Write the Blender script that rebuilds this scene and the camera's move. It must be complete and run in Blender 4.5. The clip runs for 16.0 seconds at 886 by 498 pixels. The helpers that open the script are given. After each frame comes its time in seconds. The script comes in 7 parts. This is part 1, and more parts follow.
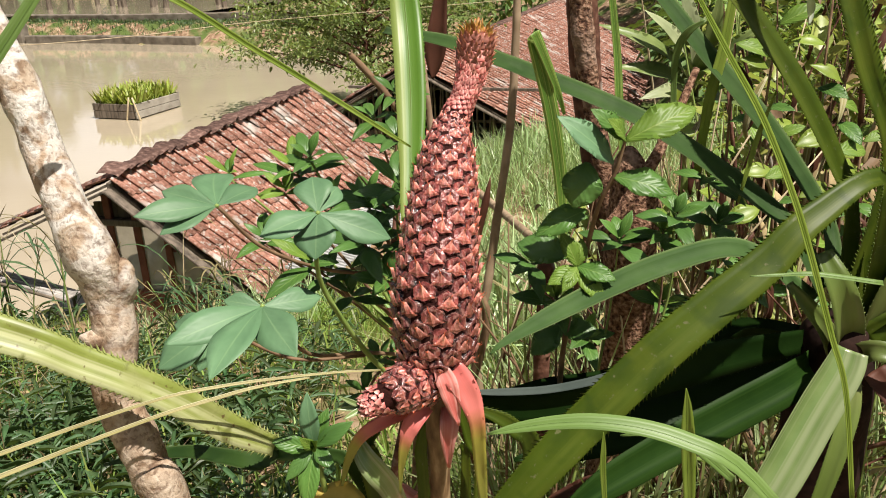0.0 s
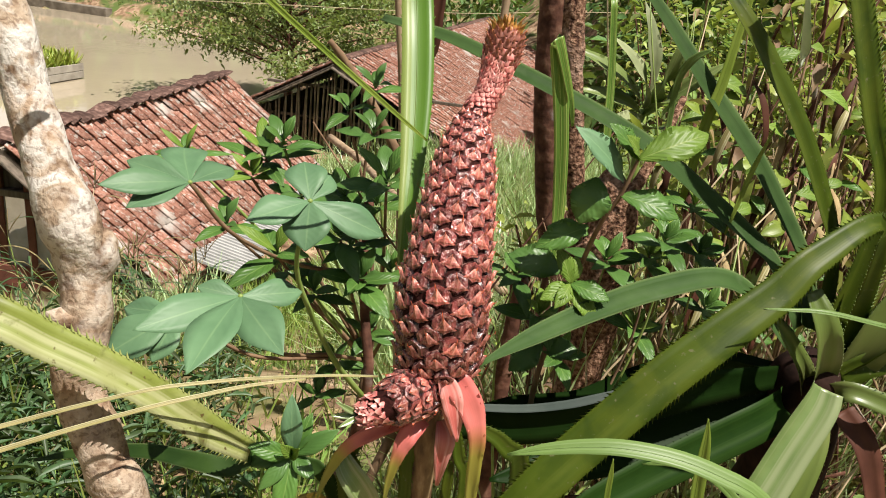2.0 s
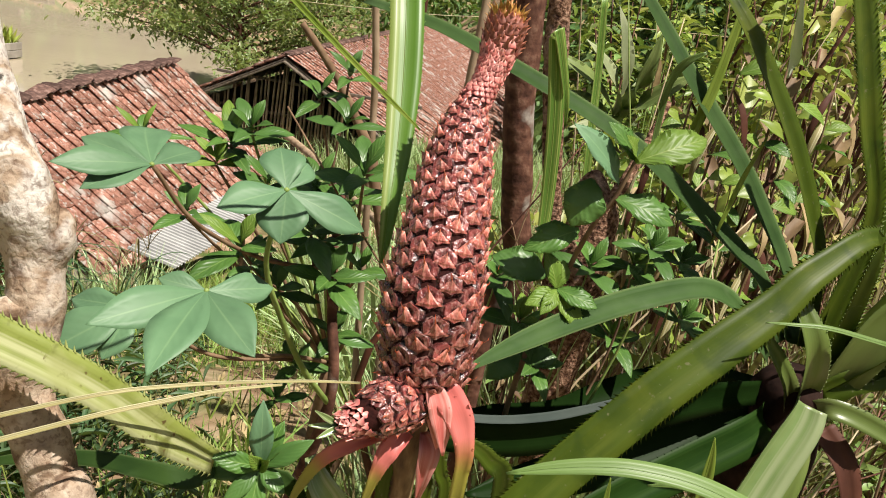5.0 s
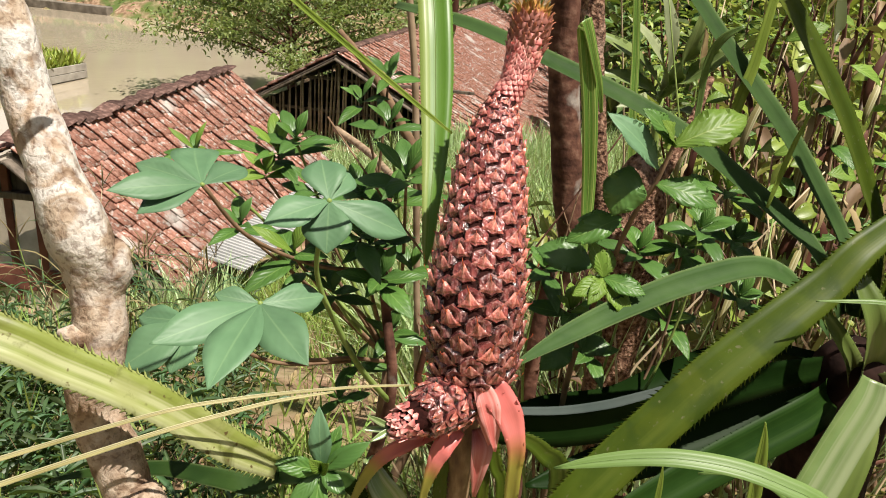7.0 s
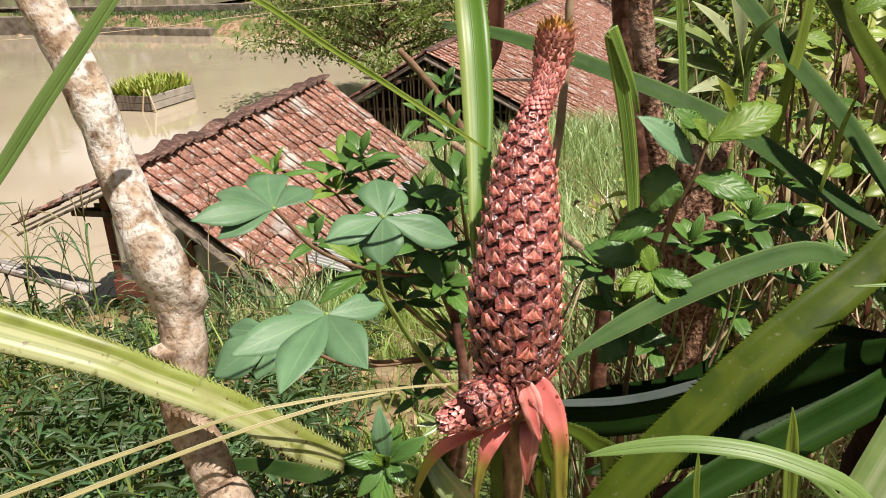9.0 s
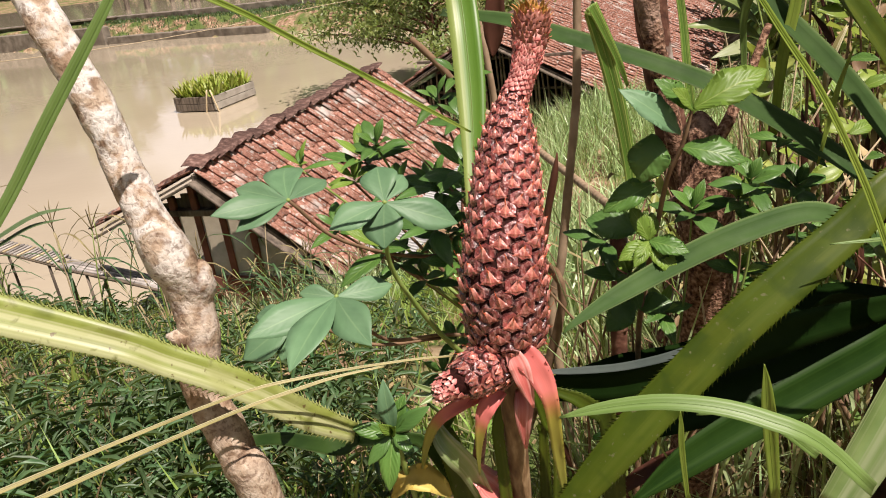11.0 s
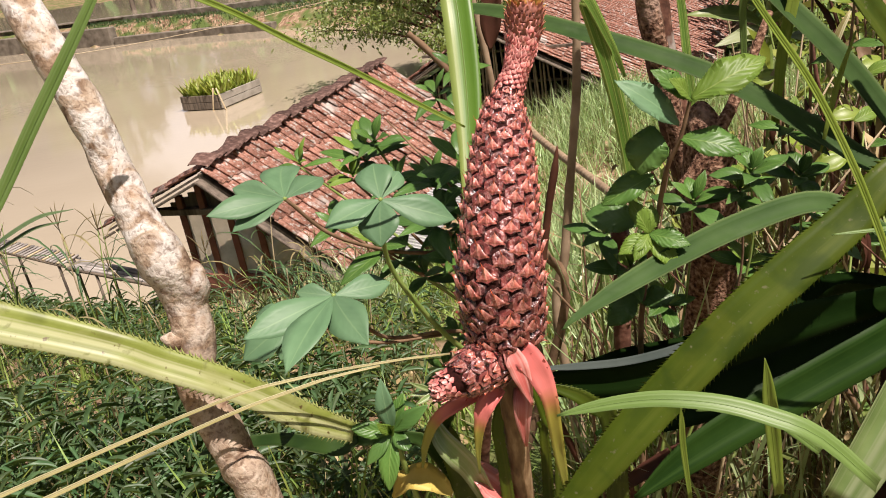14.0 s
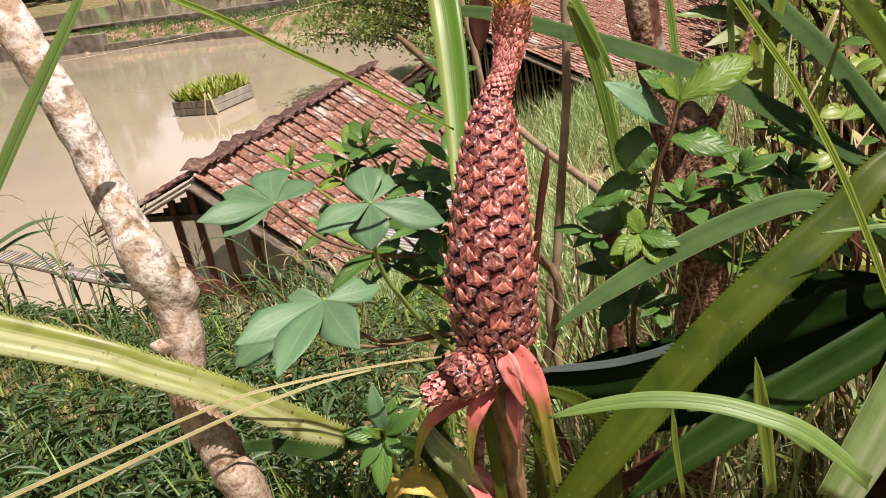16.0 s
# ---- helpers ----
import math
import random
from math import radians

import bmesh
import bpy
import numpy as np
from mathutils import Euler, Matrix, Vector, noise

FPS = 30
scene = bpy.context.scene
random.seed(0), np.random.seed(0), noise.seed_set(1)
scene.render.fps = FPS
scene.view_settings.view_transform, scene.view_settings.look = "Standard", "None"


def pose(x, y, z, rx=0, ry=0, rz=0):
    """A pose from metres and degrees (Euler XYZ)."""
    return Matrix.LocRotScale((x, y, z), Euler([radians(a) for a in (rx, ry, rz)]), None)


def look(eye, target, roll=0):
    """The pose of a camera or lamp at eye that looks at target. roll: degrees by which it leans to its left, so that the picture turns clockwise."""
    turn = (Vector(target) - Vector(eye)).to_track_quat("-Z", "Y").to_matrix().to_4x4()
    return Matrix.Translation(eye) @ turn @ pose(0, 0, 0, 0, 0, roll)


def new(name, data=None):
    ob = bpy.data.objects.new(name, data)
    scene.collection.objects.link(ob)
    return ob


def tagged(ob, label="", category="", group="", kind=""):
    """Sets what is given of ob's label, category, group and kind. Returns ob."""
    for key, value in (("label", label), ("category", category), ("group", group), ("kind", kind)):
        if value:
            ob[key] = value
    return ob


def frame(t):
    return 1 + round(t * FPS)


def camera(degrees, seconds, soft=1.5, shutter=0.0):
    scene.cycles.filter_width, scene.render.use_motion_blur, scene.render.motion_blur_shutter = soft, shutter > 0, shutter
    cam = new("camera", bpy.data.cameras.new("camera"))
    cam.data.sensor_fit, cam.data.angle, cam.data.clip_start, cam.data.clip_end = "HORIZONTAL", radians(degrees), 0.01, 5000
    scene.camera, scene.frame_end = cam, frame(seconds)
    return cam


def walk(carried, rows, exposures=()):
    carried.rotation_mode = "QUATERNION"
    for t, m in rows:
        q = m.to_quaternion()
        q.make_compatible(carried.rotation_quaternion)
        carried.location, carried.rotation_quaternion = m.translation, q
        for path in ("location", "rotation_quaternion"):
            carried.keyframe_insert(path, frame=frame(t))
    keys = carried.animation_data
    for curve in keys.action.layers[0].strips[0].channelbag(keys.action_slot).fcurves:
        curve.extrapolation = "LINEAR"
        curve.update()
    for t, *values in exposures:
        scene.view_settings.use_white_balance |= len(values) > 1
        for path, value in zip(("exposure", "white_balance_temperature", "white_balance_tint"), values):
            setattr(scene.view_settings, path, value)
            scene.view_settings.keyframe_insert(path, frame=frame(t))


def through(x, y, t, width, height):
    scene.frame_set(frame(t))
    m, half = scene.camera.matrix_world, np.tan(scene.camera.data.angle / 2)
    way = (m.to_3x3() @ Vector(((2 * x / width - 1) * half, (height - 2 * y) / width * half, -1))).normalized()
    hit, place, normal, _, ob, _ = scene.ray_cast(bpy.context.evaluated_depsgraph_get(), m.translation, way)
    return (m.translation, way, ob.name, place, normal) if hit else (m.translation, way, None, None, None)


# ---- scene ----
cam = camera(60.4, 16.0, soft=1.0)
PATH = [
    (0, (0.009, -0.059, 1.22), (-0.024, 1.805, 0.497), -2.0),
    (0.5, (-0.03, -0.052, 1.21), (0.015, 1.815, 0.496), 1.2),
    (1, (-0.062, -0.045, 1.201), (0.03, 1.819, 0.485), 2.9),
    (1.5, (-0.079, -0.026, 1.187), (0.073, 1.824, 0.442), 4.8),
    (2, (-0.094, -0.014, 1.194), (0.132, 1.849, 0.503), 6.2),
    (2.5, (-0.121, -0.008, 1.193), (0.182, 1.866, 0.564), 8.6),
    (3, (-0.149, 0.006, 1.179), (0.2, 1.879, 0.572), 11.1),
    (3.5, (-0.159, 0.022, 1.165), (0.224, 1.889, 0.558), 12.8),
    (4, (-0.151, 0.036, 1.16), (0.232, 1.889, 0.513), 12.0),
    (4.2, (-0.144, 0.039, 1.161), (0.244, 1.889, 0.508), 11.6),
    (6.5, (-0.116, 0.031, 1.183), (0.13, 1.886, 0.477), 5.6),
    (7, (-0.109, 0.028, 1.188), (0.097, 1.882, 0.466), 4.2),
    (7.5, (-0.105, 0.018, 1.197), (0.043, 1.88, 0.48), 3.1),
    (8, (-0.093, 0.01, 1.208), (-0.002, 1.876, 0.494), 0.9),
    (8.5, (-0.076, -0.004, 1.217), (-0.061, 1.856, 0.481), -1.0),
    (9, (-0.054, -0.022, 1.225), (-0.12, 1.833, 0.48), -2.4),
    (9.5, (-0.012, -0.034, 1.231), (-0.181, 1.795, 0.44), -5.7),
    (9.7, (0.0, -0.039, 1.233), (-0.22, 1.781, 0.431), -7.7),
    (11.8, (0.024, -0.058, 1.231), (-0.229, 1.774, 0.468), -7.3),
    (12, (0.023, -0.057, 1.23), (-0.232, 1.774, 0.465), -7.3),
    (12.5, (0.027, -0.051, 1.229), (-0.228, 1.774, 0.451), -8.3),
    (13, (0.03, -0.05, 1.231), (-0.228, 1.775, 0.454), -8.7),
    (13.5, (0.032, -0.047, 1.228), (-0.232, 1.775, 0.446), -8.9),
    (14, (0.035, -0.046, 1.23), (-0.233, 1.773, 0.444), -8.9),
    (14.5, (0.033, -0.049, 1.23), (-0.227, 1.777, 0.457), -8.9),
    (15, (0.036, -0.047, 1.23), (-0.223, 1.778, 0.454), -9.4),
    (15.5, (0.037, -0.045, 1.229), (-0.221, 1.777, 0.448), -9.4),
    (16, (0.039, -0.044, 1.229), (-0.214, 1.779, 0.447), -9.4),
]
walk(cam, [(t, look(eye, target, roll)) for t, eye, target, roll in PATH], [(0, 0.60, 6500, 11.0), (7, 0.62, 6500, 11.0), (12, 0.52, 6650, 19.5), (16, 0.52, 6650, 19.5)])

# ---- world, sun, exposure ----
SUN = Vector((0.38, -0.36, 1.05)).normalized()
world = bpy.data.worlds.new("sky")
scene.world = world
world.use_nodes = True
wn = world.node_tree.nodes
sky = wn.new("ShaderNodeTexSky")
sky.sky_type = "NISHITA"
sky.sun_disc = False
sky.sun_elevation = math.asin(SUN.z)
sky.sun_rotation = math.atan2(SUN.x, SUN.y)
sky.air_density, sky.dust_density = 1.0, 2.0
# broken cloud over the blue, a flat layer that closes up towards the horizon
wl = world.node_tree.links
coord = wn.new("ShaderNodeTexCoord")
sep = wn.new("ShaderNodeSeparateXYZ")
wl.new(coord.outputs["Generated"], sep.inputs[0])
lift = wn.new("ShaderNodeMath")
lift.operation = "MAXIMUM"
lift.inputs[1].default_value = 0.0
wl.new(sep.outputs["Z"], lift.inputs[0])
rise = wn.new("ShaderNodeMath")
rise.inputs[1].default_value = 0.12
wl.new(lift.outputs[0], rise.inputs[0])
plane = wn.new("ShaderNodeCombineXYZ")
for axis in ("X", "Y"):
    div = wn.new("ShaderNodeMath")
    div.operation = "DIVIDE"
    wl.new(sep.outputs[axis], div.inputs[0])
    wl.new(rise.outputs[0], div.inputs[1])
    wl.new(div.outputs[0], plane.inputs[axis])
cloud = wn.new("ShaderNodeTexNoise")
cloud.inputs["Scale"].default_value = 0.9
cloud.inputs["Detail"].default_value = 6
cramp = wn.new("ShaderNodeValToRGB")
cramp.color_ramp.elements[0].position, cramp.color_ramp.elements[1].position = 0.53, 0.60
cmix = wn.new("ShaderNodeMix")
cmix.data_type = "RGBA"
cmix.inputs[7].default_value = (38.0, 38.0, 39.0, 1)
wl.new(plane.outputs[0], cloud.inputs["Vector"])
wl.new(cloud.outputs["Fac"], cramp.inputs["Fac"])
wl.new(cramp.outputs["Color"], cmix.inputs[0])
wl.new(sky.outputs["Color"], cmix.inputs[6])
wl.new(cmix.outputs[2], wn["Background"].inputs["Color"])
wn["Background"].inputs["Strength"].default_value = 0.0155
lamp = new("sun", bpy.data.lights.new("sun", "SUN"))
lamp.data.energy, lamp.data.angle, lamp.data.color = 5.0, radians(0.6), (1.0, 0.93, 0.83)
lamp.matrix_world = look(SUN * 30, (0, 0, 0))

# ---- materials ----
def material(name, rough=0.6, spec=0.4):
    m = bpy.data.materials.new(name)
    m.use_nodes = True
    n, l = m.node_tree.nodes, m.node_tree.links
    b = n["Principled BSDF"]
    b.inputs["Roughness"].default_value = rough
    b.inputs["Specular IOR Level"].default_value = spec
    return m, n, l, b


def noise_node(n, l, scale, detail=4, coord="Object", stretch=None, distort=0.0):
    tc = n.new("ShaderNodeTexCoord")
    t = n.new("ShaderNodeTexNoise")
    t.inputs["Scale"].default_value, t.inputs["Detail"].default_value, t.inputs["Distortion"].default_value = scale, detail, distort
    src = n.new("ShaderNodeNewGeometry").outputs["Position"] if coord == "World" else tc.outputs[coord]
    if stretch:
        mp = n.new("ShaderNodeMapping")
        mp.inputs["Scale"].default_value = stretch
        l.new(src, mp.inputs["Vector"])
        l.new(mp.outputs["Vector"], t.inputs["Vector"])
    else:
        l.new(src, t.inputs["Vector"])
    return t.outputs["Fac"]


def ramp(n, l, fac, stops, interp="LINEAR"):
    r = n.new("ShaderNodeValToRGB")
    r.color_ramp.interpolation = interp
    el = r.color_ramp.elements
    while len(el) < len(stops):
        el.new(0.5)
    for e, (p, c) in zip(el, stops):
        e.position, e.color = p, (*c, 1)
    l.new(fac, r.inputs["Fac"])
    return r.outputs["Color"]


def mix(n, l, fac, a, b, mode="MIX"):
    x = n.new("ShaderNodeMix")
    x.data_type, x.blend_type = "RGBA", mode
    for sock, v in ((0, fac), (6, a), (7, b)):
        if isinstance(v, (int, float)):
            x.inputs[sock].default_value = v
        elif isinstance(v, tuple):
            x.inputs[sock].default_value = (*v, 1)
        else:
            l.new(v, x.inputs[sock])
    return x.outputs[2]


def bump(n, l, b, height, strength=0.3, dist=0.002):
    x = n.new("ShaderNodeBump")
    x.inputs["Strength"].default_value, x.inputs["Distance"].default_value = strength, dist
    l.new(height, x.inputs["Height"])
    l.new(x.outputs["Normal"], b.inputs["Normal"])


def vary(n, l, col, amount=0.25):
    """Each object a little lighter or darker."""
    oi = n.new("ShaderNodeObjectInfo")
    hs = n.new("ShaderNodeHueSaturation")
    mr = n.new("ShaderNodeMapRange")
    mr.inputs["To Min"].default_value, mr.inputs["To Max"].default_value = 1 - amount, 1 + amount
    l.new(oi.outputs["Random"], mr.inputs["Value"])
    l.new(mr.outputs["Result"], hs.inputs["Value"])
    l.new(col, hs.inputs["Color"])
    return hs.outputs["Color"]


def island(n, l, col, amount=0.4, hue=0.03):
    """Each loose piece of one mesh a little different."""
    ge = n.new("ShaderNodeNewGeometry")
    hs = n.new("ShaderNodeHueSaturation")
    for lo, hi, sock in ((1 - amount, 1 + amount, "Value"), (0.5 - hue, 0.5 + hue, "Hue")):
        mr = n.new("ShaderNodeMapRange")
        mr.inputs["To Min"].default_value, mr.inputs["To Max"].default_value = lo, hi
        l.new(ge.outputs["Random Per Island"], mr.inputs["Value"])
        l.new(mr.outputs["Result"], hs.inputs[sock])
    l.new(col, hs.inputs["Color"])
    return hs.outputs["Color"]


def uv_axis(n, l, axis):
    u = n.new("ShaderNodeUVMap")
    s = n.new("ShaderNodeSeparateXYZ")
    l.new(u.outputs["UV"], s.inputs[0])
    return s.outputs[axis]


def leaf_material(name, stops, rough=0.4, spec=0.45, through=0.25, across=None, stripe=None, stripes=9, islands=False, veins=0.0, mid=None, spots=None, along=None, edge=None, mottle=None):
    """Leaf surface. stops: colours by noise. stripe: colour of bands along the leaf. along: colours from base to tip. edge: colour of the margin."""
    m, n, l, b = material(name, rough, spec)
    col = ramp(n, l, noise_node(n, l, 22, 4), stops)
    if along:
        col = mix(n, l, 0.85, col, ramp(n, l, uv_axis(n, l, 1), along))
    if across:
        col = mix(n, l, 0.8, col, ramp(n, l, uv_axis(n, l, 0), across))
    if stripe:
        u = uv_axis(n, l, 0)
        w = n.new("ShaderNodeTexNoise")
        w.noise_dimensions = "1D"
        w.inputs["Scale"].default_value, w.inputs["Detail"].default_value = stripes, 3
        l.new(u, w.inputs["W"])
        col = mix(n, l, ramp(n, l, w.outputs["Fac"], [(0.47, (0, 0, 0)), (0.62, (1, 1, 1))]), col, stripe)
    if edge:
        u = uv_axis(n, l, 0)
        col = mix(n, l, ramp(n, l, u, [(0.0, (1, 1, 1)), (0.1, (0, 0, 0)), (0.9, (0, 0, 0)), (1.0, (1, 1, 1))]), col, edge)
    if mid:
        col = mix(n, l, ramp(n, l, uv_axis(n, l, 0), [(0.465, (0, 0, 0)), (0.5, (0.8, 0.8, 0.8)), (0.535, (0, 0, 0))]), col, mid)
    if mottle:
        for scale, lo, hi, tone in mottle:
            col = mix(n, l, ramp(n, l, noise_node(n, l, scale, 5, distort=0.6), [(lo, (0, 0, 0)), (hi, (0.8, 0.8, 0.8))]), col, tone)
    if spots:
        col = mix(n, l, ramp(n, l, noise_node(n, l, 160, 2), [(0.66, (0, 0, 0)), (0.74, (1, 1, 1))]), col, spots)
    col = island(n, l, col) if islands else vary(n, l, col, 0.14)
    l.new(col, b.inputs["Base Color"])
    if veins:
        # pinnate veins from the midrib
        v, u = uv_axis(n, l, 1), uv_axis(n, l, 0)
        a = n.new("ShaderNodeMath"); a.operation = "SUBTRACT"; a.inputs[1].default_value = 0.5
        l.new(u, a.inputs[0])
        c = n.new("ShaderNodeMath"); c.operation = "ABSOLUTE"
        l.new(a.outputs[0], c.inputs[0])
        d = n.new("ShaderNodeMath"); d.operation = "MULTIPLY_ADD"; d.inputs[1].default_value = -0.55
        l.new(c.outputs[0], d.inputs[0]); l.new(v, d.inputs[2])
        e = n.new("ShaderNodeMath"); e.operation = "MULTIPLY"; e.inputs[1].default_value = 58
        l.new(d.outputs[0], e.inputs[0])
        f = n.new("ShaderNodeMath"); f.operation = "SINE"
        l.new(e.outputs[0], f.inputs[0])
        bump(n, l, b, f.outputs[0], veins, 0.001)
    else:
        u = uv_axis(n, l, 0)
        e = n.new("ShaderNodeMath"); e.operation = "MULTIPLY"; e.inputs[1].default_value = 75
        l.new(u, e.inputs[0])
        f = n.new("ShaderNodeMath"); f.operation = "SINE"
        l.new(e.outputs[0], f.inputs[0])
        bump(n, l, b, f.outputs[0], 0.03, 0.0005)
    t = n.new("ShaderNodeBsdfTranslucent")
    l.new(mix(n, l, 0.5, col, (0.35, 0.5, 0.04), "MIX"), t.inputs["Color"])
    s = n.new("ShaderNodeMixShader")
    s.inputs[0].default_value = through
    l.new(b.outputs[0], s.inputs[1]); l.new(t.outputs[0], s.inputs[2])
    l.new(s.outputs[0], n["Material Output"].inputs["Surface"])
    return m


def plain(name, stops, scale, rough=0.7, spec=0.3, b_str=0.4, b_dist=0.003, islands=0.0, stretch=None, random=0.0, second=None, patch=None, coord="Object"):
    m, n, l, b = material(name, rough, spec)
    f = noise_node(n, l, scale, 6, coord, stretch)
    col = ramp(n, l, f, stops)
    if second:
        sc, lo, hi, c2 = second
        col = mix(n, l, ramp(n, l, noise_node(n, l, sc, 5, coord), [(lo, (0, 0, 0)), (hi, (1, 1, 1))]), col, c2)
    if patch:
        sc, lo, hi, c2 = patch
        col = mix(n, l, ramp(n, l, noise_node(n, l, sc, 8, coord), [(lo, (0, 0, 0)), (hi, (0.85, 0.85, 0.85))]), col, c2)
    if islands:
        col = island(n, l, col, islands, 0.012)
    if random:
        col = vary(n, l, col, random)
    l.new(col, b.inputs["Base Color"])
    bump(n, l, b, f, b_str, b_dist)
    return m


PINE_LEAF = leaf_material("pineapple leaf", [(0.3, (0.044, 0.074, 0.005)), (0.7, (0.074, 0.112, 0.009))], 0.45, 0.25, 0.26, stripe=(0.082, 0.115, 0.012), stripes=4, spots=(0.14, 0.15, 0.06), mottle=((13, 0.54, 0.68, (0.10, 0.125, 0.012)), (20, 0.55, 0.66, (0.034, 0.062, 0.006))))
# near-black green: the shade under the upper leaves is put into the colour
PINE_SHADED = leaf_material("pineapple leaf with shade in its colour", [(0.3, (0.006, 0.018, 0.003)), (0.7, (0.011, 0.028, 0.005))], 0.45, 0.05, 0.02)
PINE_MID = leaf_material("deep green pineapple leaf", [(0.3, (0.009, 0.028, 0.004)), (0.7, (0.016, 0.042, 0.006))], 0.5, 0.08, 0.04, stripe=(0.02, 0.048, 0.008), stripes=5)
PINE_BLUE = leaf_material("waxy blue green leaf", [(0.3, (0.022, 0.050, 0.012)), (0.7, (0.040, 0.078, 0.017))], 0.5, 0.05, 0.08, edge=(0.09, 0.13, 0.045), mottle=((15, 0.55, 0.68, (0.05, 0.09, 0.03)),))
PINE_WAXY = leaf_material("waxy grey green leaf", [(0.3, (0.034, 0.072, 0.020)), (0.7, (0.058, 0.108, 0.032))], 0.55, 0.06, 0.10, edge=(0.12, 0.17, 0.065), mottle=((15, 0.55, 0.68, (0.07, 0.115, 0.045)),))
PINE_BASE = leaf_material("pale olive leaf base", [(0.3, (0.085, 0.125, 0.022)), (0.7, (0.15, 0.20, 0.05))], 0.35, 0.4, 0.12, along=[(0.0, (0.16, 0.17, 0.06)), (0.4, (0.13, 0.18, 0.045)), (1.0, (0.07, 0.11, 0.018))])
# very light tone: the bright sun on a single leaf is put into its colour
PALE_LIT = leaf_material("leaf with sunlight in its colour", [(0.3, (0.42, 0.48, 0.36)), (0.7, (0.60, 0.65, 0.52))], 0.3, 0.6, 0.3)
BLUE_BLADE = leaf_material("blue green grass blade", [(0.3, (0.09, 0.15, 0.06)), (0.7, (0.15, 0.22, 0.10))], 0.4, 0.4, 0.25)
YELLOWED = leaf_material("yellowed leaf", [(0.3, (0.55, 0.38, 0.06)), (0.7, (0.78, 0.62, 0.18))], 0.5, 0.3, 0.3)
PINE_GREY = leaf_material("grey waxy leaf underside", [(0.3, (0.05, 0.065, 0.058)), (0.7, (0.075, 0.09, 0.08))], 0.8, 0.0, 0.02)
PINE_PALE = leaf_material("pale leaf base", [(0.3, (0.15, 0.23, 0.07)), (0.7, (0.22, 0.31, 0.11))], 0.26, 0.6, 0.12, stripe=(0.30, 0.36, 0.18), stripes=5)
PINE_YELLOW = leaf_material("yellow green striped leaf", [(0.25, (0.16, 0.175, 0.035)), (0.45, (0.22, 0.265, 0.05)), (0.7, (0.30, 0.345, 0.09))], 0.4, 0.4, 0.2, stripe=(0.46, 0.48, 0.24), stripes=3, spots=(0.12, 0.08, 0.03), mottle=((11, 0.52, 0.64, (0.11, 0.135, 0.022)), (17, 0.56, 0.66, (0.36, 0.38, 0.15)), (60, 0.60, 0.70, (0.13, 0.14, 0.03))))
# pale band across: the yellowish side of the leaf, with a highlight painted in
BRIGHT_LEAF = leaf_material("strap leaf with highlight band", [(0.3, (0.12, 0.25, 0.03)), (0.7, (0.18, 0.33, 0.05))], 0.36, 0.4, 0.34, across=[(0.0, (0.30, 0.37, 0.10)), (0.25, (0.34, 0.41, 0.13)), (0.36, (0.13, 0.25, 0.035)), (0.9, (0.095, 0.21, 0.025)), (1.0, (0.11, 0.23, 0.03))])
STRIPED = leaf_material("striped grass blade", [(0.3, (0.10, 0.22, 0.03)), (0.7, (0.15, 0.30, 0.05))], 0.35, 0.5, 0.3, stripe=(0.42, 0.52, 0.14), stripes=9)
GRASS_BLADE = leaf_material("grass blade", [(0.3, (0.11, 0.19, 0.04)), (0.7, (0.15, 0.24, 0.06))], 0.42, 0.35, 0.2, stripe=(0.17, 0.26, 0.08), stripes=7)
LIME = leaf_material("lime grass blade", [(0.3, (0.20, 0.29, 0.04)), (0.7, (0.28, 0.37, 0.065))], 0.4, 0.45, 0.35)
CASSAVA = leaf_material("cassava leaf", [(0.3, (0.095, 0.190, 0.094)), (0.7, (0.135, 0.250, 0.126))], 0.5, 0.35, 0.12, veins=0.05, mid=(0.17, 0.29, 0.14))
BUSH = leaf_material("shrub leaf", [(0.3, (0.065, 0.15, 0.028)), (0.7, (0.11, 0.23, 0.045))], 0.42, 0.4, 0.25, veins=0.22, mid=(0.20, 0.32, 0.08))
BUSH_YOUNG = leaf_material("young shrub leaf", [(0.3, (0.14, 0.25, 0.035)), (0.7, (0.22, 0.34, 0.055))], 0.45, 0.35, 0.3, veins=0.25, mid=(0.34, 0.44, 0.12))
BUSH_DARK = leaf_material("dark shrub leaf", [(0.3, (0.062, 0.142, 0.032)), (0.7, (0.10, 0.205, 0.048))], 0.38, 0.45, 0.22, veins=0.12)
BRACT = leaf_material("red bract", [(0.3, (0.55, 0.09, 0.08)), (0.7, (0.74, 0.22, 0.19))], 0.35, 0.5, 0.3, along=[(0.0, (0.68, 0.16, 0.15)), (0.42, (0.76, 0.23, 0.20)), (0.50, (0.62, 0.26, 0.12)), (0.60, (0.42, 0.46, 0.06)), (1.0, (0.18, 0.30, 0.04))])
BRACT_RED = leaf_material("pink red bract", [(0.3, (0.55, 0.10, 0.09)), (0.7, (0.70, 0.24, 0.21))], 0.35, 0.5, 0.2, stripe=(0.74, 0.34, 0.30), stripes=5)
STRAW = leaf_material("dry straw", [(0.3, (0.24, 0.205, 0.07)), (0.7, (0.43, 0.385, 0.17))], 0.5, 0.4, 0.15, stripe=(0.54, 0.51, 0.30), stripes=4)
DEAD_LEAF = leaf_material("dead red brown leaf", [(0.3, (0.06, 0.02, 0.012)), (0.7, (0.13, 0.05, 0.03))], 0.6, 0.3, 0.15)
DRY_LEAF = leaf_material("dry brown leaf", [(0.3, (0.24, 0.165, 0.075)), (0.7, (0.52, 0.41, 0.22))], 0.6, 0.3, 0.15)
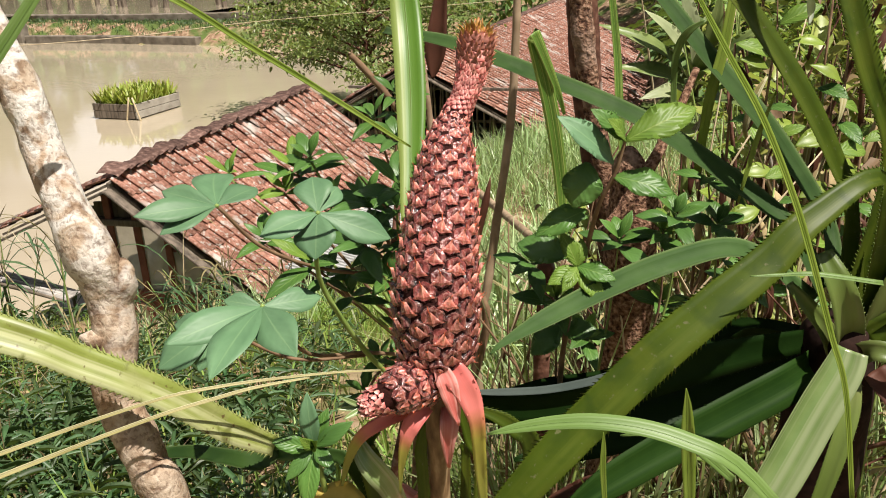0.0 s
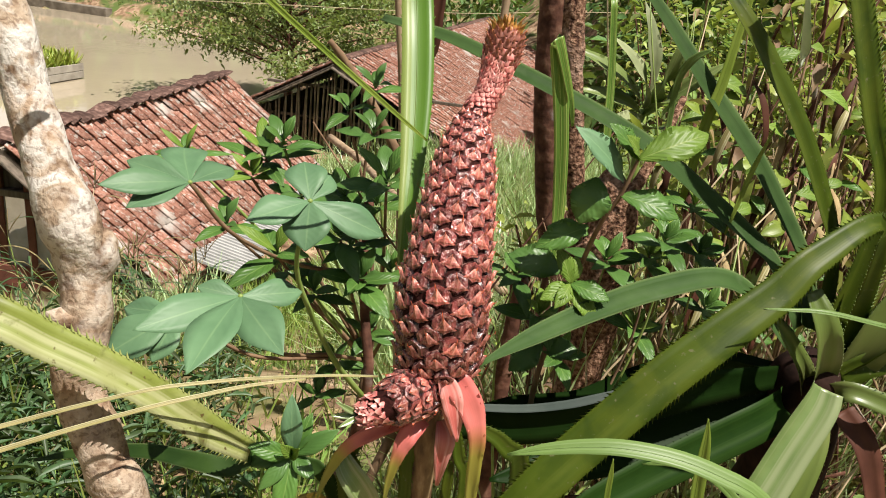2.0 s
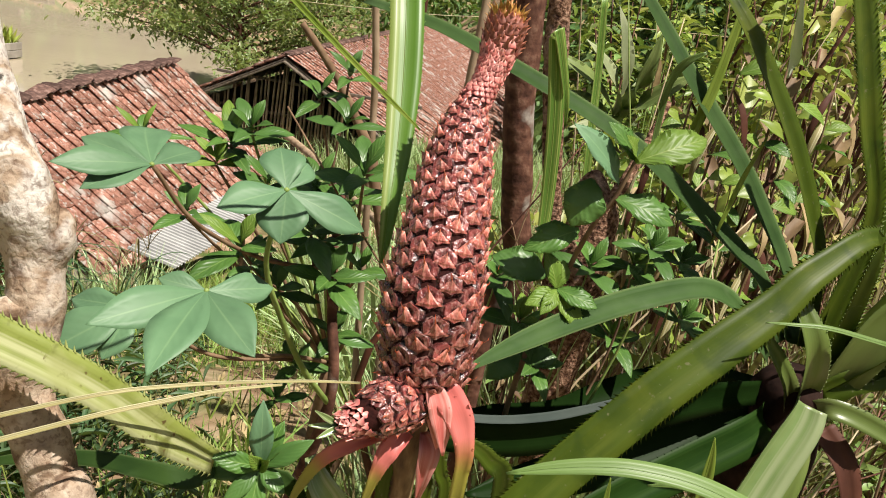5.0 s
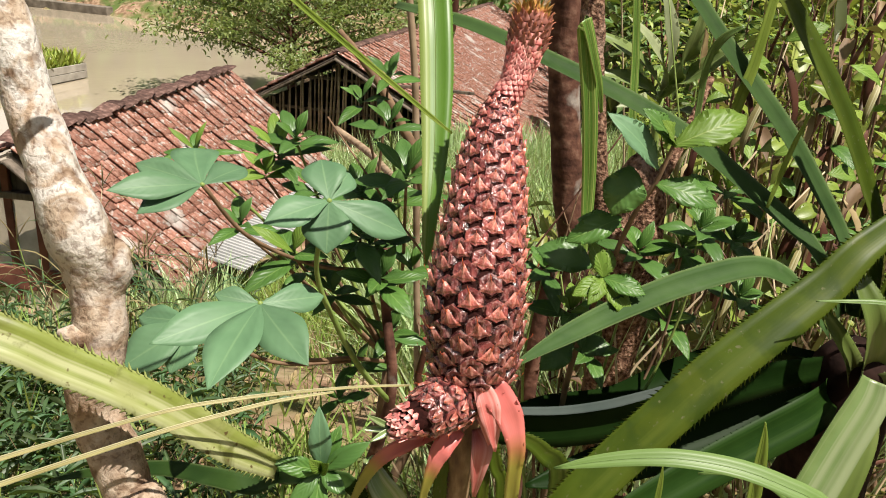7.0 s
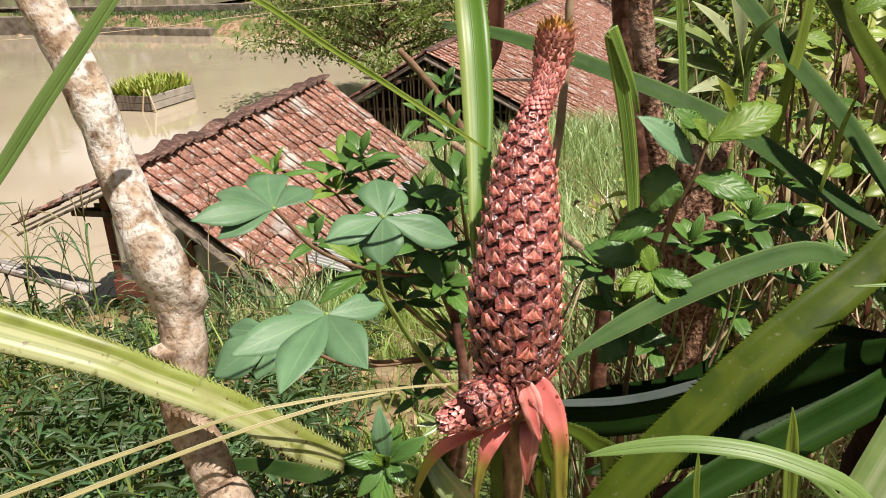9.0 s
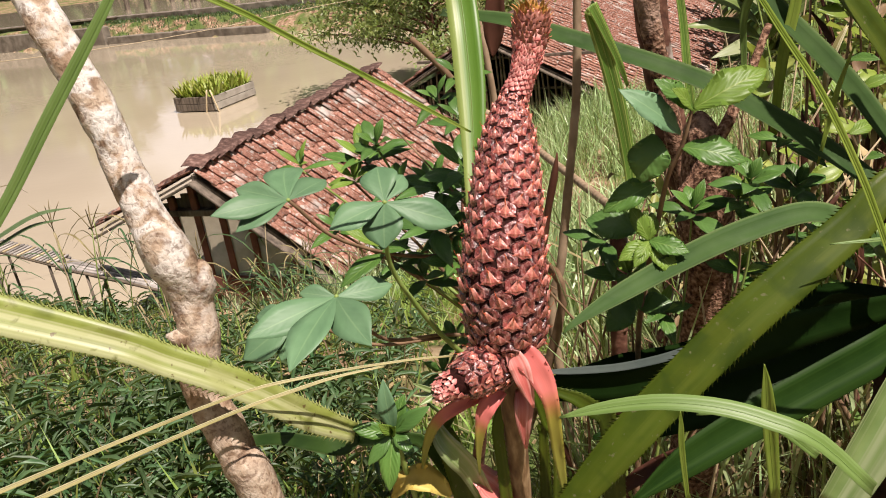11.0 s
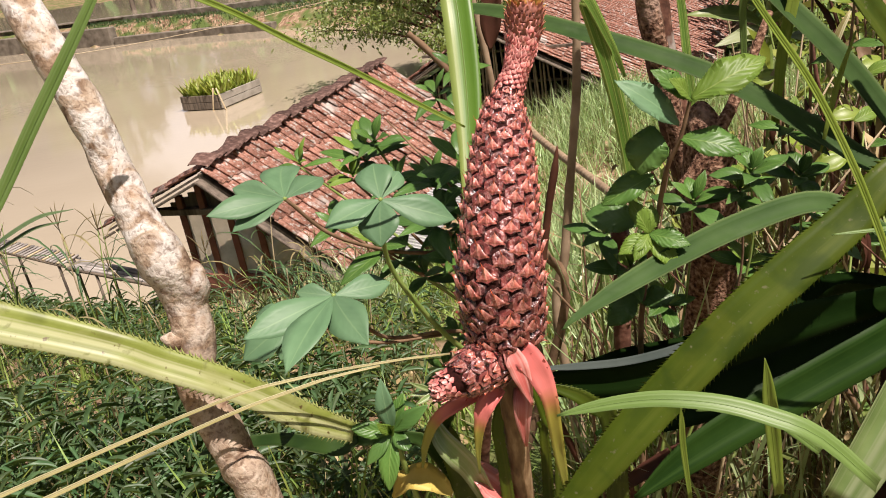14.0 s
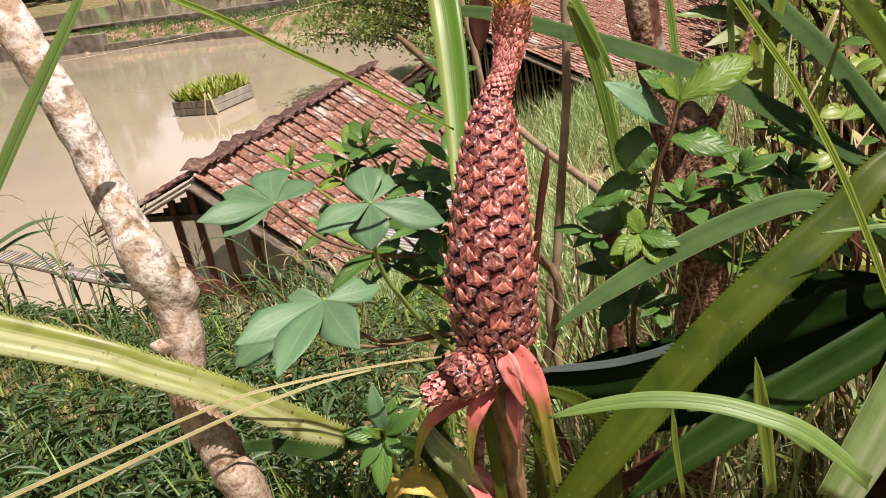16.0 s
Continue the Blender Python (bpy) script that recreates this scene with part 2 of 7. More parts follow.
WEED = leaf_material("weed leaf", [(0.3, (0.030, 0.066, 0.022)), (0.7, (0.090, 0.148, 0.06))], 0.45, 0.4, 0.2, islands=True)
TURF = leaf_material("turf blade", [(0.3, (0.18, 0.27, 0.05)), (0.7, (0.33, 0.43, 0.11))], 0.45, 0.4, 0.3, islands=True)
TALL_TURF = leaf_material("tall grass blade", [(0.3, (0.30, 0.42, 0.17)), (0.7, (0.54, 0.64, 0.34))], 0.35, 0.6, 0.35, islands=True)
DRY_GRASS = leaf_material("dry grass", [(0.3, (0.15, 0.11, 0.055)), (0.7, (0.32, 0.25, 0.135))], 0.6, 0.3, 0.2, islands=True)
TREE_LEAF = leaf_material("tree leaf", [(0.3, (0.115, 0.16, 0.045)), (0.7, (0.26, 0.30, 0.115))], 0.36, 0.55, 0.35, islands=True)
FAR_LEAF = leaf_material("distant foliage", [(0.3, (0.06, 0.11, 0.03)), (0.7, (0.13, 0.20, 0.06))], 0.6, 0.3, 0.2, islands=True)


def bark_material():
    """Tan wrinkled skin; whitish lichen gathers on the upper stem."""
    m, n, l, b = material("pale bark", 0.8, 0.25)
    f = noise_node(n, l, 62, 9, distort=0.5)
    w = noise_node(n, l, 80, 9, stretch=(1, 1, 1.5), distort=0.3)
    col = ramp(n, l, f, [(0.34, (0.17, 0.11, 0.07)), (0.44, (0.33, 0.24, 0.165)), (0.56, (0.43, 0.335, 0.245)), (0.68, (0.53, 0.44, 0.345))])
    tc = n.new("ShaderNodeTexCoord")
    sep = n.new("ShaderNodeSeparateXYZ")
    l.new(tc.outputs["Object"], sep.inputs[0])
    high = ramp(n, l, sep.outputs["Z"], [(0.86, (0.10, 0.10, 0.10)), (1.08, (1, 1, 1))])
    patch = ramp(n, l, noise_node(n, l, 36, 10, distort=0.9), [(0.42, (0, 0, 0)), (0.54, (0.95, 0.95, 0.95))])
    col = mix(n, l, mix(n, l, 1.0, patch, high, "MULTIPLY"), col, (0.66, 0.63, 0.58))
    col = mix(n, l, ramp(n, l, w, [(0.34, (0.9, 0.9, 0.9)), (0.42, (0, 0, 0))]), col, mix(n, l, 0.65, col, (0.12, 0.065, 0.035)))
    col = mix(n, l, ramp(n, l, noise_node(n, l, 14, 6), [(0.50, (0, 0, 0)), (0.70, (1, 1, 1))]), col, mix(n, l, 0.4, col, (0.36, 0.21, 0.12)))
    fine = noise_node(n, l, 230, 8, stretch=(1, 1, 0.8), distort=0.4)
    col = mix(n, l, ramp(n, l, fine, [(0.36, (0.9, 0.9, 0.9)), (0.45, (0, 0, 0))]), col, mix(n, l, 0.55, col, (0.11, 0.06, 0.035)))
    l.new(col, b.inputs["Base Color"])
    bump(n, l, b, mix(n, l, 0.6, mix(n, l, 0.6, f, w), fine), 0.8, 0.004)
    return m


BARK = bark_material()
STUMP_BARK = plain("rough pinkish stump bark", [(0.34, (0.035, 0.014, 0.009)), (0.5, (0.18, 0.095, 0.058)), (0.68, (0.40, 0.25, 0.17))], 150, 0.9, 0.2, 1.0, 0.008, second=(14, 0.58, 0.70, (0.36, 0.25, 0.19)))
RED_BARK = plain("red brown bark", [(0.3, (0.05, 0.022, 0.015)), (0.55, (0.13, 0.058, 0.038)), (0.75, (0.25, 0.14, 0.095))], 42, 0.85, 0.2, 0.9, 0.005, second=(12, 0.6, 0.7, (0.32, 0.28, 0.24)))
TWIG = plain("twig", [(0.3, (0.12, 0.07, 0.04)), (0.7, (0.26, 0.17, 0.10))], 40, 0.8, 0.2)
GREEN_STEM = plain("green stem", [(0.3, (0.16, 0.24, 0.05)), (0.7, (0.25, 0.33, 0.09))], 40, 0.45, 0.4)
STEM = plain("fruit stem", [(0.3, (0.08, 0.04, 0.02)), (0.5, (0.19, 0.115, 0.055)), (0.7, (0.36, 0.25, 0.14))], 110, 0.6, 0.4, stretch=(1, 1, 0.3))
STICK = plain("grey brown stick", [(0.3, (0.20, 0.135, 0.08)), (0.7, (0.44, 0.33, 0.22))], 18, 0.8, 0.2)
BAMBOO = plain("dry bamboo", [(0.3, (0.40, 0.31, 0.18)), (0.7, (0.60, 0.50, 0.33))], 14, 0.5, 0.4)
TILE = plain("clay roof tile", [(0.25, (0.12, 0.060, 0.042)), (0.5, (0.33, 0.158, 0.114)), (0.75, (0.47, 0.27, 0.21))], 34, 0.85, 0.25, 0.6, 0.012, random=0.20, second=(22, 0.56, 0.64, (0.46, 0.41, 0.37)), patch=(2.2, 0.58, 0.67, (0.55, 0.51, 0.47)), coord="World")
RIDGE = plain("dark old ridge tile", [(0.3, (0.05, 0.03, 0.025)), (0.55, (0.13, 0.075, 0.06)), (0.75, (0.26, 0.17, 0.14))], 30, 0.9, 0.2, 0.7, 0.012, random=0.4)
OLD_WOOD = plain("weathered wood", [(0.3, (0.065, 0.053, 0.042)), (0.7, (0.22, 0.18, 0.14))], 6, 0.9, 0.2, stretch=(3, 3, 0.4))
RED_WOOD = plain("red brown painted wood", [(0.3, (0.12, 0.045, 0.032)), (0.7, (0.22, 0.085, 0.06))], 8, 0.7, 0.3)
BAMBOO_GREY = plain("weathered grey bamboo", [(0.3, (0.22, 0.20, 0.18)), (0.7, (0.42, 0.39, 0.36))], 9, 0.9, 0.2, random=0.3)
BAMBOO_DARK = plain("grey bamboo slat", [(0.3, (0.10, 0.08, 0.06)), (0.7, (0.34, 0.27, 0.20))], 5, 0.9, 0.2, random=0.4)
PLASTER = plain("pale plaster", [(0.3, (0.46, 0.41, 0.33)), (0.7, (0.60, 0.54, 0.45))], 4, 0.9, 0.2)
SHEET = plain("grey corrugated sheet", [(0.3, (0.28, 0.28, 0.275)), (0.7, (0.46, 0.46, 0.45))], 3, 0.55, 0.4, 0.1)
CONCRETE = plain("old concrete", [(0.3, (0.22, 0.20, 0.17)), (0.7, (0.40, 0.37, 0.32))], 3, 0.9, 0.2)
EARTH = plain("soil", [(0.3, (0.13, 0.075, 0.045)), (0.5, (0.29, 0.19, 0.12)), (0.7, (0.46, 0.34, 0.23))], 5, 0.95, 0.1, 0.8, 0.03, second=(1.1, 0.44, 0.58, (0.10, 0.14, 0.04)))


def water_material():
    m, n, l, b = material("muddy water", 0.02, 1.0)
    col = ramp(n, l, noise_node(n, l, 0.25, 3), [(0.3, (0.42, 0.355, 0.255)), (0.7, (0.48, 0.41, 0.30))])
    l.new(col, b.inputs["Base Color"])
    bump(n, l, b, noise_node(n, l, 3.0, 3, stretch=(1, 2.2, 1)), 0.035, 0.05)
    return m


def fruit_material(name, dark):
    """Rind by height on each eye: black groove, brown eye, pink waxy bract, orange spine."""
    m, n, l, b = material(name, 0.23, 0.85)
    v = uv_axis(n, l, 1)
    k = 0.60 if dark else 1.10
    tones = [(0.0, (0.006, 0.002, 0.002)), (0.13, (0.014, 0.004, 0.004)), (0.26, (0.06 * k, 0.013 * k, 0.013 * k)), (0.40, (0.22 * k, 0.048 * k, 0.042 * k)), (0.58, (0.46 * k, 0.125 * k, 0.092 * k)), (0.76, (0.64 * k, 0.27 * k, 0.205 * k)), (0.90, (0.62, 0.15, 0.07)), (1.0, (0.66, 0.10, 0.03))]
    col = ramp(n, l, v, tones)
    f = noise_node(n, l, 130, 5, "World")
    col = mix(n, l, ramp(n, l, f, [(0.44, (0, 0, 0)), (0.58, (0.9, 0.9, 0.9))]), col, mix(n, l, 0.55, col, (0.12, 0.03, 0.026)))
    col = mix(n, l, ramp(n, l, noise_node(n, l, 330, 4, "World", stretch=(1, 1, 0.5)), [(0.50, (0, 0, 0)), (0.60, (0.9, 0.9, 0.9))]), col, mix(n, l, 0.22, col, (0.70, 0.40, 0.34)))
    l.new(vary(n, l, col, 0.22), b.inputs["Base Color"])
    bump(n, l, b, noise_node(n, l, 300, 5, "World", stretch=(1, 1, 0.5)), 0.5, 0.004)
    return m


def crown_material():
    m, n, l, b = material("crown scale", 0.4, 0.5)
    v = uv_axis(n, l, 1)
    col = ramp(n, l, v, [(0.0, (0.42, 0.10, 0.095)), (0.45, (0.66, 0.25, 0.22)), (0.8, (0.74, 0.40, 0.34)), (1.0, (0.58, 0.20, 0.15))])
    l.new(vary(n, l, col, 0.3), b.inputs["Base Color"])
    return m


def shaded_heart_material():
    # almost black: the shade deep in the rosette is put into this colour
    return plain("rosette heart with shade in its colour", [(0.3, (0.008, 0.005, 0.004)), (0.7, (0.035, 0.018, 0.014))], 50, 0.9, 0.1)


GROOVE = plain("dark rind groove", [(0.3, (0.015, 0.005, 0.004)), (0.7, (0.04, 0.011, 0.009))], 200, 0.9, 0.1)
def cloudy_sheet():
    """Scratched clear plastic: partly see-through, partly milky."""
    m, n, l, b = material("cloudy plastic", 0.35, 0.5)
    l.new(ramp(n, l, noise_node(n, l, 9, 5), [(0.3, (0.55, 0.53, 0.48)), (0.7, (0.75, 0.73, 0.68))]), b.inputs["Base Color"])
    t = n.new("ShaderNodeBsdfTransparent")
    s = n.new("ShaderNodeMixShader")
    s.inputs[0].default_value = 0.42
    l.new(t.outputs[0], s.inputs[1]); l.new(b.outputs[0], s.inputs[2])
    l.new(s.outputs[0], n["Material Output"].inputs["Surface"])
    return m


CLOUDY = cloudy_sheet()
OLD_STONE = plain("brown stone facing", [(0.3, (0.10, 0.085, 0.065)), (0.7, (0.27, 0.235, 0.19))], 2.5, 0.95, 0.15, 0.8, 0.05)
WATER, RIND, RIND_DARK, CROWN, HEART = water_material(), fruit_material("pineapple rind", False), fruit_material("dark pineapple rind", True), crown_material(), shaded_heart_material()
CROWN_UP = leaf_material("olive crown scale", [(0.3, (0.20, 0.09, 0.06)), (0.7, (0.32, 0.16, 0.10))], 0.45, 0.4, 0.1, along=[(0, (0.22, 0.08, 0.06)), (0.55, (0.42, 0.17, 0.13)), (0.8, (0.56, 0.20, 0.14)), (1, (0.64, 0.22, 0.10))])
CROWN_TOP = leaf_material("crown tip leaf", [(0.3, (0.45, 0.26, 0.05)), (0.7, (0.58, 0.36, 0.08))], 0.4, 0.5, 0.2, along=[(0, (0.55, 0.16, 0.08)), (0.6, (0.55, 0.33, 0.07)), (1, (0.5, 0.20, 0.10))])

# ---- building helpers ----
def root_place(ob):
    while ob.parent:
        ob = ob.parent
    return ob.location.copy()


def thing(name, label, category, at=(0, 0, 0), group="", kind=""):
    ob = new(name)
    ob.location = at
    ob.empty_display_size = 0.05
    return tagged(ob, label, category, group, kind)


def mesh_of(name, bm, mat, smooth=True):
    me = bpy.data.meshes.new(name)
    bm.to_mesh(me)
    bm.free()
    me.materials.append(mat)
    if smooth:
        me.polygons.foreach_set("use_smooth", [True] * len(me.polygons))
    return me


def part(name, bm, mat, parent, label="", smooth=True, kind=""):
    """One mesh, built in world places, under a thing or a part."""
    bm.transform(Matrix.Translation(-root_place(parent)))
    ob = new(name, mesh_of(name, bm, mat, smooth))
    ob.parent = parent
    return tagged(ob, label, kind=kind)


def piece(name, me, parent, m):
    """A shared mesh at the world pose m, under a thing or a part."""
    ob = new(name, me)
    ob.parent = parent
    ob.matrix_local = Matrix.Translation(-root_place(parent)) @ m
    return ob


def structure(name, bm, mat, label, smooth=True, kind="structure", category=""):
    return tagged(new(name, mesh_of(name, bm, mat, smooth)), label, category or name, kind=kind)


def spline(pts, n):
    """n + 1 points on a smooth curve through the points given."""
    p = np.array(pts, float)
    p = np.vstack([2 * p[0] - p[1], p, 2 * p[-1] - p[-2]])
    out = []
    k = len(p) - 3
    for i in range(n + 1):
        s = min(i * k / n, k - 1e-6)
        j = int(s)
        u = s - j
        a, b, c, d = p[j:j + 4]
        out.append(0.5 * (2 * b + (c - a) * u + (2 * a - 5 * b + 4 * c - d) * u * u + (3 * b - a - 3 * c + d) * u ** 3))
    return np.array(out)


FRONT = Vector((0.0, -0.9, 0.45))


def strip(bm, pts, face=FRONT, n=24, curl=0.25, thick=0.0012, teeth=0.0, tooth=0.003, wave=0.0, across=4, twist=0.0):
    """A leaf blade along points (x, y, z, width), channelled by curl, with a body of its own thickness and, if asked, toothed margins."""
    uv = bm.loops.layers.uv.verify()
    face = Vector(face)
    c = spline(pts, n)
    tops, lows = [], []
    for i in range(n + 1):
        P = Vector(c[i][:3])
        T = (Vector(c[min(i + 1, n)][:3]) - Vector(c[max(i - 1, 0)][:3])).normalized()
        S = T.cross(face).normalized()
        if twist:
            S = (Matrix.Rotation(twist * i / n, 3, T) @ S).normalized()
        N = S.cross(T).normalized()
        w = max(c[i][3], 0.0004) / 2
        row, low = [], []
        for k in range(across + 1):
            u = 2 * k / across - 1
            h = curl * u * u * w + wave * w * math.sin(i * 1.3 + 2.0 * u) * abs(u)
            q = P + S * (u * w) + N * h
            row.append(bm.verts.new(q))
            low.append(bm.verts.new(q - N * thick * (1.15 - abs(u))))
        tops.append(row)
        lows.append(low)

    def quad(a, b, cc, d, us):
        f = bm.faces.new((a, b, cc, d))
        for lp, x in zip(f.loops, us):
            lp[uv].uv = x
    for i in range(n):
        v0, v1 = i / n, (i + 1) / n
        for k in range(across):
            u0, u1 = k / across, (k + 1) / across
            quad(tops[i][k], tops[i][k + 1], tops[i + 1][k + 1], tops[i + 1][k], ((u0, v0), (u1, v0), (u1, v1), (u0, v1)))
            quad(lows[i][k + 1], lows[i][k], lows[i + 1][k], lows[i + 1][k + 1], ((u1, v0), (u0, v0), (u0, v1), (u1, v1)))
        for k, u in ((0, 0), (across, 1)):
            a, b, cc, d = tops[i][k], tops[i + 1][k], lows[i + 1][k], lows[i][k]
            quad(*((a, b, cc, d) if k == 0 else (d, cc, b, a)), ((u, v0), (u, v1), (u, v1), (u, v0)))
    for i, flip in ((0, False), (n, True)):
        for k in range(across):
            a, b, cc, d = tops[i][k], lows[i][k], lows[i][k + 1], tops[i][k + 1]
            quad(*((d, cc, b, a) if flip else (a, b, cc, d)), ((k / across, i / n),) * 4)
    if teeth:
        rng = random.Random(len(pts) * 7 + n)
        for k, sgn in ((0, -1), (across, 1)):
            run = 0.0
            for i in range(n):
                a, b = tops[i][k].co, tops[i + 1][k].co
                step = (b - a).length
                out = (tops[i][k].co - tops[i][across // 2].co).normalized()
                along = (b - a).normalized()
                while run < step:
                    p = a + along * run
                    s = tooth * rng.uniform(0.7, 1.25)
                    e = p + along * s * 0.9
                    tip = p + along * s * 1.5 + out * s * 1.05
                    nn = out.cross(along) * s * 0.22
                    vs = [bm.verts.new(x) for x in (p - out * s * 0.2 + nn, p - out * s * 0.2 - nn, e - out * s * 0.2, tip)]
                    for tri in ((0, 1, 3), (1, 2, 3), (2, 0, 3)):
                        f = bm.faces.new([vs[x] for x in tri])
                        for lp in f.loops:
                            lp[uv].uv = ((k / across), i / n)
                    run += teeth * rng.uniform(0.8, 1.2)
                run -= step
    return bm


def blade(name, pts, mat, parent, label="", **kw):
    bm = bmesh.new()
    strip(bm, pts, **kw)
    return part(name, bm, mat, parent, label)


def tube(bm, pts, sides=10, n=20, lumps=0.0, seed=0, caps=True):
    """A round limb along points (x, y, z, radius)."""
    uv = bm.loops.layers.uv.verify()
    c = spline(pts, n)
    ref = Vector((0.31, 0.87, 0.1))
    rings = []
    for i in range(n + 1):
        P = Vector(c[i][:3])
        T = (Vector(c[min(i + 1, n)][:3]) - Vector(c[max(i - 1, 0)][:3])).normalized()
        A = T.cross(ref).normalized()
        B = T.cross(A).normalized()
        r = max(c[i][3], 0.0002)
        ring = []
        for k in range(sides):
            a = 2 * math.pi * k / sides
            o = A * math.cos(a) + B * math.sin(a)
            q = P + o * r
            if lumps:
                q = P + o * r * (1 + lumps * (noise.noise(q * (0.5 / max(c[0][3], 1e-3)) + Vector((seed, 0, 0))) + 0.5 * noise.noise(q * (1.6 / max(c[0][3], 1e-3)))))
            ring.append(bm.verts.new(q))
        rings.append(ring)
    for i in range(n):
        for k in range(sides):
            f = bm.faces.new((rings[i][k], rings[i][(k + 1) % sides], rings[i + 1][(k + 1) % sides], rings[i + 1][k]))
            for lp, x in zip(f.loops, ((k / sides, i / n), ((k + 1) / sides, i / n), ((k + 1) / sides, (i + 1) / n), (k / sides, (i + 1) / n))):
                lp[uv].uv = x
    if caps:
        bm.faces.new(rings[0][::-1])
        bm.faces.new(rings[-1])
    return bm


def limb(name, pts, mat, parent, label="", **kw):
    bm = bmesh.new()
    tube(bm, pts, **kw)
    return part(name, bm, mat, parent, label)


def box(bm, m, size):
    """A box of that size about the pose m, with eased edges."""
    g = bmesh.ops.create_cube(bm, size=1.0, matrix=m @ Matrix.Diagonal((*size, 1)))
    return g["verts"]


def soft_box(m, size, bevel=0.01):
    bm = bmesh.new()
    box(bm, m, size)
    bmesh.ops.bevel(bm, geom=list(bm.edges), offset=bevel, segments=1, affect="EDGES")
    return bm


def from_lists(name, verts, faces, mat, uvs=None, smooth=True):
    me = bpy.data.meshes.new(name)
    me.from_pydata(verts, [], faces)
    if uvs is not None:
        lay = me.uv_layers.new(name="UVMap")
        lay.data.foreach_set("uv", np.array(uvs, float).ravel())
    me.materials.append(mat)
    if smooth:
        me.polygons.foreach_set("use_smooth", [True] * len(me.polygons))
    return me


# ---- the land, the pond and the far shore ----
POND = -2.3
PROFILE_Y = (-30, -3, 0.3, 1.1, 2.4, 4.0, 6.0, 8.0, 12, 34, 60)
PROFILE_Z = (1.2, 0.1, 0.05, 0.02, -0.30, -0.95, -1.72, -2.0, -2.05, -1.95, -2.0)
SHORE = ((-60, 9.5), (-7.3, 8.5), (-5.0, 7.5), (-4.1, 7.0), (-3.9, 8.6), (-3.3, 10.8), (-2.6, 13.5), (-2.4, 17.0), (-2.6, 24.0), (-5.0, 32.0), (-10.7, 35.0), (-16.9, 38.0), (-29.0, 41.8), (-60, 50.0))


def shore_distance(x, y):
    """Metres to the shore; negative in the pond."""
    inside, best = False, 1e9
    k = len(SHORE)
    for i in range(k):
        (x0, y0), (x1, y1) = SHORE[i], SHORE[(i + 1) % k]
        if (y0 > y) != (y1 > y) and x < (x1 - x0) * (y - y0) / (y1 - y0) + x0:
            inside = not inside
        dx, dy = x1 - x0, y1 - y0
        s = max(0, min(1, ((x - x0) * dx + (y - y0) * dy) / (dx * dx + dy * dy)))
        best = min(best, math.hypot(x - x0 - s * dx, y - y0 - s * dy))
    return -best if inside else best


def land(x, y):
    z = float(np.interp(y, PROFILE_Y, PROFILE_Z))
    if y > 25:
        z += 0.035 * (min(y, 42) - 25) + 0.05 * max(0, y - 80)
    if x > 1.0 and y < 40:
        z += min(2.5, 0.35 * (x - 1.0)) * min(1, max(0, (y - 0.5) / 2)) * min(1, max(0, (9 - y) / 3, (x - 5.5) / 3))
    z -= 0.45 * math.exp(-((x + 2.3) / 1.0) ** 2 - ((y - 5.3) / 1.2) ** 2)
    if 9 < y < 34:
        z -= 0.65 * math.exp(-((x - 0.28 * y + 0.6) / 1.3) ** 2) * min(1, max(0, (y - 13) / 3))
    if 7 < y < 15:
        z += 0.5 * min(1, max(0, (x - 0.2) / 0.9)) * math.exp(-((y - 10.6) / 1.5) ** 2) * min(1, max(0, (7 - x) / 3))
    d = shore_distance(x, y)
    z += 0.05 * noise.noise(Vector((x * 1.3, y * 1.3, 0))) + 0.015 * noise.noise(Vector((x * 6, y * 6, 3)))
    if d < 1.2:
        s = max(0, min(1, (d + 0.6) / 1.8))
        s = s * s * (3 - 2 * s)
        z = z * s + (POND - 0.7) * (1 - s)
    return z


def axis_steps(stops):
    out = []
    for a, b, step in stops:
        k = max(1, round((b - a) / step))
        out += [a + (b - a) * i / k for i in range(k)]
    return out + [stops[-1][1]]


def build_land():
    xs = axis_steps(((-400, -60, 40), (-60, -12, 2), (-12, -5, 0.5), (-5, 3, 0.16), (3, 12, 0.6), (12, 60, 4), (60, 400, 40)))
    ys = axis_steps(((-60, -4, 6), (-4, 0, 0.5), (0, 9, 0.16), (9, 16, 0.5), (16, 60, 1.5), (60, 600, 40)))
    vs = [(x, y, land(x, y)) for y in ys for x in xs]
    k = len(xs)
    fs = [(j * k + i, j * k + i + 1, (j + 1) * k + i + 1, (j + 1) * k + i) for j in range(len(ys) - 1) for i in range(k - 1)]
    tagged(new("ground", from_lists("ground", vs, fs, EARTH)), "brown soil bank with thin turf sloping down to a pond", "ground", kind="structure")
    bm = bmesh.new()
    bmesh.ops.create_grid(bm, x_segments=2, y_segments=2, size=1, matrix=Matrix.Translation((-30, 25, POND)) @ Matrix.Diagonal((34, 24, 1, 1)))
    structure("water", bm, WATER, "still muddy brown fish pond water", category="pond")


build_land()

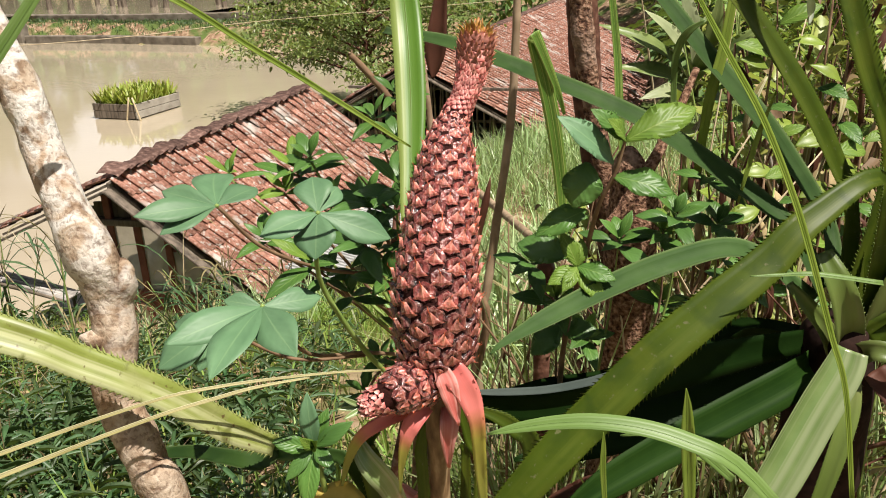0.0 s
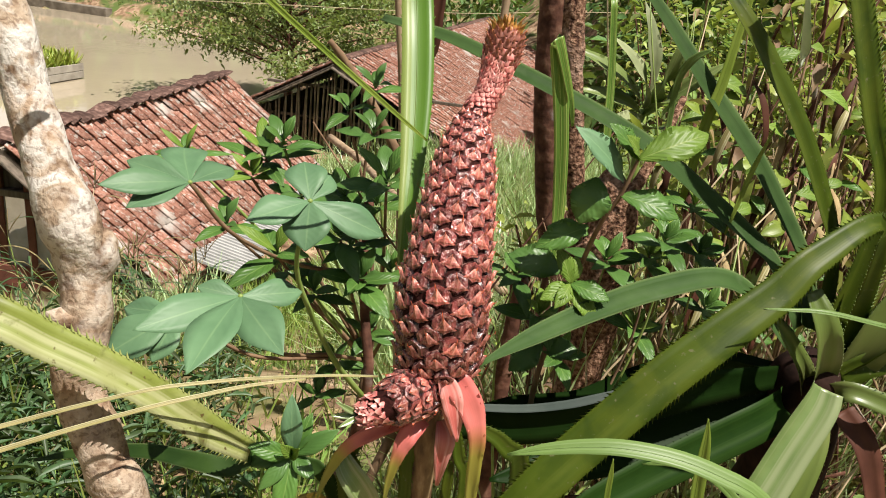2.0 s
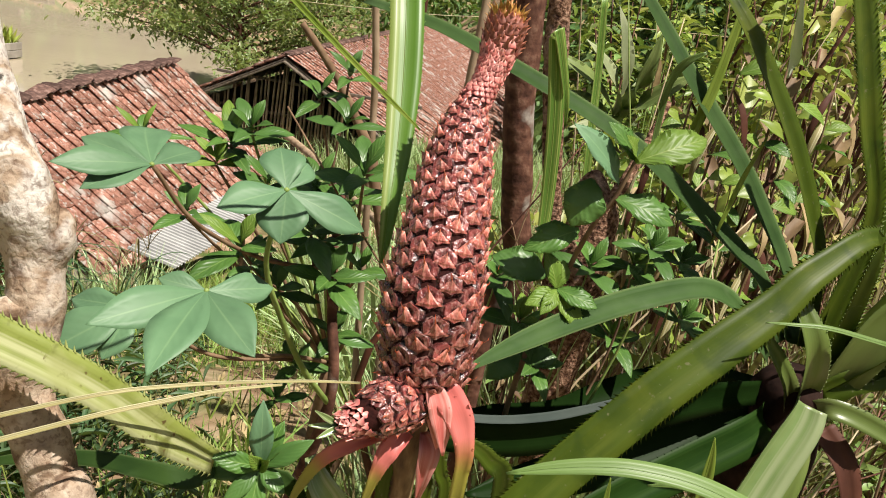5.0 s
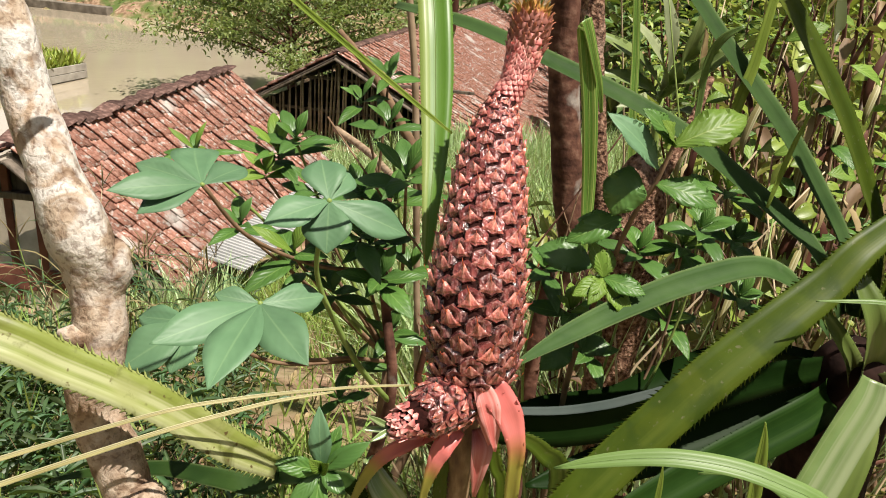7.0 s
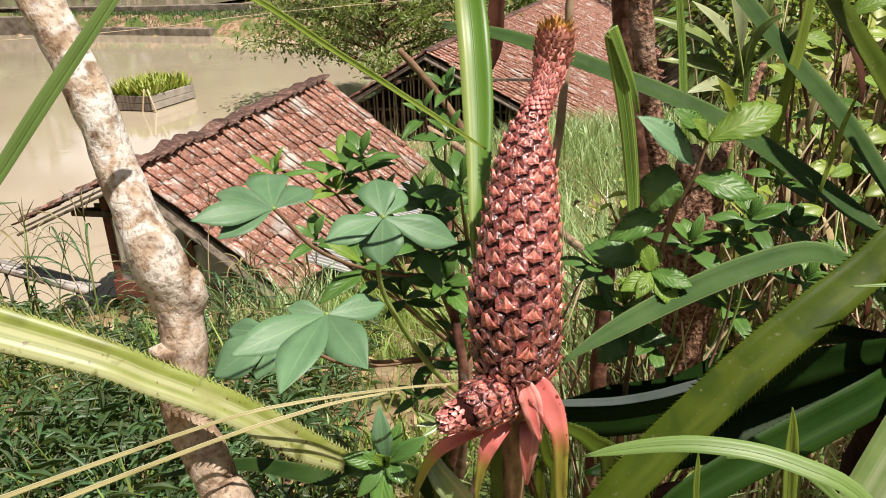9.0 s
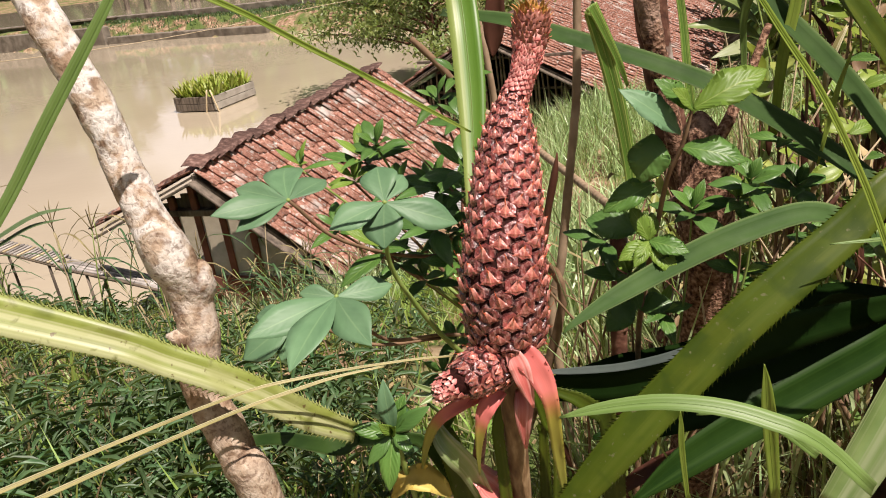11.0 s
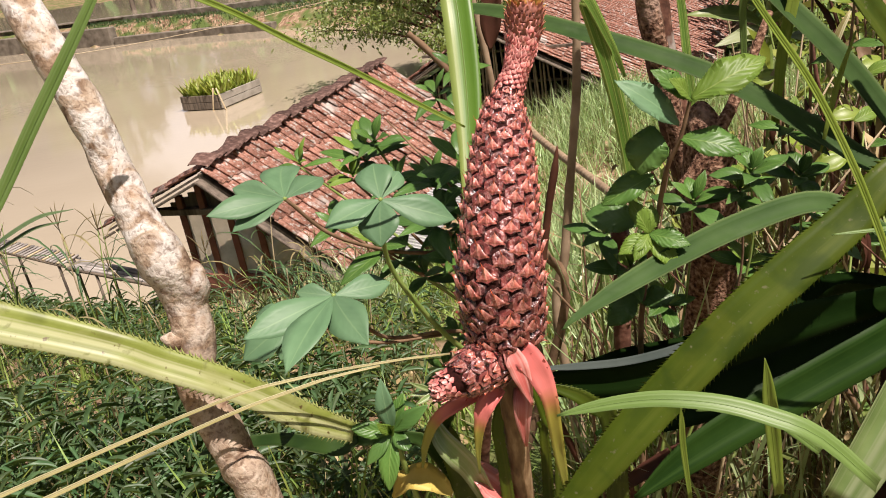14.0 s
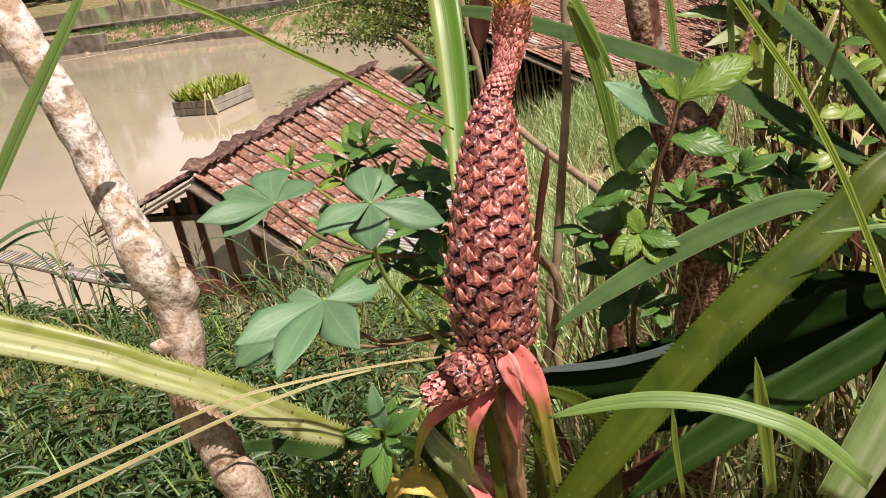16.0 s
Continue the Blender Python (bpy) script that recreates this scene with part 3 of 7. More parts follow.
# ---- the tiled huts by the pond ----
def pantile():
    """One wavy clay tile, 0.17 m of cover, its roll on the right; local x across, y down the slope."""
    vs, fs = [], []
    prof = [(0, 0.0), (0.05, -0.012), (0.10, -0.014), (0.14, 0.004), (0.18, 0.03), (0.215, 0.036), (0.25, 0.018)]
    for y, lift in ((0, 0.0), (0.30, 0.017)):
        for z0 in (0, -0.014):
            vs += [(x - 0.115, y, z + z0 + lift) for x, z in prof]
    k = len(prof)
    for i in range(k - 1):
        fs.append((i, 2 * k + i, 2 * k + i + 1, i + 1))
        fs.append((k + i + 1, 3 * k + i + 1, 3 * k + i, k + i))
        fs.append((2 * k + i, 3 * k + i, 3 * k + i + 1, 2 * k + i + 1))
    fs += [(0, k, 3 * k, 2 * k), (k - 1, 3 * k - 1, 4 * k - 1, 2 * k - 1)]
    return from_lists("tile", [(x * 0.74, y * 0.78, z * 0.78) for x, y, z in vs], fs, TILE)


TILE_MESH = pantile()


def ridge_tile():
    vs, fs = [], []
    k = 7
    for y in (0, 0.30):
        for r in (0.10, 0.085):
            vs += [((r + 0.012 * (y > 0)) * math.cos(math.pi * i / (k - 1)), y, (r + 0.012 * (y > 0)) * 0.8 * math.sin(math.pi * i / (k - 1))) for i in range(k)]
    for i in range(k - 1):
        fs.append((i, i + 1, 2 * k + i + 1, 2 * k + i))
        fs.append((k + i, 3 * k + i, 3 * k + i + 1, k + i + 1))
        fs.append((2 * k + i, 2 * k + i + 1, 3 * k + i + 1, 3 * k + i))
        fs.append((i, k + i, k + i + 1, i + 1))
    return from_lists("ridge_tile", [(x * 0.62, y * 0.55, z * 0.36) for x, y, z in vs], fs, RIDGE)


RIDGE_MESH = ridge_tile()


def slope_pose(ridge, along, out, pitch):
    """Axes of a roof slope: x along the ridge, y down the slope, z off it."""
    o = Vector(out) * math.cos(pitch) + Vector((0, 0, -math.sin(pitch)))
    a = Vector(along)
    nrm = a.cross(o)
    if nrm.z < 0:
        a, nrm = -a, -nrm
    m = Matrix((a, o, nrm)).transposed().to_4x4()
    m.translation = ridge
    return m


def tiled_slope(roof, ridge, along, out, pitch, length, run, seed, keep=None):
    """Courses of tiles, one object each, laid from the ridge to the eave; battens under them."""
    rng = random.Random(seed)
    m = slope_pose(ridge, along, out, pitch)
    sign = 1 if (m.to_3x3() @ Vector((1, 0, 0))).dot(Vector(along)) > 0 else -1
    cols, rows = round(length / 0.168), round(run / 0.198)
    rest = []
    for r in range(rows):
        for c in range(cols):
            x = sign * (0.084 + c * 0.168)
            w = m @ pose(x + rng.gauss(0, 0.005), r * 0.198 + rng.gauss(0, 0.010), 0.03 + rng.gauss(0, 0.004), rng.gauss(0, 1.0), rng.gauss(0, 1.2), rng.gauss(0, 1.2))
            if keep is None or keep(r, c, rows, cols):
                piece("tile", TILE_MESH, roof, w)
            else:
                rest.append(w)
    if rest:
        vs, fs = [], []
        base = [Vector(v.co) for v in TILE_MESH.vertices]
        polys = [tuple(p.vertices) for p in TILE_MESH.polygons]
        off = Matrix.Translation(-root_place(roof))
        for w in rest:
            k = len(vs)
            vs += [tuple(off @ w @ v) for v in base]
            fs += [tuple(i + k for i in p) for p in polys]
        ob = new("tiles", from_lists("tiles", vs, fs, TILE))
        ob.parent = roof
        tagged(ob, kind="stuff")
    bm = bmesh.new()
    box(bm, m @ Matrix.Translation((sign * length / 2, run / 2, -0.03)), (length, run, 0.02))
    part("roof_deck", bm, OLD_WOOD, roof, "dark underside of battens", smooth=False)


A_R, A_L = Vector((-1.98, 10.5, -0.47)), Vector((-2.899, 6.105, -0.47))
A_D = (A_R - A_L).normalized()
A_G = Vector((A_D.y, -A_D.x, 0))
A_LEN = (A_R - A_L).length


def beam(name, a, b, w, h, mat, parent, label="", bevel=0.006):
    a, b = Vector(a), Vector(b)
    m = look((a + b) / 2, b)
    return part(name, soft_box(m, (w, h, (b - a).length), bevel), mat, parent, label, smooth=False)


def hut_a():
    hut = thing("pond_hut", "small old pond hut with red clay tiles and brown posts", "hut", (A_L.x, A_L.y, -1.95))
    roof = part("roof", soft_box(look(A_L + Vector((0, 0, -0.06)) + A_D * A_LEN / 2, A_R + Vector((0, 0, -0.06))), (0.06, 0.08, A_LEN)), OLD_WOOD, hut, "weathered red clay tile roof with grey lichen patches", smooth=False)
    # the side to the bank is steep, the side to the pond flat
    steep, flat = radians(39), radians(23)

    def eave_drop(g):
        return g * math.tan(steep) if g > 0 else -g * math.tan(flat)
    tiled_slope(roof, A_L, A_D, A_G, steep, A_LEN, 1.78, 3, lambda r, c, R, C: True)
    tiled_slope(roof, A_L, A_D, -A_G, flat, A_LEN, 1.3, 4, lambda r, c, R, C: c < 8)
    rng = random.Random(8)
    m = Matrix((A_D.cross(Vector((0, 0, 1))), A_D, Vector((0, 0, 1)))).transposed().to_4x4()
    for i in range(round(A_LEN / 0.165)):
        w = Matrix.Translation(A_L + A_D * (0.165 * i) + Vector((0, 0, 0.035))) @ m @ pose(rng.gauss(0, 0.008), 0, rng.gauss(0, 0.006), 11 + rng.gauss(0, 3), rng.gauss(0, 6), rng.gauss(0, 6))
        piece("ridge_tile", RIDGE_MESH, roof, w @ Matrix.Diagonal((rng.uniform(1.35, 1.65), 1.2, rng.uniform(0.55, 0.9), 1)))
    # barge boards
    for s, run, p in ((1, 1.78, steep), (-1, 1.3, flat)):
        o = A_G * s * math.cos(p) + Vector((0, 0, -math.sin(p)))
        for end, shift in ((A_L, -0.02), (A_R, 0.02)):
            a = end + A_D * shift + Vector((0, 0, -0.075))
            beam("barge_board", a, a + o * run, 0.14, 0.025, OLD_WOOD, roof, "grey weathered board")
    # walls: posts, rails and panels round a 1.5 by 4.2 m floor
    low = -2.08
    def at(g, d, z):
        return A_L + A_G * g + A_D * d + Vector((0, 0, z - A_L.z))
    for g in (-0.41, -0.17, 0.09, 0.37, 0.75):
        beam("post", at(g, 0.15, low), at(g, 0.15, A_L.z - eave_drop(g) - 0.09), 0.062, 0.06, RED_WOOD, hut)
    # dark boards added over the tie beam to stand for the shaded interior
    for i in range(13):
        g = -0.72 + 0.11 * i
        top = A_L.z - max(eave_drop(g - 0.053), eave_drop(g + 0.053)) - 0.11
        if top > A_L.z - 0.42:
            beam("gable_board", at(g, 0.20, A_L.z - 0.42), at(g, 0.20, top), 0.106, 0.018, OLD_WOOD, hut, "added dark board standing for the shaded interior")
    for g in (-0.42, 0.95):
        for d in (1.25, 2.45, 3.95):
            beam("post", at(g, d, low), at(g, d, A_L.z - eave_drop(g) - 0.09), 0.07, 0.07, RED_WOOD, hut)
    beam("tie_beam", at(-0.75, 0.15, A_L.z - 0.42), at(0.40, 0.15, A_L.z - 0.42), 0.08, 0.06, OLD_WOOD, hut)
    beam("base_rail", at(-0.46, 0.14, -1.63), at(0.95, 0.14, -1.63), 0.06, 0.20, RED_WOOD, hut, "red brown base board")
    beam("base_rail", at(-0.42, 0.15, low + 0.36), at(-0.42, 3.95, low + 0.36), 0.06, 0.10, RED_WOOD, hut)
    m2 = Matrix((A_G, A_D, Vector((0, 0, 1)))).transposed().to_4x4()
    for g0, g1 in ((-0.38, -0.20), (-0.14, 0.06), (0.12, 0.34), (0.40, 0.72)):
        lo_z, hi_z = -1.54, A_L.z - max(0.46, eave_drop(g1) + 0.10)
        m2.translation = at((g0 + g1) / 2, 0.15, (lo_z + hi_z) / 2)
        part("wall_panel", soft_box(m2, (g1 - g0 + 0.02, 0.008, hi_z - lo_z), 0.002), CLOUDY, hut, "cloudy clear plastic sheet", smooth=False)
    m2.translation = at(0.24, 0.16, -1.90)
    part("footing_wall", soft_box(m2, (1.40, 0.05, 0.36), 0.006), PLASTER, hut, "pale plastered footing", smooth=False)
    m2.translation = at(0.95, 2.05, -1.67)
    part("side_wall", soft_box(m2, (0.04, 3.8, 0.60), 0.006), PLASTER, hut, "pale plastered wall", smooth=False)
    m2.translation = at(0.26, 2.05, low + 0.01)
    part("floor", soft_box(m2, (1.45, 4.0, 0.05), 0.006), CONCRETE, hut, smooth=False)


hut_a()

B_A = Vector((-0.676, 13.0, -0.474))


B_D = Vector((0.282, 0.959, 0)).normalized()
B_G = Vector((B_D.y, -B_D.x, 0))


def hut_b():
    hut = thing("bamboo_barn", "long barn with red tile roof and dark bamboo slat gable", "barn", (B_A.x, B_A.y, -2.0))
    length = 18.0
    roof = part("roof", soft_box(look(B_A + Vector((0, 0, -0.06)) + B_D * length / 2, B_A + Vector((0, 0, -0.06)) + B_D * length), (0.06, 0.08, length)), OLD_WOOD, hut, "faded red clay tile roof", smooth=False)
    tiled_slope(roof, B_A, B_D, B_G, radians(28), length, 4.0, 13, lambda r, c, R, C: c < 10)
    tiled_slope(roof, B_A, B_D, -B_G, radians(29), length, 1.9, 14, lambda r, c, R, C: c < 3)
    rng = random.Random(5)
    m = Matrix((B_D.cross(Vector((0, 0, 1))), B_D, Vector((0, 0, 1)))).transposed().to_4x4()
    for i in range(round(length / 0.2)):
        piece("ridge_tile", RIDGE_MESH, roof, Matrix.Translation(B_A + B_D * (0.2 * i) + Vector((0, 0, 0.02))) @ m @ pose(0, 0, 0, 6, rng.gauss(0, 3), rng.gauss(0, 2)) @ Matrix.Diagonal((1.4, 1.3, 1.2, 1)))
    for s, run, p in ((1, 4.0, radians(28)), (-1, 1.9, radians(29))):
        o = B_G * s * math.cos(p) + Vector((0, 0, -math.sin(p)))
        a = B_A - B_D * 0.03 + Vector((0, 0, -0.08))
        beam("barge_board", a, a + o * run, 0.12, 0.03, OLD_WOOD, roof, "dark weathered barge board")
    low = -2.0
    g = -1.45
    while g < 2.8:
        top = B_A.z - (abs(g) * math.tan(radians(28 if g > 0 else 29))) - 0.10
        if rng.random() > 0.08:
            a = B_A + B_G * g + B_D * (0.30 + rng.gauss(0, 0.012))
            lean = rng.gauss(0, 0.025)
            bm = bmesh.new()
            tube(bm, [(a.x, a.y, low, 0.022), (a.x + lean / 2, a.y, (low + top) / 2, 0.020), (a.x + lean, a.y, top + rng.uniform(-0.12, 0), 0.018)], 6, 3)
            part("slat", bm, BAMBOO_DARK, hut)
        g += rng.uniform(0.052, 0.075)
    for z in (-0.95, -1.5):
        beam("rail", B_A + B_G * -1.3 + B_D * 0.36 + Vector((0, 0, z - B_A.z)), B_A + B_G * 2.3 + B_D * 0.36 + Vector((0, 0, z - B_A.z)), 0.05, 0.05, OLD_WOOD, hut)
    m2 = Matrix((B_G, B_D, Vector((0, 0, 1)))).transposed().to_4x4()
    for g, z in ((2.4, -1.9), (-1.45, -1.7)):
        m2.translation = B_A + B_G * g + B_D * length / 2 + Vector((0, 0, (-1.72 if g < 0 else -2.15) - B_A.z))
        part("side_wall", soft_box(m2, (0.05, length - 0.6, 0.6 if g < 0 else 0.5), 0.006), OLD_WOOD, hut, "dark board wall", smooth=False)


hut_b()

# ---- the pineapple in the middle ----
def fruitlet_mesh(name, mat, tip=1.0, seed=0):
    """One eye of the rind, 1 wide: a low rounded shield with a hollow above, and over its lower part a pleated pointed bract that ends in a spine. z off the fruit, y towards the crown."""
    bm = bmesh.new()
    uv = bm.loops.layers.uv.verify()
    rng = random.Random(seed)
    val = {}

    def vert(x, y, z, v):
        q = bm.verts.new((x, y, z))
        val[q] = v
        return q
    k = 16
    rings = []
    for j, (r, z, v) in enumerate(((0.62, -0.42, 0.0), (0.52, -0.16, 0.04), (0.445, 0.045, 0.40), (0.30, 0.085, 0.44), (0.12, 0.02, 0.16))):
        ring = []
        for i in range(k):
            a = 2 * math.pi * i / k
            hexa = 0.92 / max(abs(math.cos(((a + math.pi / 6) % (math.pi / 3)) - math.pi / 6)), 0.5)
            y = r * hexa * math.sin(a) * 0.92
            up = max(0.0, math.sin(a))
            ring.append(vert(r * hexa * math.cos(a), y, z + 0.04 * up * (j in (1, 2)) + rng.uniform(-0.012, 0.012), v - 0.12 * up * (j in (2, 3)) + 0.10 * up * (j == 2) + rng.uniform(-0.05, 0.05) * (j > 1)))
        rings.append(ring)
    for a, b in zip(rings, rings[1:]):
        for i in range(k):
            bm.faces.new((a[i], a[(i + 1) % k], b[(i + 1) % k], b[i]))
    bm.faces.new(rings[-1])
    # the bract
    m, rows_, lean = 8, 5, rng.uniform(-0.06, 0.06)
    grid = []
    for j in range(rows_ + 1):
        f = j / rows_
        half = 0.45 * (1 - f) ** 0.95 + 0.008
        line = []
        for i in range(m + 1):
            u = 2 * i / m - 1
            pleat = math.cos(u * math.pi * 2.5)
            ridge = (0.045 + 0.14 * f) * (1 - abs(u) ** 1.2) + 0.018 * pleat * (1 - f)
            line.append(vert(u * half + lean * f, -0.36 + 0.48 * f + 0.07 * u * u * (1 - f) + 0.20 * min(tip, 0.8) * max(0, f - 0.6) * 2.2, 0.055 + ridge + 0.06 * f * (1 - f) - 0.05 * (j == 0) + 0.18 * min(tip, 0.8) * max(0, f - 0.55) * 1.8, min(1.0, 0.50 + 0.15 * pleat * (1 - f) + 0.26 * f * (1 - abs(u)) + 0.24 * f ** 3)))
        grid.append(line)
    for a, b in zip(grid, grid[1:]):
        for i in range(m):
            bm.faces.new((a[i], a[i + 1], b[i + 1], b[i]))
    # a thin hooked spine at its point
    apex = grid[-1][m // 2].co
    foot = [vert(apex.x + dx, apex.y - 0.10 + dy, apex.z - 0.05 + dz, 0.93) for dx, dy, dz in ((-0.035, 0, 0), (0.035, 0, 0), (0, 0.03, 0.05))]
    knee = [vert(apex.x + lean + dx, apex.y + 0.10 * tip + dy, apex.z + 0.15 * tip + dz, 0.97) for dx, dy, dz in ((-0.018, 0, 0), (0.018, 0, 0), (0, 0.01, 0.025))]
    end = vert(apex.x + 1.5 * lean, apex.y + 0.26 * tip, apex.z + 0.19 * tip, 1.0)
    for i in range(3):
        bm.faces.new((foot[i], foot[(i + 1) % 3], knee[(i + 1) % 3], knee[i]))
        bm.faces.new((knee[i], knee[(i + 1) % 3], end))
    for f in bm.faces:
        for lp in f.loops:
            lp[uv].uv = (0.5, min(1, max(0, val[lp.vert])))
    return mesh_of(name, bm, mat, smooth=False)


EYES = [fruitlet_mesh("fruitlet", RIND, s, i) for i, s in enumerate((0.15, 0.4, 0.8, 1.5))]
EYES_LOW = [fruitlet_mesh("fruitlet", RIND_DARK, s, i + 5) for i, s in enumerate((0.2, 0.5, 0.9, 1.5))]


def scale_mesh(name, mat, width=0.5, lift=0.35, curve=0.3):
    """A small pointed scale, 1 long along y, lying on z = 0 and lifting towards its tip."""
    bm = bmesh.new()
    pts = [(0, 0, 0, width * 0.8), (0, 0.3, lift * 0.2, width), (0, 0.65, lift * 0.55, width * 0.6), (0, 1.0, lift + curve, 0.02)]
    strip(bm, pts, face=(0, -0.2, 1), n=6, curl=0.5, thick=0.03, across=2)
    return mesh_of(name, bm, mat)


SCALE, SCALE_UP, SCALE_TOP = scale_mesh("crown_leaf", CROWN, 1.0, 0.14, 0.08), scale_mesh("crown_leaf", CROWN_UP, 0.80, 0.20, 0.22), scale_mesh("crown_leaf", CROWN_TOP, 0.55, 0.3, 0.25)


def spiral(axis, count, place, turn=137.508, start=0.0, power=0.6):
    """Walks up an axis of (x, y, z, radius), giving each seat its pose: z outward, y up the axis; seats lie closer where the fruit is thin."""
    c = spline(axis, 240)
    seg = np.linalg.norm(np.diff(c[:, :3], axis=0), axis=1)
    w = np.concatenate([[0], np.cumsum(seg / np.maximum((c[:-1, 3] + c[1:, 3]) / 2, 0.004) ** power)])
    for i in range(count):
        s = np.interp((i + 0.5) / count * w[-1], w, np.arange(len(w)))
        j = int(min(s, len(c) - 2))
        q = c[j] + (c[j + 1] - c[j]) * (s - j)
        T = Vector(c[j + 1][:3] - c[j][:3]).normalized()
        A = T.cross(Vector((0.2, 1, 0.1))).normalized()
        B = T.cross(A)
        a = radians(start + i * turn)
        out = A * math.cos(a) + B * math.sin(a)
        slope = (c[min(j + 3, len(c) - 1)][3] - c[max(j - 3, 0)][3]) / max(1e-6, float(np.linalg.norm(c[min(j + 3, len(c) - 1)][:3] - c[max(j - 3, 0)][:3])))
        up = (T + out * slope).normalized()
        nrm = (out - T * slope).normalized()
        m = Matrix((up.cross(nrm), up, nrm)).transposed().to_4x4()
        m.translation = Vector(q[:3]) + out * q[3]
        k = min(j + 1, len(w) - 2)
        dz = w[-1] / count * max(q[3], 0.004) ** power
        place(i, m, q[3], (i + 0.5) / count, math.sqrt(2 * math.pi * q[3] * dz / 0.866))


def rows(axis, place, counts, squat=0.80, quarter=0.5):
    """Winds eyes up an axis in close rows; fewer to the turn where the fruit thins. counts: (least radius, eyes a turn)."""
    c = spline(axis, 400)
    seg = np.concatenate([[0], np.cumsum(np.linalg.norm(np.diff(c[:, :3], axis=0), axis=1))])
    s, a, i = 0.0, 0.0, 0
    while True:
        j = int(min(np.searchsorted(seg, s), len(c) - 2))
        r = max(float(c[j][3]), 0.003)
        k = next(v for least, v in counts if r >= least) + quarter
        wide = 2 * math.pi * r / k
        tall = wide * squat
        s += tall / k
        a += 2 * math.pi / k
        if s >= seg[-1]:
            return
        T = Vector(c[j + 1][:3] - c[j][:3]).normalized()
        A = T.cross(Vector((0.2, 1, 0.1))).normalized()
        B = T.cross(A)
        out = A * math.cos(a) + B * math.sin(a)
        lo, hi = max(j - 6, 0), min(j + 6, len(c) - 1)
        slope = (c[hi][3] - c[lo][3]) / max(1e-6, seg[hi] - seg[lo])
        up, nrm = (T + out * slope).normalized(), (out - T * slope).normalized()
        m = Matrix((up.cross(nrm), up, nrm)).transposed().to_4x4()
        m.translation = Vector(c[j][:3]) + out * r
        place(i, m, r, s / seg[-1], wide, tall)
        i += 1


FRUIT_AXIS = [(-0.0113, 0.6, 0.8383) + (0.028,), (-0.0116, 0.603, 0.8518) + (0.0385,), (-0.012, 0.61, 0.8786) + (0.0425,), (-0.0122, 0.622, 0.9108) + (0.0435,), (-0.0064, 0.646, 0.9544) + (0.0395,), (-0.0011, 0.67, 0.9938) + (0.0355,), (0.0033, 0.69, 1.028) + (0.0295,), (0.0076, 0.707, 1.052) + (0.0215,), (0.0138, 0.716, 1.067) + (0.0150,)]
NECK_AXIS = [(0.0138, 0.716, 1.067) + (0.0150,), (0.0213, 0.722, 1.081) + (0.0125,), (0.0282, 0.73, 1.098) + (0.0135,), (0.0336, 0.738, 1.12) + (0.0165,), (0.0368, 0.744, 1.136) + (0.0160,), (0.0378, 0.748, 1.148) + (0.0100,)]
SLIP_AXIS = [(-0.0071, 0.598, 0.8269, 0.015), (-0.0190, 0.588, 0.8308, 0.0225), (-0.0370, 0.576, 0.8345, 0.0240), (-0.0540, 0.564, 0.8335, 0.0215), (-0.0640, 0.558, 0.8315, 0.0150), (-0.0760, 0.552, 0.8290, 0.0105), (-0.0840, 0.549, 0.8275, 0.0060)]


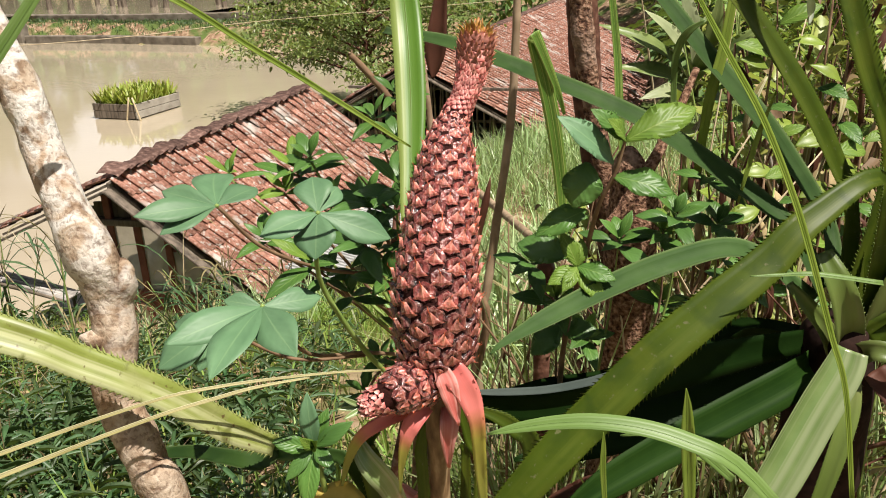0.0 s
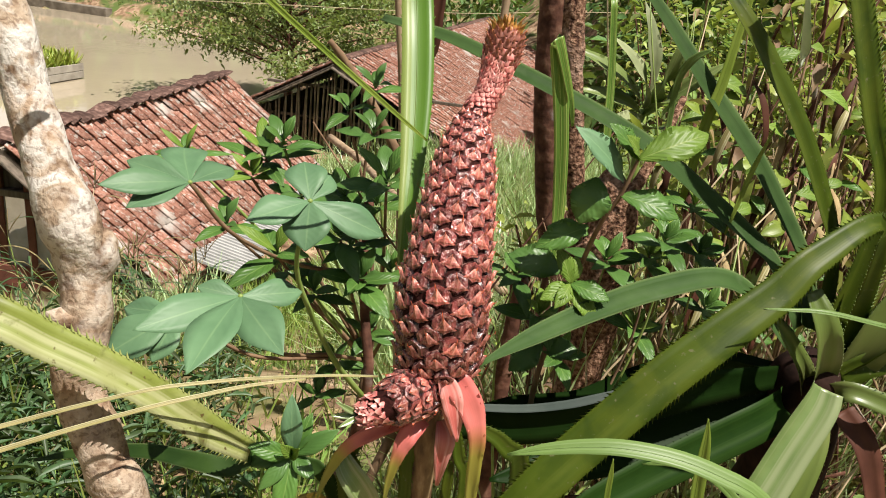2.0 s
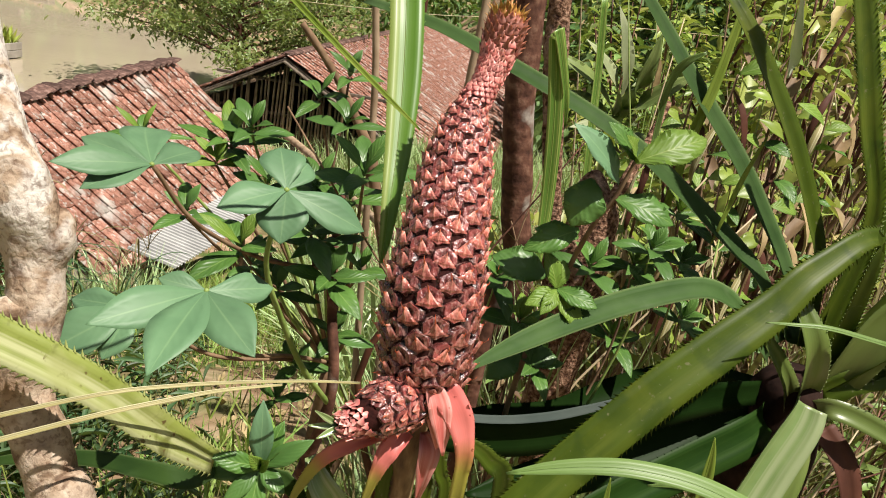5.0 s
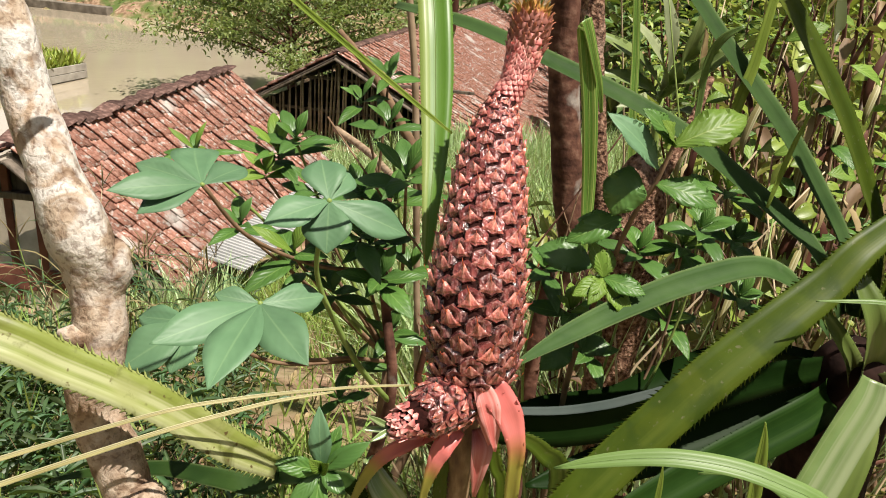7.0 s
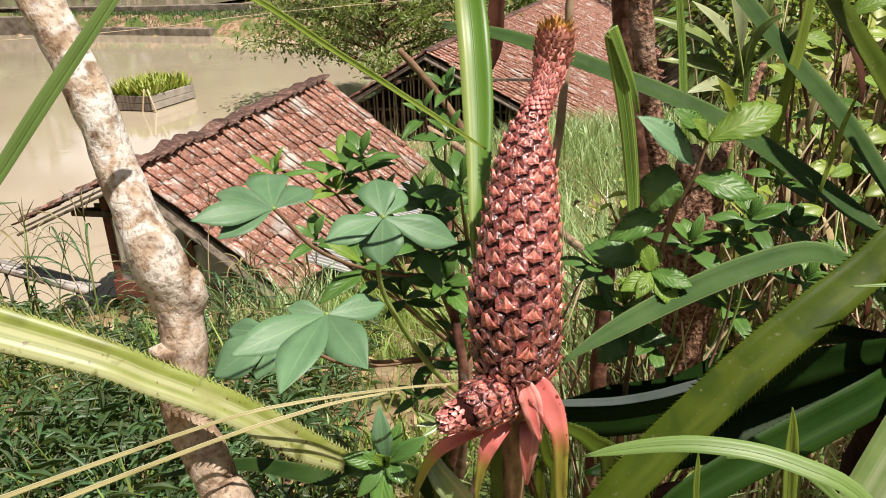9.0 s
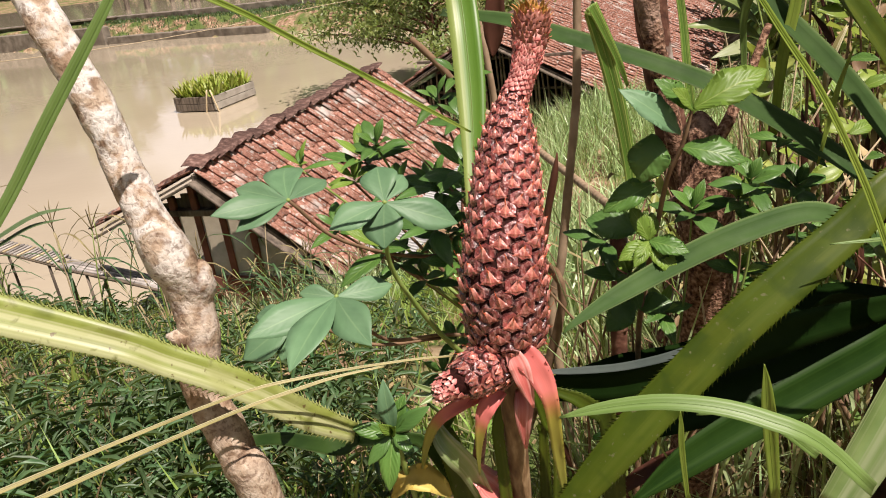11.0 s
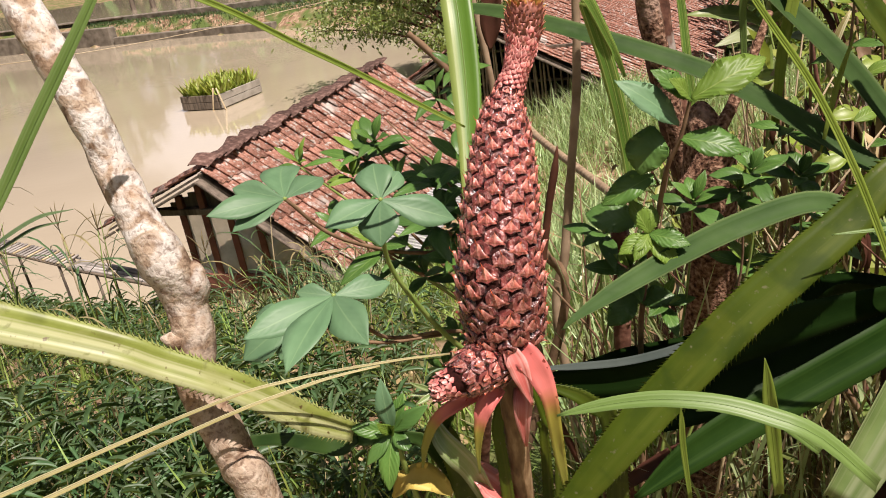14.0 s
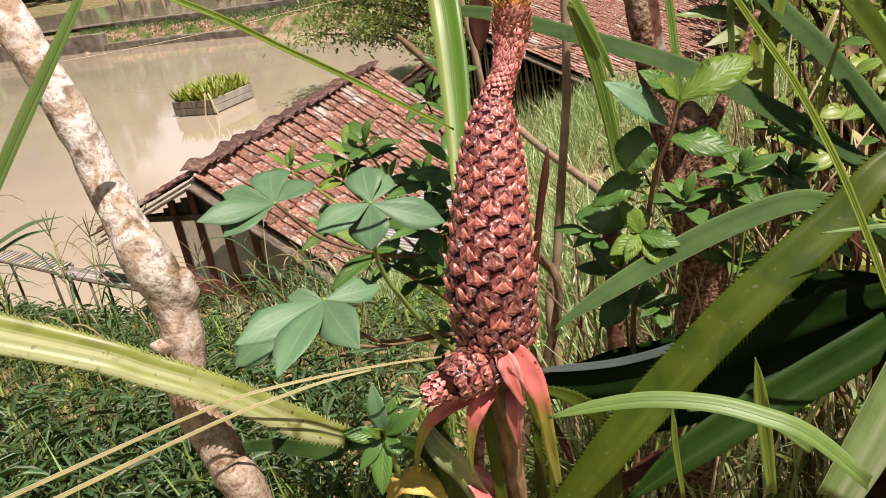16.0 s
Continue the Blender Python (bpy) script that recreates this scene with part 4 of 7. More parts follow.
def pineapple():
    plant = thing("pineapple_plant", "pineapple plant with a tall red-brown fruit and thin red crown", "pineapple", (-0.02, 0.62, 0.02))
    bm = bmesh.new()
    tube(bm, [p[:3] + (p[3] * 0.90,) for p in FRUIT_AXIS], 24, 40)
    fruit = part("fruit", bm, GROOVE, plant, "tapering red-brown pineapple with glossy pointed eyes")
    rng = random.Random(2)

    def eye(i, m, r, f, s):
        k = m @ pose(0, 0, -0.0025, rng.gauss(0, 4), rng.gauss(0, 4), rng.gauss(0, 5)) @ Matrix.Diagonal((s * rng.uniform(1.10, 1.18), s * rng.uniform(0.98, 1.05), s * rng.uniform(0.8, 1.05), 1))
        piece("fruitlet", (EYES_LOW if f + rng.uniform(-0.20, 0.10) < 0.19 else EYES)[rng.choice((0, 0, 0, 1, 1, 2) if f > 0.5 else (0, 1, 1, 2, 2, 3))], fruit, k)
    spiral(FRUIT_AXIS, 204, eye)
    bm = bmesh.new()
    tube(bm, [p[:3] + (p[3] * 0.85,) for p in NECK_AXIS], 14, 24)
    crown = part("crown", bm, CROWN, plant, "thin neck of small red scales ending in an orange tuft")

    def scale(i, m, r, f, cell):
        top = f > 0.88
        s = 0.0050 + 0.0050 * f
        piece("crown_leaf", SCALE_TOP if top else SCALE_UP if f + rng.uniform(-0.15, 0.15) > 0.62 else SCALE, crown, m @ pose(0, -0.003, -0.0005, (-6 + 22 * f if not top else 34) + rng.gauss(0, 5), 0, rng.gauss(0, 7)) @ Matrix.Scale(s * rng.uniform(0.85, 1.2), 4))
    spiral(NECK_AXIS, 300, scale)
    tip = Vector(NECK_AXIS[-1][:3])
    up = (tip - Vector(NECK_AXIS[-3][:3])).normalized()
    for i in range(22):
        a = i * 2.4
        d = (Vector((math.cos(a), math.sin(a) * 0.8, 0.0)) * (0.25 + 0.75 * i / 22) + up * 0.9).normalized()
        side = d.cross(up).normalized()
        m = Matrix((side, d, side.cross(d))).transposed().to_4x4()
        m.translation = tip - up * 0.006
        piece("crown_leaf", SCALE_TOP, crown, m @ Matrix.Scale(rng.uniform(0.009, 0.016), 4))
    bm = bmesh.new()
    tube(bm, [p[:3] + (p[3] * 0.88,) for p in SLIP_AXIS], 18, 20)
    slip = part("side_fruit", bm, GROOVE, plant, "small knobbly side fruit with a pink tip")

    def small_eye(i, m, r, f, s, tall):
        piece("fruitlet", (EYES if rng.random() < 0.4 else EYES_LOW)[rng.randrange(3)], slip, m @ pose(0, 0, -0.002, rng.gauss(0, 5), rng.gauss(0, 5), rng.gauss(0, 8)) @ Matrix.Diagonal((s * 1.10, tall * 1.36, s * 0.9, 1)))
    rows(SLIP_AXIS[:5], small_eye, ((0.018, 9), (0.010, 8), (0, 6)))
    # the crimson nose of small scales at its end
    def nose(i, m, r, f, cell):
        if f > 0.70:
            piece("crown_leaf", SCALE, slip, m @ pose(0, -0.002, -0.001, 10 + rng.gauss(0, 14), rng.gauss(0, 10), rng.gauss(0, 25)) @ Matrix.Scale(rng.uniform(0.004, 0.0085), 4))
    spiral(SLIP_AXIS, 300, nose)
    limb("stem", [(-0.0095, 0.6, 0.8337) + (0.011,), (-0.0124, 0.598, 0.8058) + (0.0115,), (-0.0154, 0.6, 0.7682) + (0.0115,), (-0.0154, 0.608, 0.7098) + (0.012,), (-0.02, 0.64, 0.45, 0.015), (-0.01, 0.64, 0.02, 0.02)], STEM, plant, "brown woody fruit stem", sides=12, n=28)
    # red bracts under the fruit, turning green at their tips
    blade("bract", [(-0.0034, 0.578, 0.8552, 0.0162), (0.0062, 0.572, 0.8459, 0.0256), (0.0177, 0.566, 0.8277, 0.0229), (0.0248, 0.56, 0.8008, 0.0154), (0.0267, 0.566, 0.7639, 0.0133), (0.0293, 0.575, 0.7129, 0.0103), (0.0331, 0.58, 0.6621, 0.0021)], BRACT, plant, "pink-red bract with a green tip", curl=0.25, teeth=0.006, tooth=0.0009, wave=0.14)
    blade("bract", [(-0.0101, 0.572, 0.8577, 0.0122), (-0.003, 0.566, 0.843, 0.0198), (0.0023, 0.563, 0.8228, 0.0152), (0.0075, 0.562, 0.7963, 0.0019)], BRACT_RED, plant, curl=0.3, n=16, wave=0.12)
    blade("bract", [(-0.0125, 0.588, 0.8411, 0.0097), (-0.0056, 0.575, 0.8327, 0.0144), (0.0006, 0.572, 0.8121, 0.0097), (0.0048, 0.575, 0.7926, 0.002)], BRACT_RED, plant, curl=0.4, n=14)
    blade("bract", [(-0.0062, 0.588, 0.8009, 0.007), (-0.0019, 0.576, 0.7918, 0.0187), (-0.0037, 0.572, 0.7711, 0.0138), (-0.004, 0.578, 0.7358, 0.003)], BRACT_RED, plant, curl=0.5, n=14)
    blade("bract", [(-0.0213, 0.578, 0.8077, 0.0107), (-0.0369, 0.566, 0.7988, 0.0182), (-0.045, 0.562, 0.7786, 0.0116), (-0.0511, 0.566, 0.7457, 0.0059), (-0.0539, 0.57, 0.7113, 0.0015)], BRACT, plant, curl=0.35, teeth=0.006, tooth=0.0009, wave=0.12)
    blade("bract", [(-0.0367, 0.59, 0.7963, 0.008), (-0.0657, 0.58, 0.792, 0.0137), (-0.0905, 0.578, 0.7751, 0.0118), (-0.1062, 0.582, 0.7436, 0.008), (-0.1161, 0.59, 0.7069, 0.0021)], BRACT, plant, curl=0.3, teeth=0.006, tooth=0.0009, wave=0.12)
    # its own strap leaves, low down
    for pts in ([(-0.0162, 0.6, 0.7925, 0.0081), (-0.0317, 0.6, 0.7495, 0.0124), (-0.0316, 0.6, 0.6848, 0.0128), (-0.03, 0.62, 0.35, 0.02)],
                [(0.006, 0.604, 0.802, 0.0071), (0.0183, 0.606, 0.7515, 0.0126), (0.0276, 0.61, 0.6825, 0.012), (0.0, 0.62, 0.35, 0.02)],
                [(0.0111, 0.62, 0.7343, 0.0075), (0.0129, 0.625, 0.6834, 0.0111), (0.0, 0.63, 0.35, 0.02)],
                [(0.0221, 0.606, 0.7887, 0.0062), (0.0629, 0.61, 0.7614, 0.0179), (0.0861, 0.62, 0.7012, 0.0221), (0.08, 0.64, 0.4, 0.03)],
                [(-0.0749, 0.6, 0.7678, 0.0051), (-0.0943, 0.6, 0.743, 0.0206), (-0.082, 0.61, 0.6963, 0.0267), (-0.05, 0.64, 0.35, 0.03)]):
        blade("leaf", pts, PINE_LEAF, plant, curl=0.4, teeth=0.006, tooth=0.0018)
    blade("leaf", [(-0.099, 0.600, 0.762, 0.010), (-0.089, 0.588, 0.745, 0.022), (-0.077, 0.586, 0.727, 0.026), (-0.066, 0.595, 0.700, 0.024), (-0.055, 0.61, 0.65, 0.02)], PINE_PALE, plant, "curled pale green leaf", curl=0.6, n=16)
    for a, b in (((-0.0834, 0.552, 0.8273), (-0.1022, 0.545, 0.843, 0.0054)), ((-0.0834, 0.552, 0.8262), (-0.1062, 0.548, 0.8276, 0.0055)), ((-0.0825, 0.55, 0.8265), (-0.0992, 0.54, 0.8215, 0.0054))):
        blade("bud_leaf", [a + (0.004,), tuple((u + v) / 2 for u, v in zip(a, b[:3])) + (b[3],), b[:3] + (0.001,)], PINE_PALE, slip, n=8, curl=0.5)
    # the broken leaf that leans out over the slope and folds back under itself
    blade("leaf", [(-0.1774, 0.578, 0.7664, 0.0194), (-0.2082, 0.548, 0.8089, 0.028), (-0.2482, 0.53, 0.8537, 0.028), (-0.2825, 0.518, 0.8836, 0.0284), (-0.3166, 0.51, 0.9065, 0.0290), (-0.3479, 0.502, 0.9295, 0.0300), (-0.4323, 0.49, 0.970, 0.0350), (-0.4982, 0.48, 0.9993, 0.0361), (-0.5695, 0.475, 1.02, 0.0284)], PINE_YELLOW, plant, "yellow-green striped leaf, creased near its end", n=44, curl=0.22, teeth=0.0058, tooth=0.0033, face=(0.1, -0.8, 0.7))
    blade("leaf", [(-0.1776, 0.587, 0.7553, 0.0208), (-0.1991, 0.592, 0.738, 0.0201), (-0.2359, 0.605, 0.735, 0.0183), (-0.2901, 0.64, 0.7178, 0.016), (-0.3545, 0.66, 0.6989, 0.012), (-0.412, 0.68, 0.673, 0.0034)], PINE_BLUE, plant, "grey-green folded-back leaf", n=26, curl=0.2, face=(0, -0.5, 0.9))
    blade("leaf", [(-0.1795, 0.588, 0.7671, 0.0148), (-0.1552, 0.6, 0.7366, 0.0153), (-0.1036, 0.62, 0.7013, 0.0161), (-0.03, 0.64, 0.45, 0.03)], PINE_BLUE, plant, n=14)


pineapple()


# ---- the large rosette beside it ----
PALE_LINE = [(0.452, 0.722, 0.782, 0.044), (0.440, 0.712, 0.760, 0.050), (0.4090, 0.695, 0.7150, 0.053), (0.3660, 0.67, 0.6480, 0.054), (0.3250, 0.65, 0.5820, 0.046)]


def rosette():
    plant = thing("pineapple_plant", "large pineapple plant with long toothed leaves and dark heart", "pineapple plant", (0.46, 0.78, 0.05))
    limb("heart", [(0.48, 0.80, 0.05, 0.05), (0.48, 0.79, 0.45, 0.055), (0.475, 0.775, 0.70, 0.05), (0.472, 0.765, 0.775, 0.038), (0.47, 0.76, 0.80, 0.015)], HEART, plant, "stump with dry leaf bases, shade put into its dark colour", sides=14, lumps=0.25)
    T = dict(teeth=0.0056, tooth=0.0034)
    S = dict(teeth=0.009, tooth=0.0016)
    # the broad leaf that sweeps down across the front
    blade("leaf", [(0.50, 0.76, 0.80, 0.0252), (0.4549, 0.7, 0.9852, 0.0188), (0.3664, 0.66, 0.9637, 0.0295), (0.3194, 0.642, 0.9249, 0.0371), (0.2687, 0.626, 0.8895, 0.0411), (0.2177, 0.612, 0.8515, 0.0426), (0.174, 0.6, 0.8134, 0.0424), (0.1263, 0.588, 0.7687, 0.0416), (0.091, 0.578, 0.7332, 0.0398), (0.0338, 0.57, 0.6649, 0.0264), (-0.0145, 0.57, 0.6036, 0.0027)], PINE_LEAF, plant, "broad olive-green leaf with hooked teeth", n=60, curl=0.16, face=(-0.15, -0.9, 0.6), **T)
    blade("leaf", PALE_LINE, PINE_PALE, plant, "pale shining leaf base", n=26, across=8, curl=0.8, face=(0.25, -0.8, 0.6))
    blade("leaf", [(0.012, 0.694, 0.7515, 0.003), (0.052, 0.70, 0.7465, 0.0085), (0.103, 0.70, 0.7475, 0.0095), (0.147, 0.70, 0.7545, 0.010), (0.177, 0.70, 0.763, 0.010), (0.207, 0.70, 0.774, 0.008), (0.25, 0.705, 0.79, 0.004)], PINE_GREY, plant, "grey waxy leaf margin turned up", n=28, curl=0.2, face=(0, -0.6, 0.8))
    blade("leaf", [(0.004, 0.697, 0.730, 0.010), (0.03, 0.704, 0.724, 0.032), (0.07, 0.706, 0.721, 0.040), (0.11, 0.706, 0.722, 0.042), (0.16, 0.707, 0.731, 0.044), (0.22, 0.712, 0.748, 0.046), (0.31, 0.73, 0.765, 0.046), (0.43, 0.77, 0.765, 0.03)], PINE_SHADED, plant, "channelled leaf face with shade put into its colour", n=30, curl=0.15, face=(0, -1, 0.15), **S)
    blade("leaf", [(0.45, 0.77, 0.74, 0.03), (0.3956, 0.715, 0.7432, 0.0441), (0.3197, 0.69, 0.7176, 0.0455), (0.2385, 0.665, 0.6891, 0.0431), (0.1644, 0.64, 0.6595, 0.035), (0.1047, 0.62, 0.6233, 0.0057)], PINE_MID, plant, "", n=30, curl=0.3, face=(0.2, -0.9, 0.5), **S)
    blade("leaf", [(0.44, 0.80, 0.75, 0.03), (0.3977, 0.86, 0.7212, 0.0442), (0.3141, 0.86, 0.6772, 0.0623), (0.229, 0.84, 0.6443, 0.0643), (0.1287, 0.8, 0.6595, 0.058), (0.0681, 0.77, 0.6872, 0.0263), (0.0352, 0.76, 0.705, 0.0032)], PINE_SHADED, plant, "leaf with a grey upper face, shade put into its colour", n=30, curl=0.95, face=(0.0, -0.02, 1.0), **S)
    blade("leaf", [(0.44, 0.79, 0.75, 0.03), (0.3931, 0.78, 0.7282, 0.0475), (0.3095, 0.75, 0.6919, 0.0529), (0.2234, 0.73, 0.6743, 0.0543), (0.1307, 0.7, 0.6674, 0.0372), (0.0702, 0.68, 0.6667, 0.0048)], PINE_SHADED, plant, "", n=26, curl=0.3, face=(0.0, -0.7, 0.7), **S)
    blade("leaf", [(0.45, 0.80, 0.80, 0.03), (0.4034, 0.8, 0.8448, 0.0199), (0.3694, 0.79, 0.8712, 0.0245), (0.325, 0.785, 0.8831, 0.0267), (0.2489, 0.77, 0.8693, 0.0287), (0.1793, 0.753, 0.8479, 0.0269), (0.1095, 0.725, 0.8266, 0.0214), (0.0584, 0.7, 0.8093, 0.0081), (0.044, 0.695, 0.7988, 0.0017)], PINE_WAXY, plant, "arched leaf with a pale edge", n=36, curl=0.3, face=(0, -0.7, 0.75), **S)
    blade("leaf", [(0.46, 0.80, 0.82, 0.03), (0.4276, 0.83, 0.8851, 0.0229), (0.3999, 0.85, 0.9112, 0.0299), (0.3516, 0.87, 0.9469, 0.0326), (0.2987, 0.88, 0.9837, 0.0323), (0.2478, 0.89, 1.016, 0.0307), (0.1842, 0.9, 1.046, 0.0291), (0.1181, 0.92, 1.072, 0.0278), (0.0464, 0.95, 1.098, 0.0255), (-0.0064, 0.98, 1.113, 0.0232), (-0.0802, 1.02, 1.124, 0.014)], PINE_WAXY, plant, "long blue-green leaf", n=44, curl=0.3, face=(0.1, -0.6, 0.8), **S)
    blade("leaf", [(0.47, 0.80, 0.82, 0.03), (0.4825, 0.86, 0.8825, 0.0252), (0.438, 0.9, 0.9618, 0.0309), (0.3961, 0.92, 1.019, 0.0321), (0.3361, 0.95, 1.09, 0.0292), (0.2889, 0.98, 1.153, 0.025), (0.239, 1, 1.211, 0.0138)], PINE_WAXY, plant, "", n=36, curl=0.35, face=(0.3, -0.8, 0.5), **S)
    blade("leaf", [(0.48, 0.79, 0.82, 0.03), (0.4863, 0.82, 0.9161, 0.0226), (0.4638, 0.83, 0.9723, 0.0274), (0.4211, 0.84, 1.049, 0.0293), (0.3763, 0.85, 1.113, 0.0286), (0.3345, 0.86, 1.167, 0.0257), (0.2959, 0.88, 1.215, 0.0159)], PINE_LEAF, plant, "", n=36, curl=0.4, face=(0.3, -0.9, 0.4), **S)
    blade("leaf", [(0.49, 0.78, 0.82, 0.03), (0.5029, 0.78, 0.9838, 0.0238), (0.4575, 0.78, 1.092, 0.0277), (0.4199, 0.8, 1.208, 0.0269), (0.3924, 0.82, 1.296, 0.0217)], PINE_LEAF, plant, "", n=26, curl=0.4, face=(-0.1, -0.9, 0.4), **T)
    # unseen leaves added on the far side of the whorl to shade it
    rng = random.Random(12)
    for i in range(4):
        a = radians(-32 + i * 13 + rng.uniform(-2, 2))
        d = Vector((math.cos(a), math.sin(a), 0))
        L, rise = rng.uniform(0.45, 0.7), rng.uniform(0.3, 1.2)
        q = Vector((0.49, 0.775, 0.74))
        pts = [(*(q + d * L * s + Vector((0, 0, L * rise * (1.7 * s - 1.1 * s * s)))), w) for s, w in ((0.03, 0.04), (0.3, 0.056), (0.6, 0.05), (0.85, 0.032), (1.0, 0.002))]
        blade("leaf", pts, (PINE_LEAF, PINE_BLUE, PINE_SHADED)[i % 3], plant, n=20, curl=0.4, face=(0, 0, 1), **S)
    # broad pale bases clasping the heart
    for pts, mat in (([(0.452, 0.745, 0.770, 0.030), (0.432, 0.735, 0.802, 0.022), (0.408, 0.735, 0.832, 0.018), (0.388, 0.74, 0.855, 0.010)], PINE_BASE),
                     ([(0.470, 0.750, 0.770, 0.040), (0.452, 0.728, 0.812, 0.040), (0.432, 0.715, 0.860, 0.032), (0.418, 0.735, 0.895, 0.020)], PINE_BASE),
                     ([(0.500, 0.755, 0.770, 0.044), (0.510, 0.740, 0.830, 0.052), (0.530, 0.735, 0.880, 0.054), (0.575, 0.73, 0.925, 0.046), (0.64, 0.73, 0.95, 0.03)], PINE_BASE),
                     ([(0.478, 0.740, 0.762, 0.030), (0.494, 0.720, 0.776, 0.024), (0.540, 0.705, 0.765, 0.024), (0.610, 0.69, 0.735, 0.018)], PINE_BASE),
                     ([(0.492, 0.748, 0.780, 0.034), (0.525, 0.740, 0.806, 0.030), (0.580, 0.735, 0.815, 0.026), (0.650, 0.73, 0.80, 0.014)], PINE_LEAF),
                     ([(0.505, 0.775, 0.800, 0.040), (0.512, 0.790, 0.880, 0.040), (0.520, 0.80, 0.98, 0.034), (0.525, 0.81, 1.10, 0.028), (0.515, 0.82, 1.24, 0.020)], PINE_LEAF),
                     ([(0.475, 0.735, 0.735, 0.022), (0.468, 0.715, 0.700, 0.024), (0.452, 0.70, 0.645, 0.024), (0.435, 0.69, 0.58, 0.020)], PINE_BASE),
                     ([(0.500, 0.735, 0.740, 0.03), (0.525, 0.710, 0.705, 0.032), (0.545, 0.69, 0.64, 0.026)], DEAD_LEAF)):
        blade("leaf", pts, mat, plant, n=18, curl=0.5, **S)


rosette()


# ---- the pale-barked sapling ----
def sapling():
    tree = thing("sapling", "young leaning tree with pale mottled bark and knobbly scars", "tree", (-0.235, 0.56, 0.02))
    limb("trunk", [(-0.235, 0.56, 0.0, 0.028), (-0.25, 0.55, 0.4, 0.025), (-0.275, 0.536, 0.736, 0.0215), (-0.287, 0.540, 0.762, 0.0212), (-0.300, 0.550, 0.798, 0.0208), (-0.315, 0.560, 0.834, 0.0200), (-0.311, 0.562, 0.878, 0.0190), (-0.308, 0.568, 0.909, 0.0195), (-0.310, 0.573, 0.939, 0.0212), (-0.314, 0.570, 0.974, 0.0215), (-0.323, 0.571, 1.001, 0.0200), (-0.333, 0.578, 1.025, 0.0190), (-0.347, 0.590, 1.070, 0.0182), (-0.360, 0.597, 1.115, 0.0178), (-0.374, 0.605, 1.154, 0.0175), (-0.390, 0.615, 1.189, 0.0172), (-0.404, 0.625, 1.214, 0.0170), (-0.450, 0.655, 1.30, 0.0165), (-0.50, 0.69, 1.40, 0.015)], BARK, tree, "", sides=28, n=150, lumps=0.2)
    limb("knot", [(-0.316, 0.572, 0.905, 0.013), (-0.306, 0.573, 0.932, 0.0165), (-0.299, 0.574, 0.953, 0.0155), (-0.293, 0.575, 0.967, 0.010), (-0.291, 0.575, 0.973, 0.004)], BARK, tree, "healed branch scar", sides=16, n=14, lumps=0.3)
    limb("knot", [(-0.315, 0.556, 0.902, 0.011), (-0.326, 0.553, 0.906, 0.007), (-0.333, 0.552, 0.908, 0.002)], BARK, tree, "bud scar", sides=10, n=6, lumps=0.2)


sapling()


# ---- loose straws and grass in front ----
def straws():
    for pts in ([(-0.5829, 0.46, 0.7711, 0.0048), (-0.4914, 0.473, 0.7992, 0.0048), (-0.2787, 0.5, 0.8634, 0.0032), (-0.2023, 0.524, 0.8696, 0.0029), (-0.1168, 0.56, 0.859, 0.0023), (-0.0669, 0.585, 0.8465, 0.0019)],
                [(-0.5929, 0.455, 0.7409, 0.0054), (-0.4983, 0.468, 0.7742, 0.0053), (-0.2788, 0.496, 0.8482, 0.0036), (-0.2018, 0.52, 0.8614, 0.0034), (-0.1672, 0.535, 0.8626, 0.0026), (-0.129, 0.552, 0.8596, 0.0018)]):
        g = thing("dry_straw", "long dry yellow straw bent across the leaves", "straw", pts[0][:3], "dry straws")
        blade("straw", pts, STRAW, g, n=24, curl=0.5, thick=0.0008)


straws()


def grass_thing(label, pts, mat, **kw):
    g = thing("grass_blade", label, "grass", pts[-1][:3], "single grass blades")
    n = kw.pop("n", 22)
    blade("blade", pts, mat, g, n=n, **kw)
    f = Vector(kw.get("face", FRONT)).normalized() * 0.0003
    blade("midrib", [(p[0] + f.x, p[1] + f.y, p[2] + f.z, p[3] * 0.05) for p in pts], mat, g, n=n, across=2, curl=0.0, thick=0.0003, face=kw.get("face", FRONT))


grass_thing("broad arching pale green grass blade", [(0.0302, 0.466, 0.853, 0.0016), (0.0567, 0.462, 0.8615, 0.0088), (0.0873, 0.458, 0.868, 0.0119), (0.117, 0.453, 0.871, 0.0134), (0.154, 0.446, 0.8684, 0.0142), (0.1861, 0.438, 0.8604, 0.0149), (0.2201, 0.43, 0.8452, 0.0142), (0.2635, 0.43, 0.7967, 0.0123)], GRASS_BLADE, curl=0.2, face=(0, -0.6, 0.8))
grass_thing("narrow grass blade beneath a broad one", [(0.14, 0.47, 0.8459, 0.0012), (0.1649, 0.465, 0.8509, 0.0066), (0.1946, 0.46, 0.8428, 0.0083), (0.2306, 0.455, 0.8108, 0.0067)], GRASS_BLADE, curl=0.2)
grass_thing("upright lime green grass shoot", [(0.1998, 0.497, 0.8722, 0.0009), (0.202, 0.498, 0.8551, 0.007), (0.2044, 0.5, 0.8325, 0.0115), (0.2096, 0.505, 0.7956, 0.0128), (0.2188, 0.51, 0.7203, 0.0087)], LIME, curl=0.5)
grass_thing("thin upright lime grass shoot", [(0.1373, 0.52, 0.8138, 0.0009), (0.1378, 0.52, 0.7976, 0.0046), (0.1385, 0.52, 0.7718, 0.0056), (0.144, 0.52, 0.7116, 0.0039)], LIME, curl=0.5)
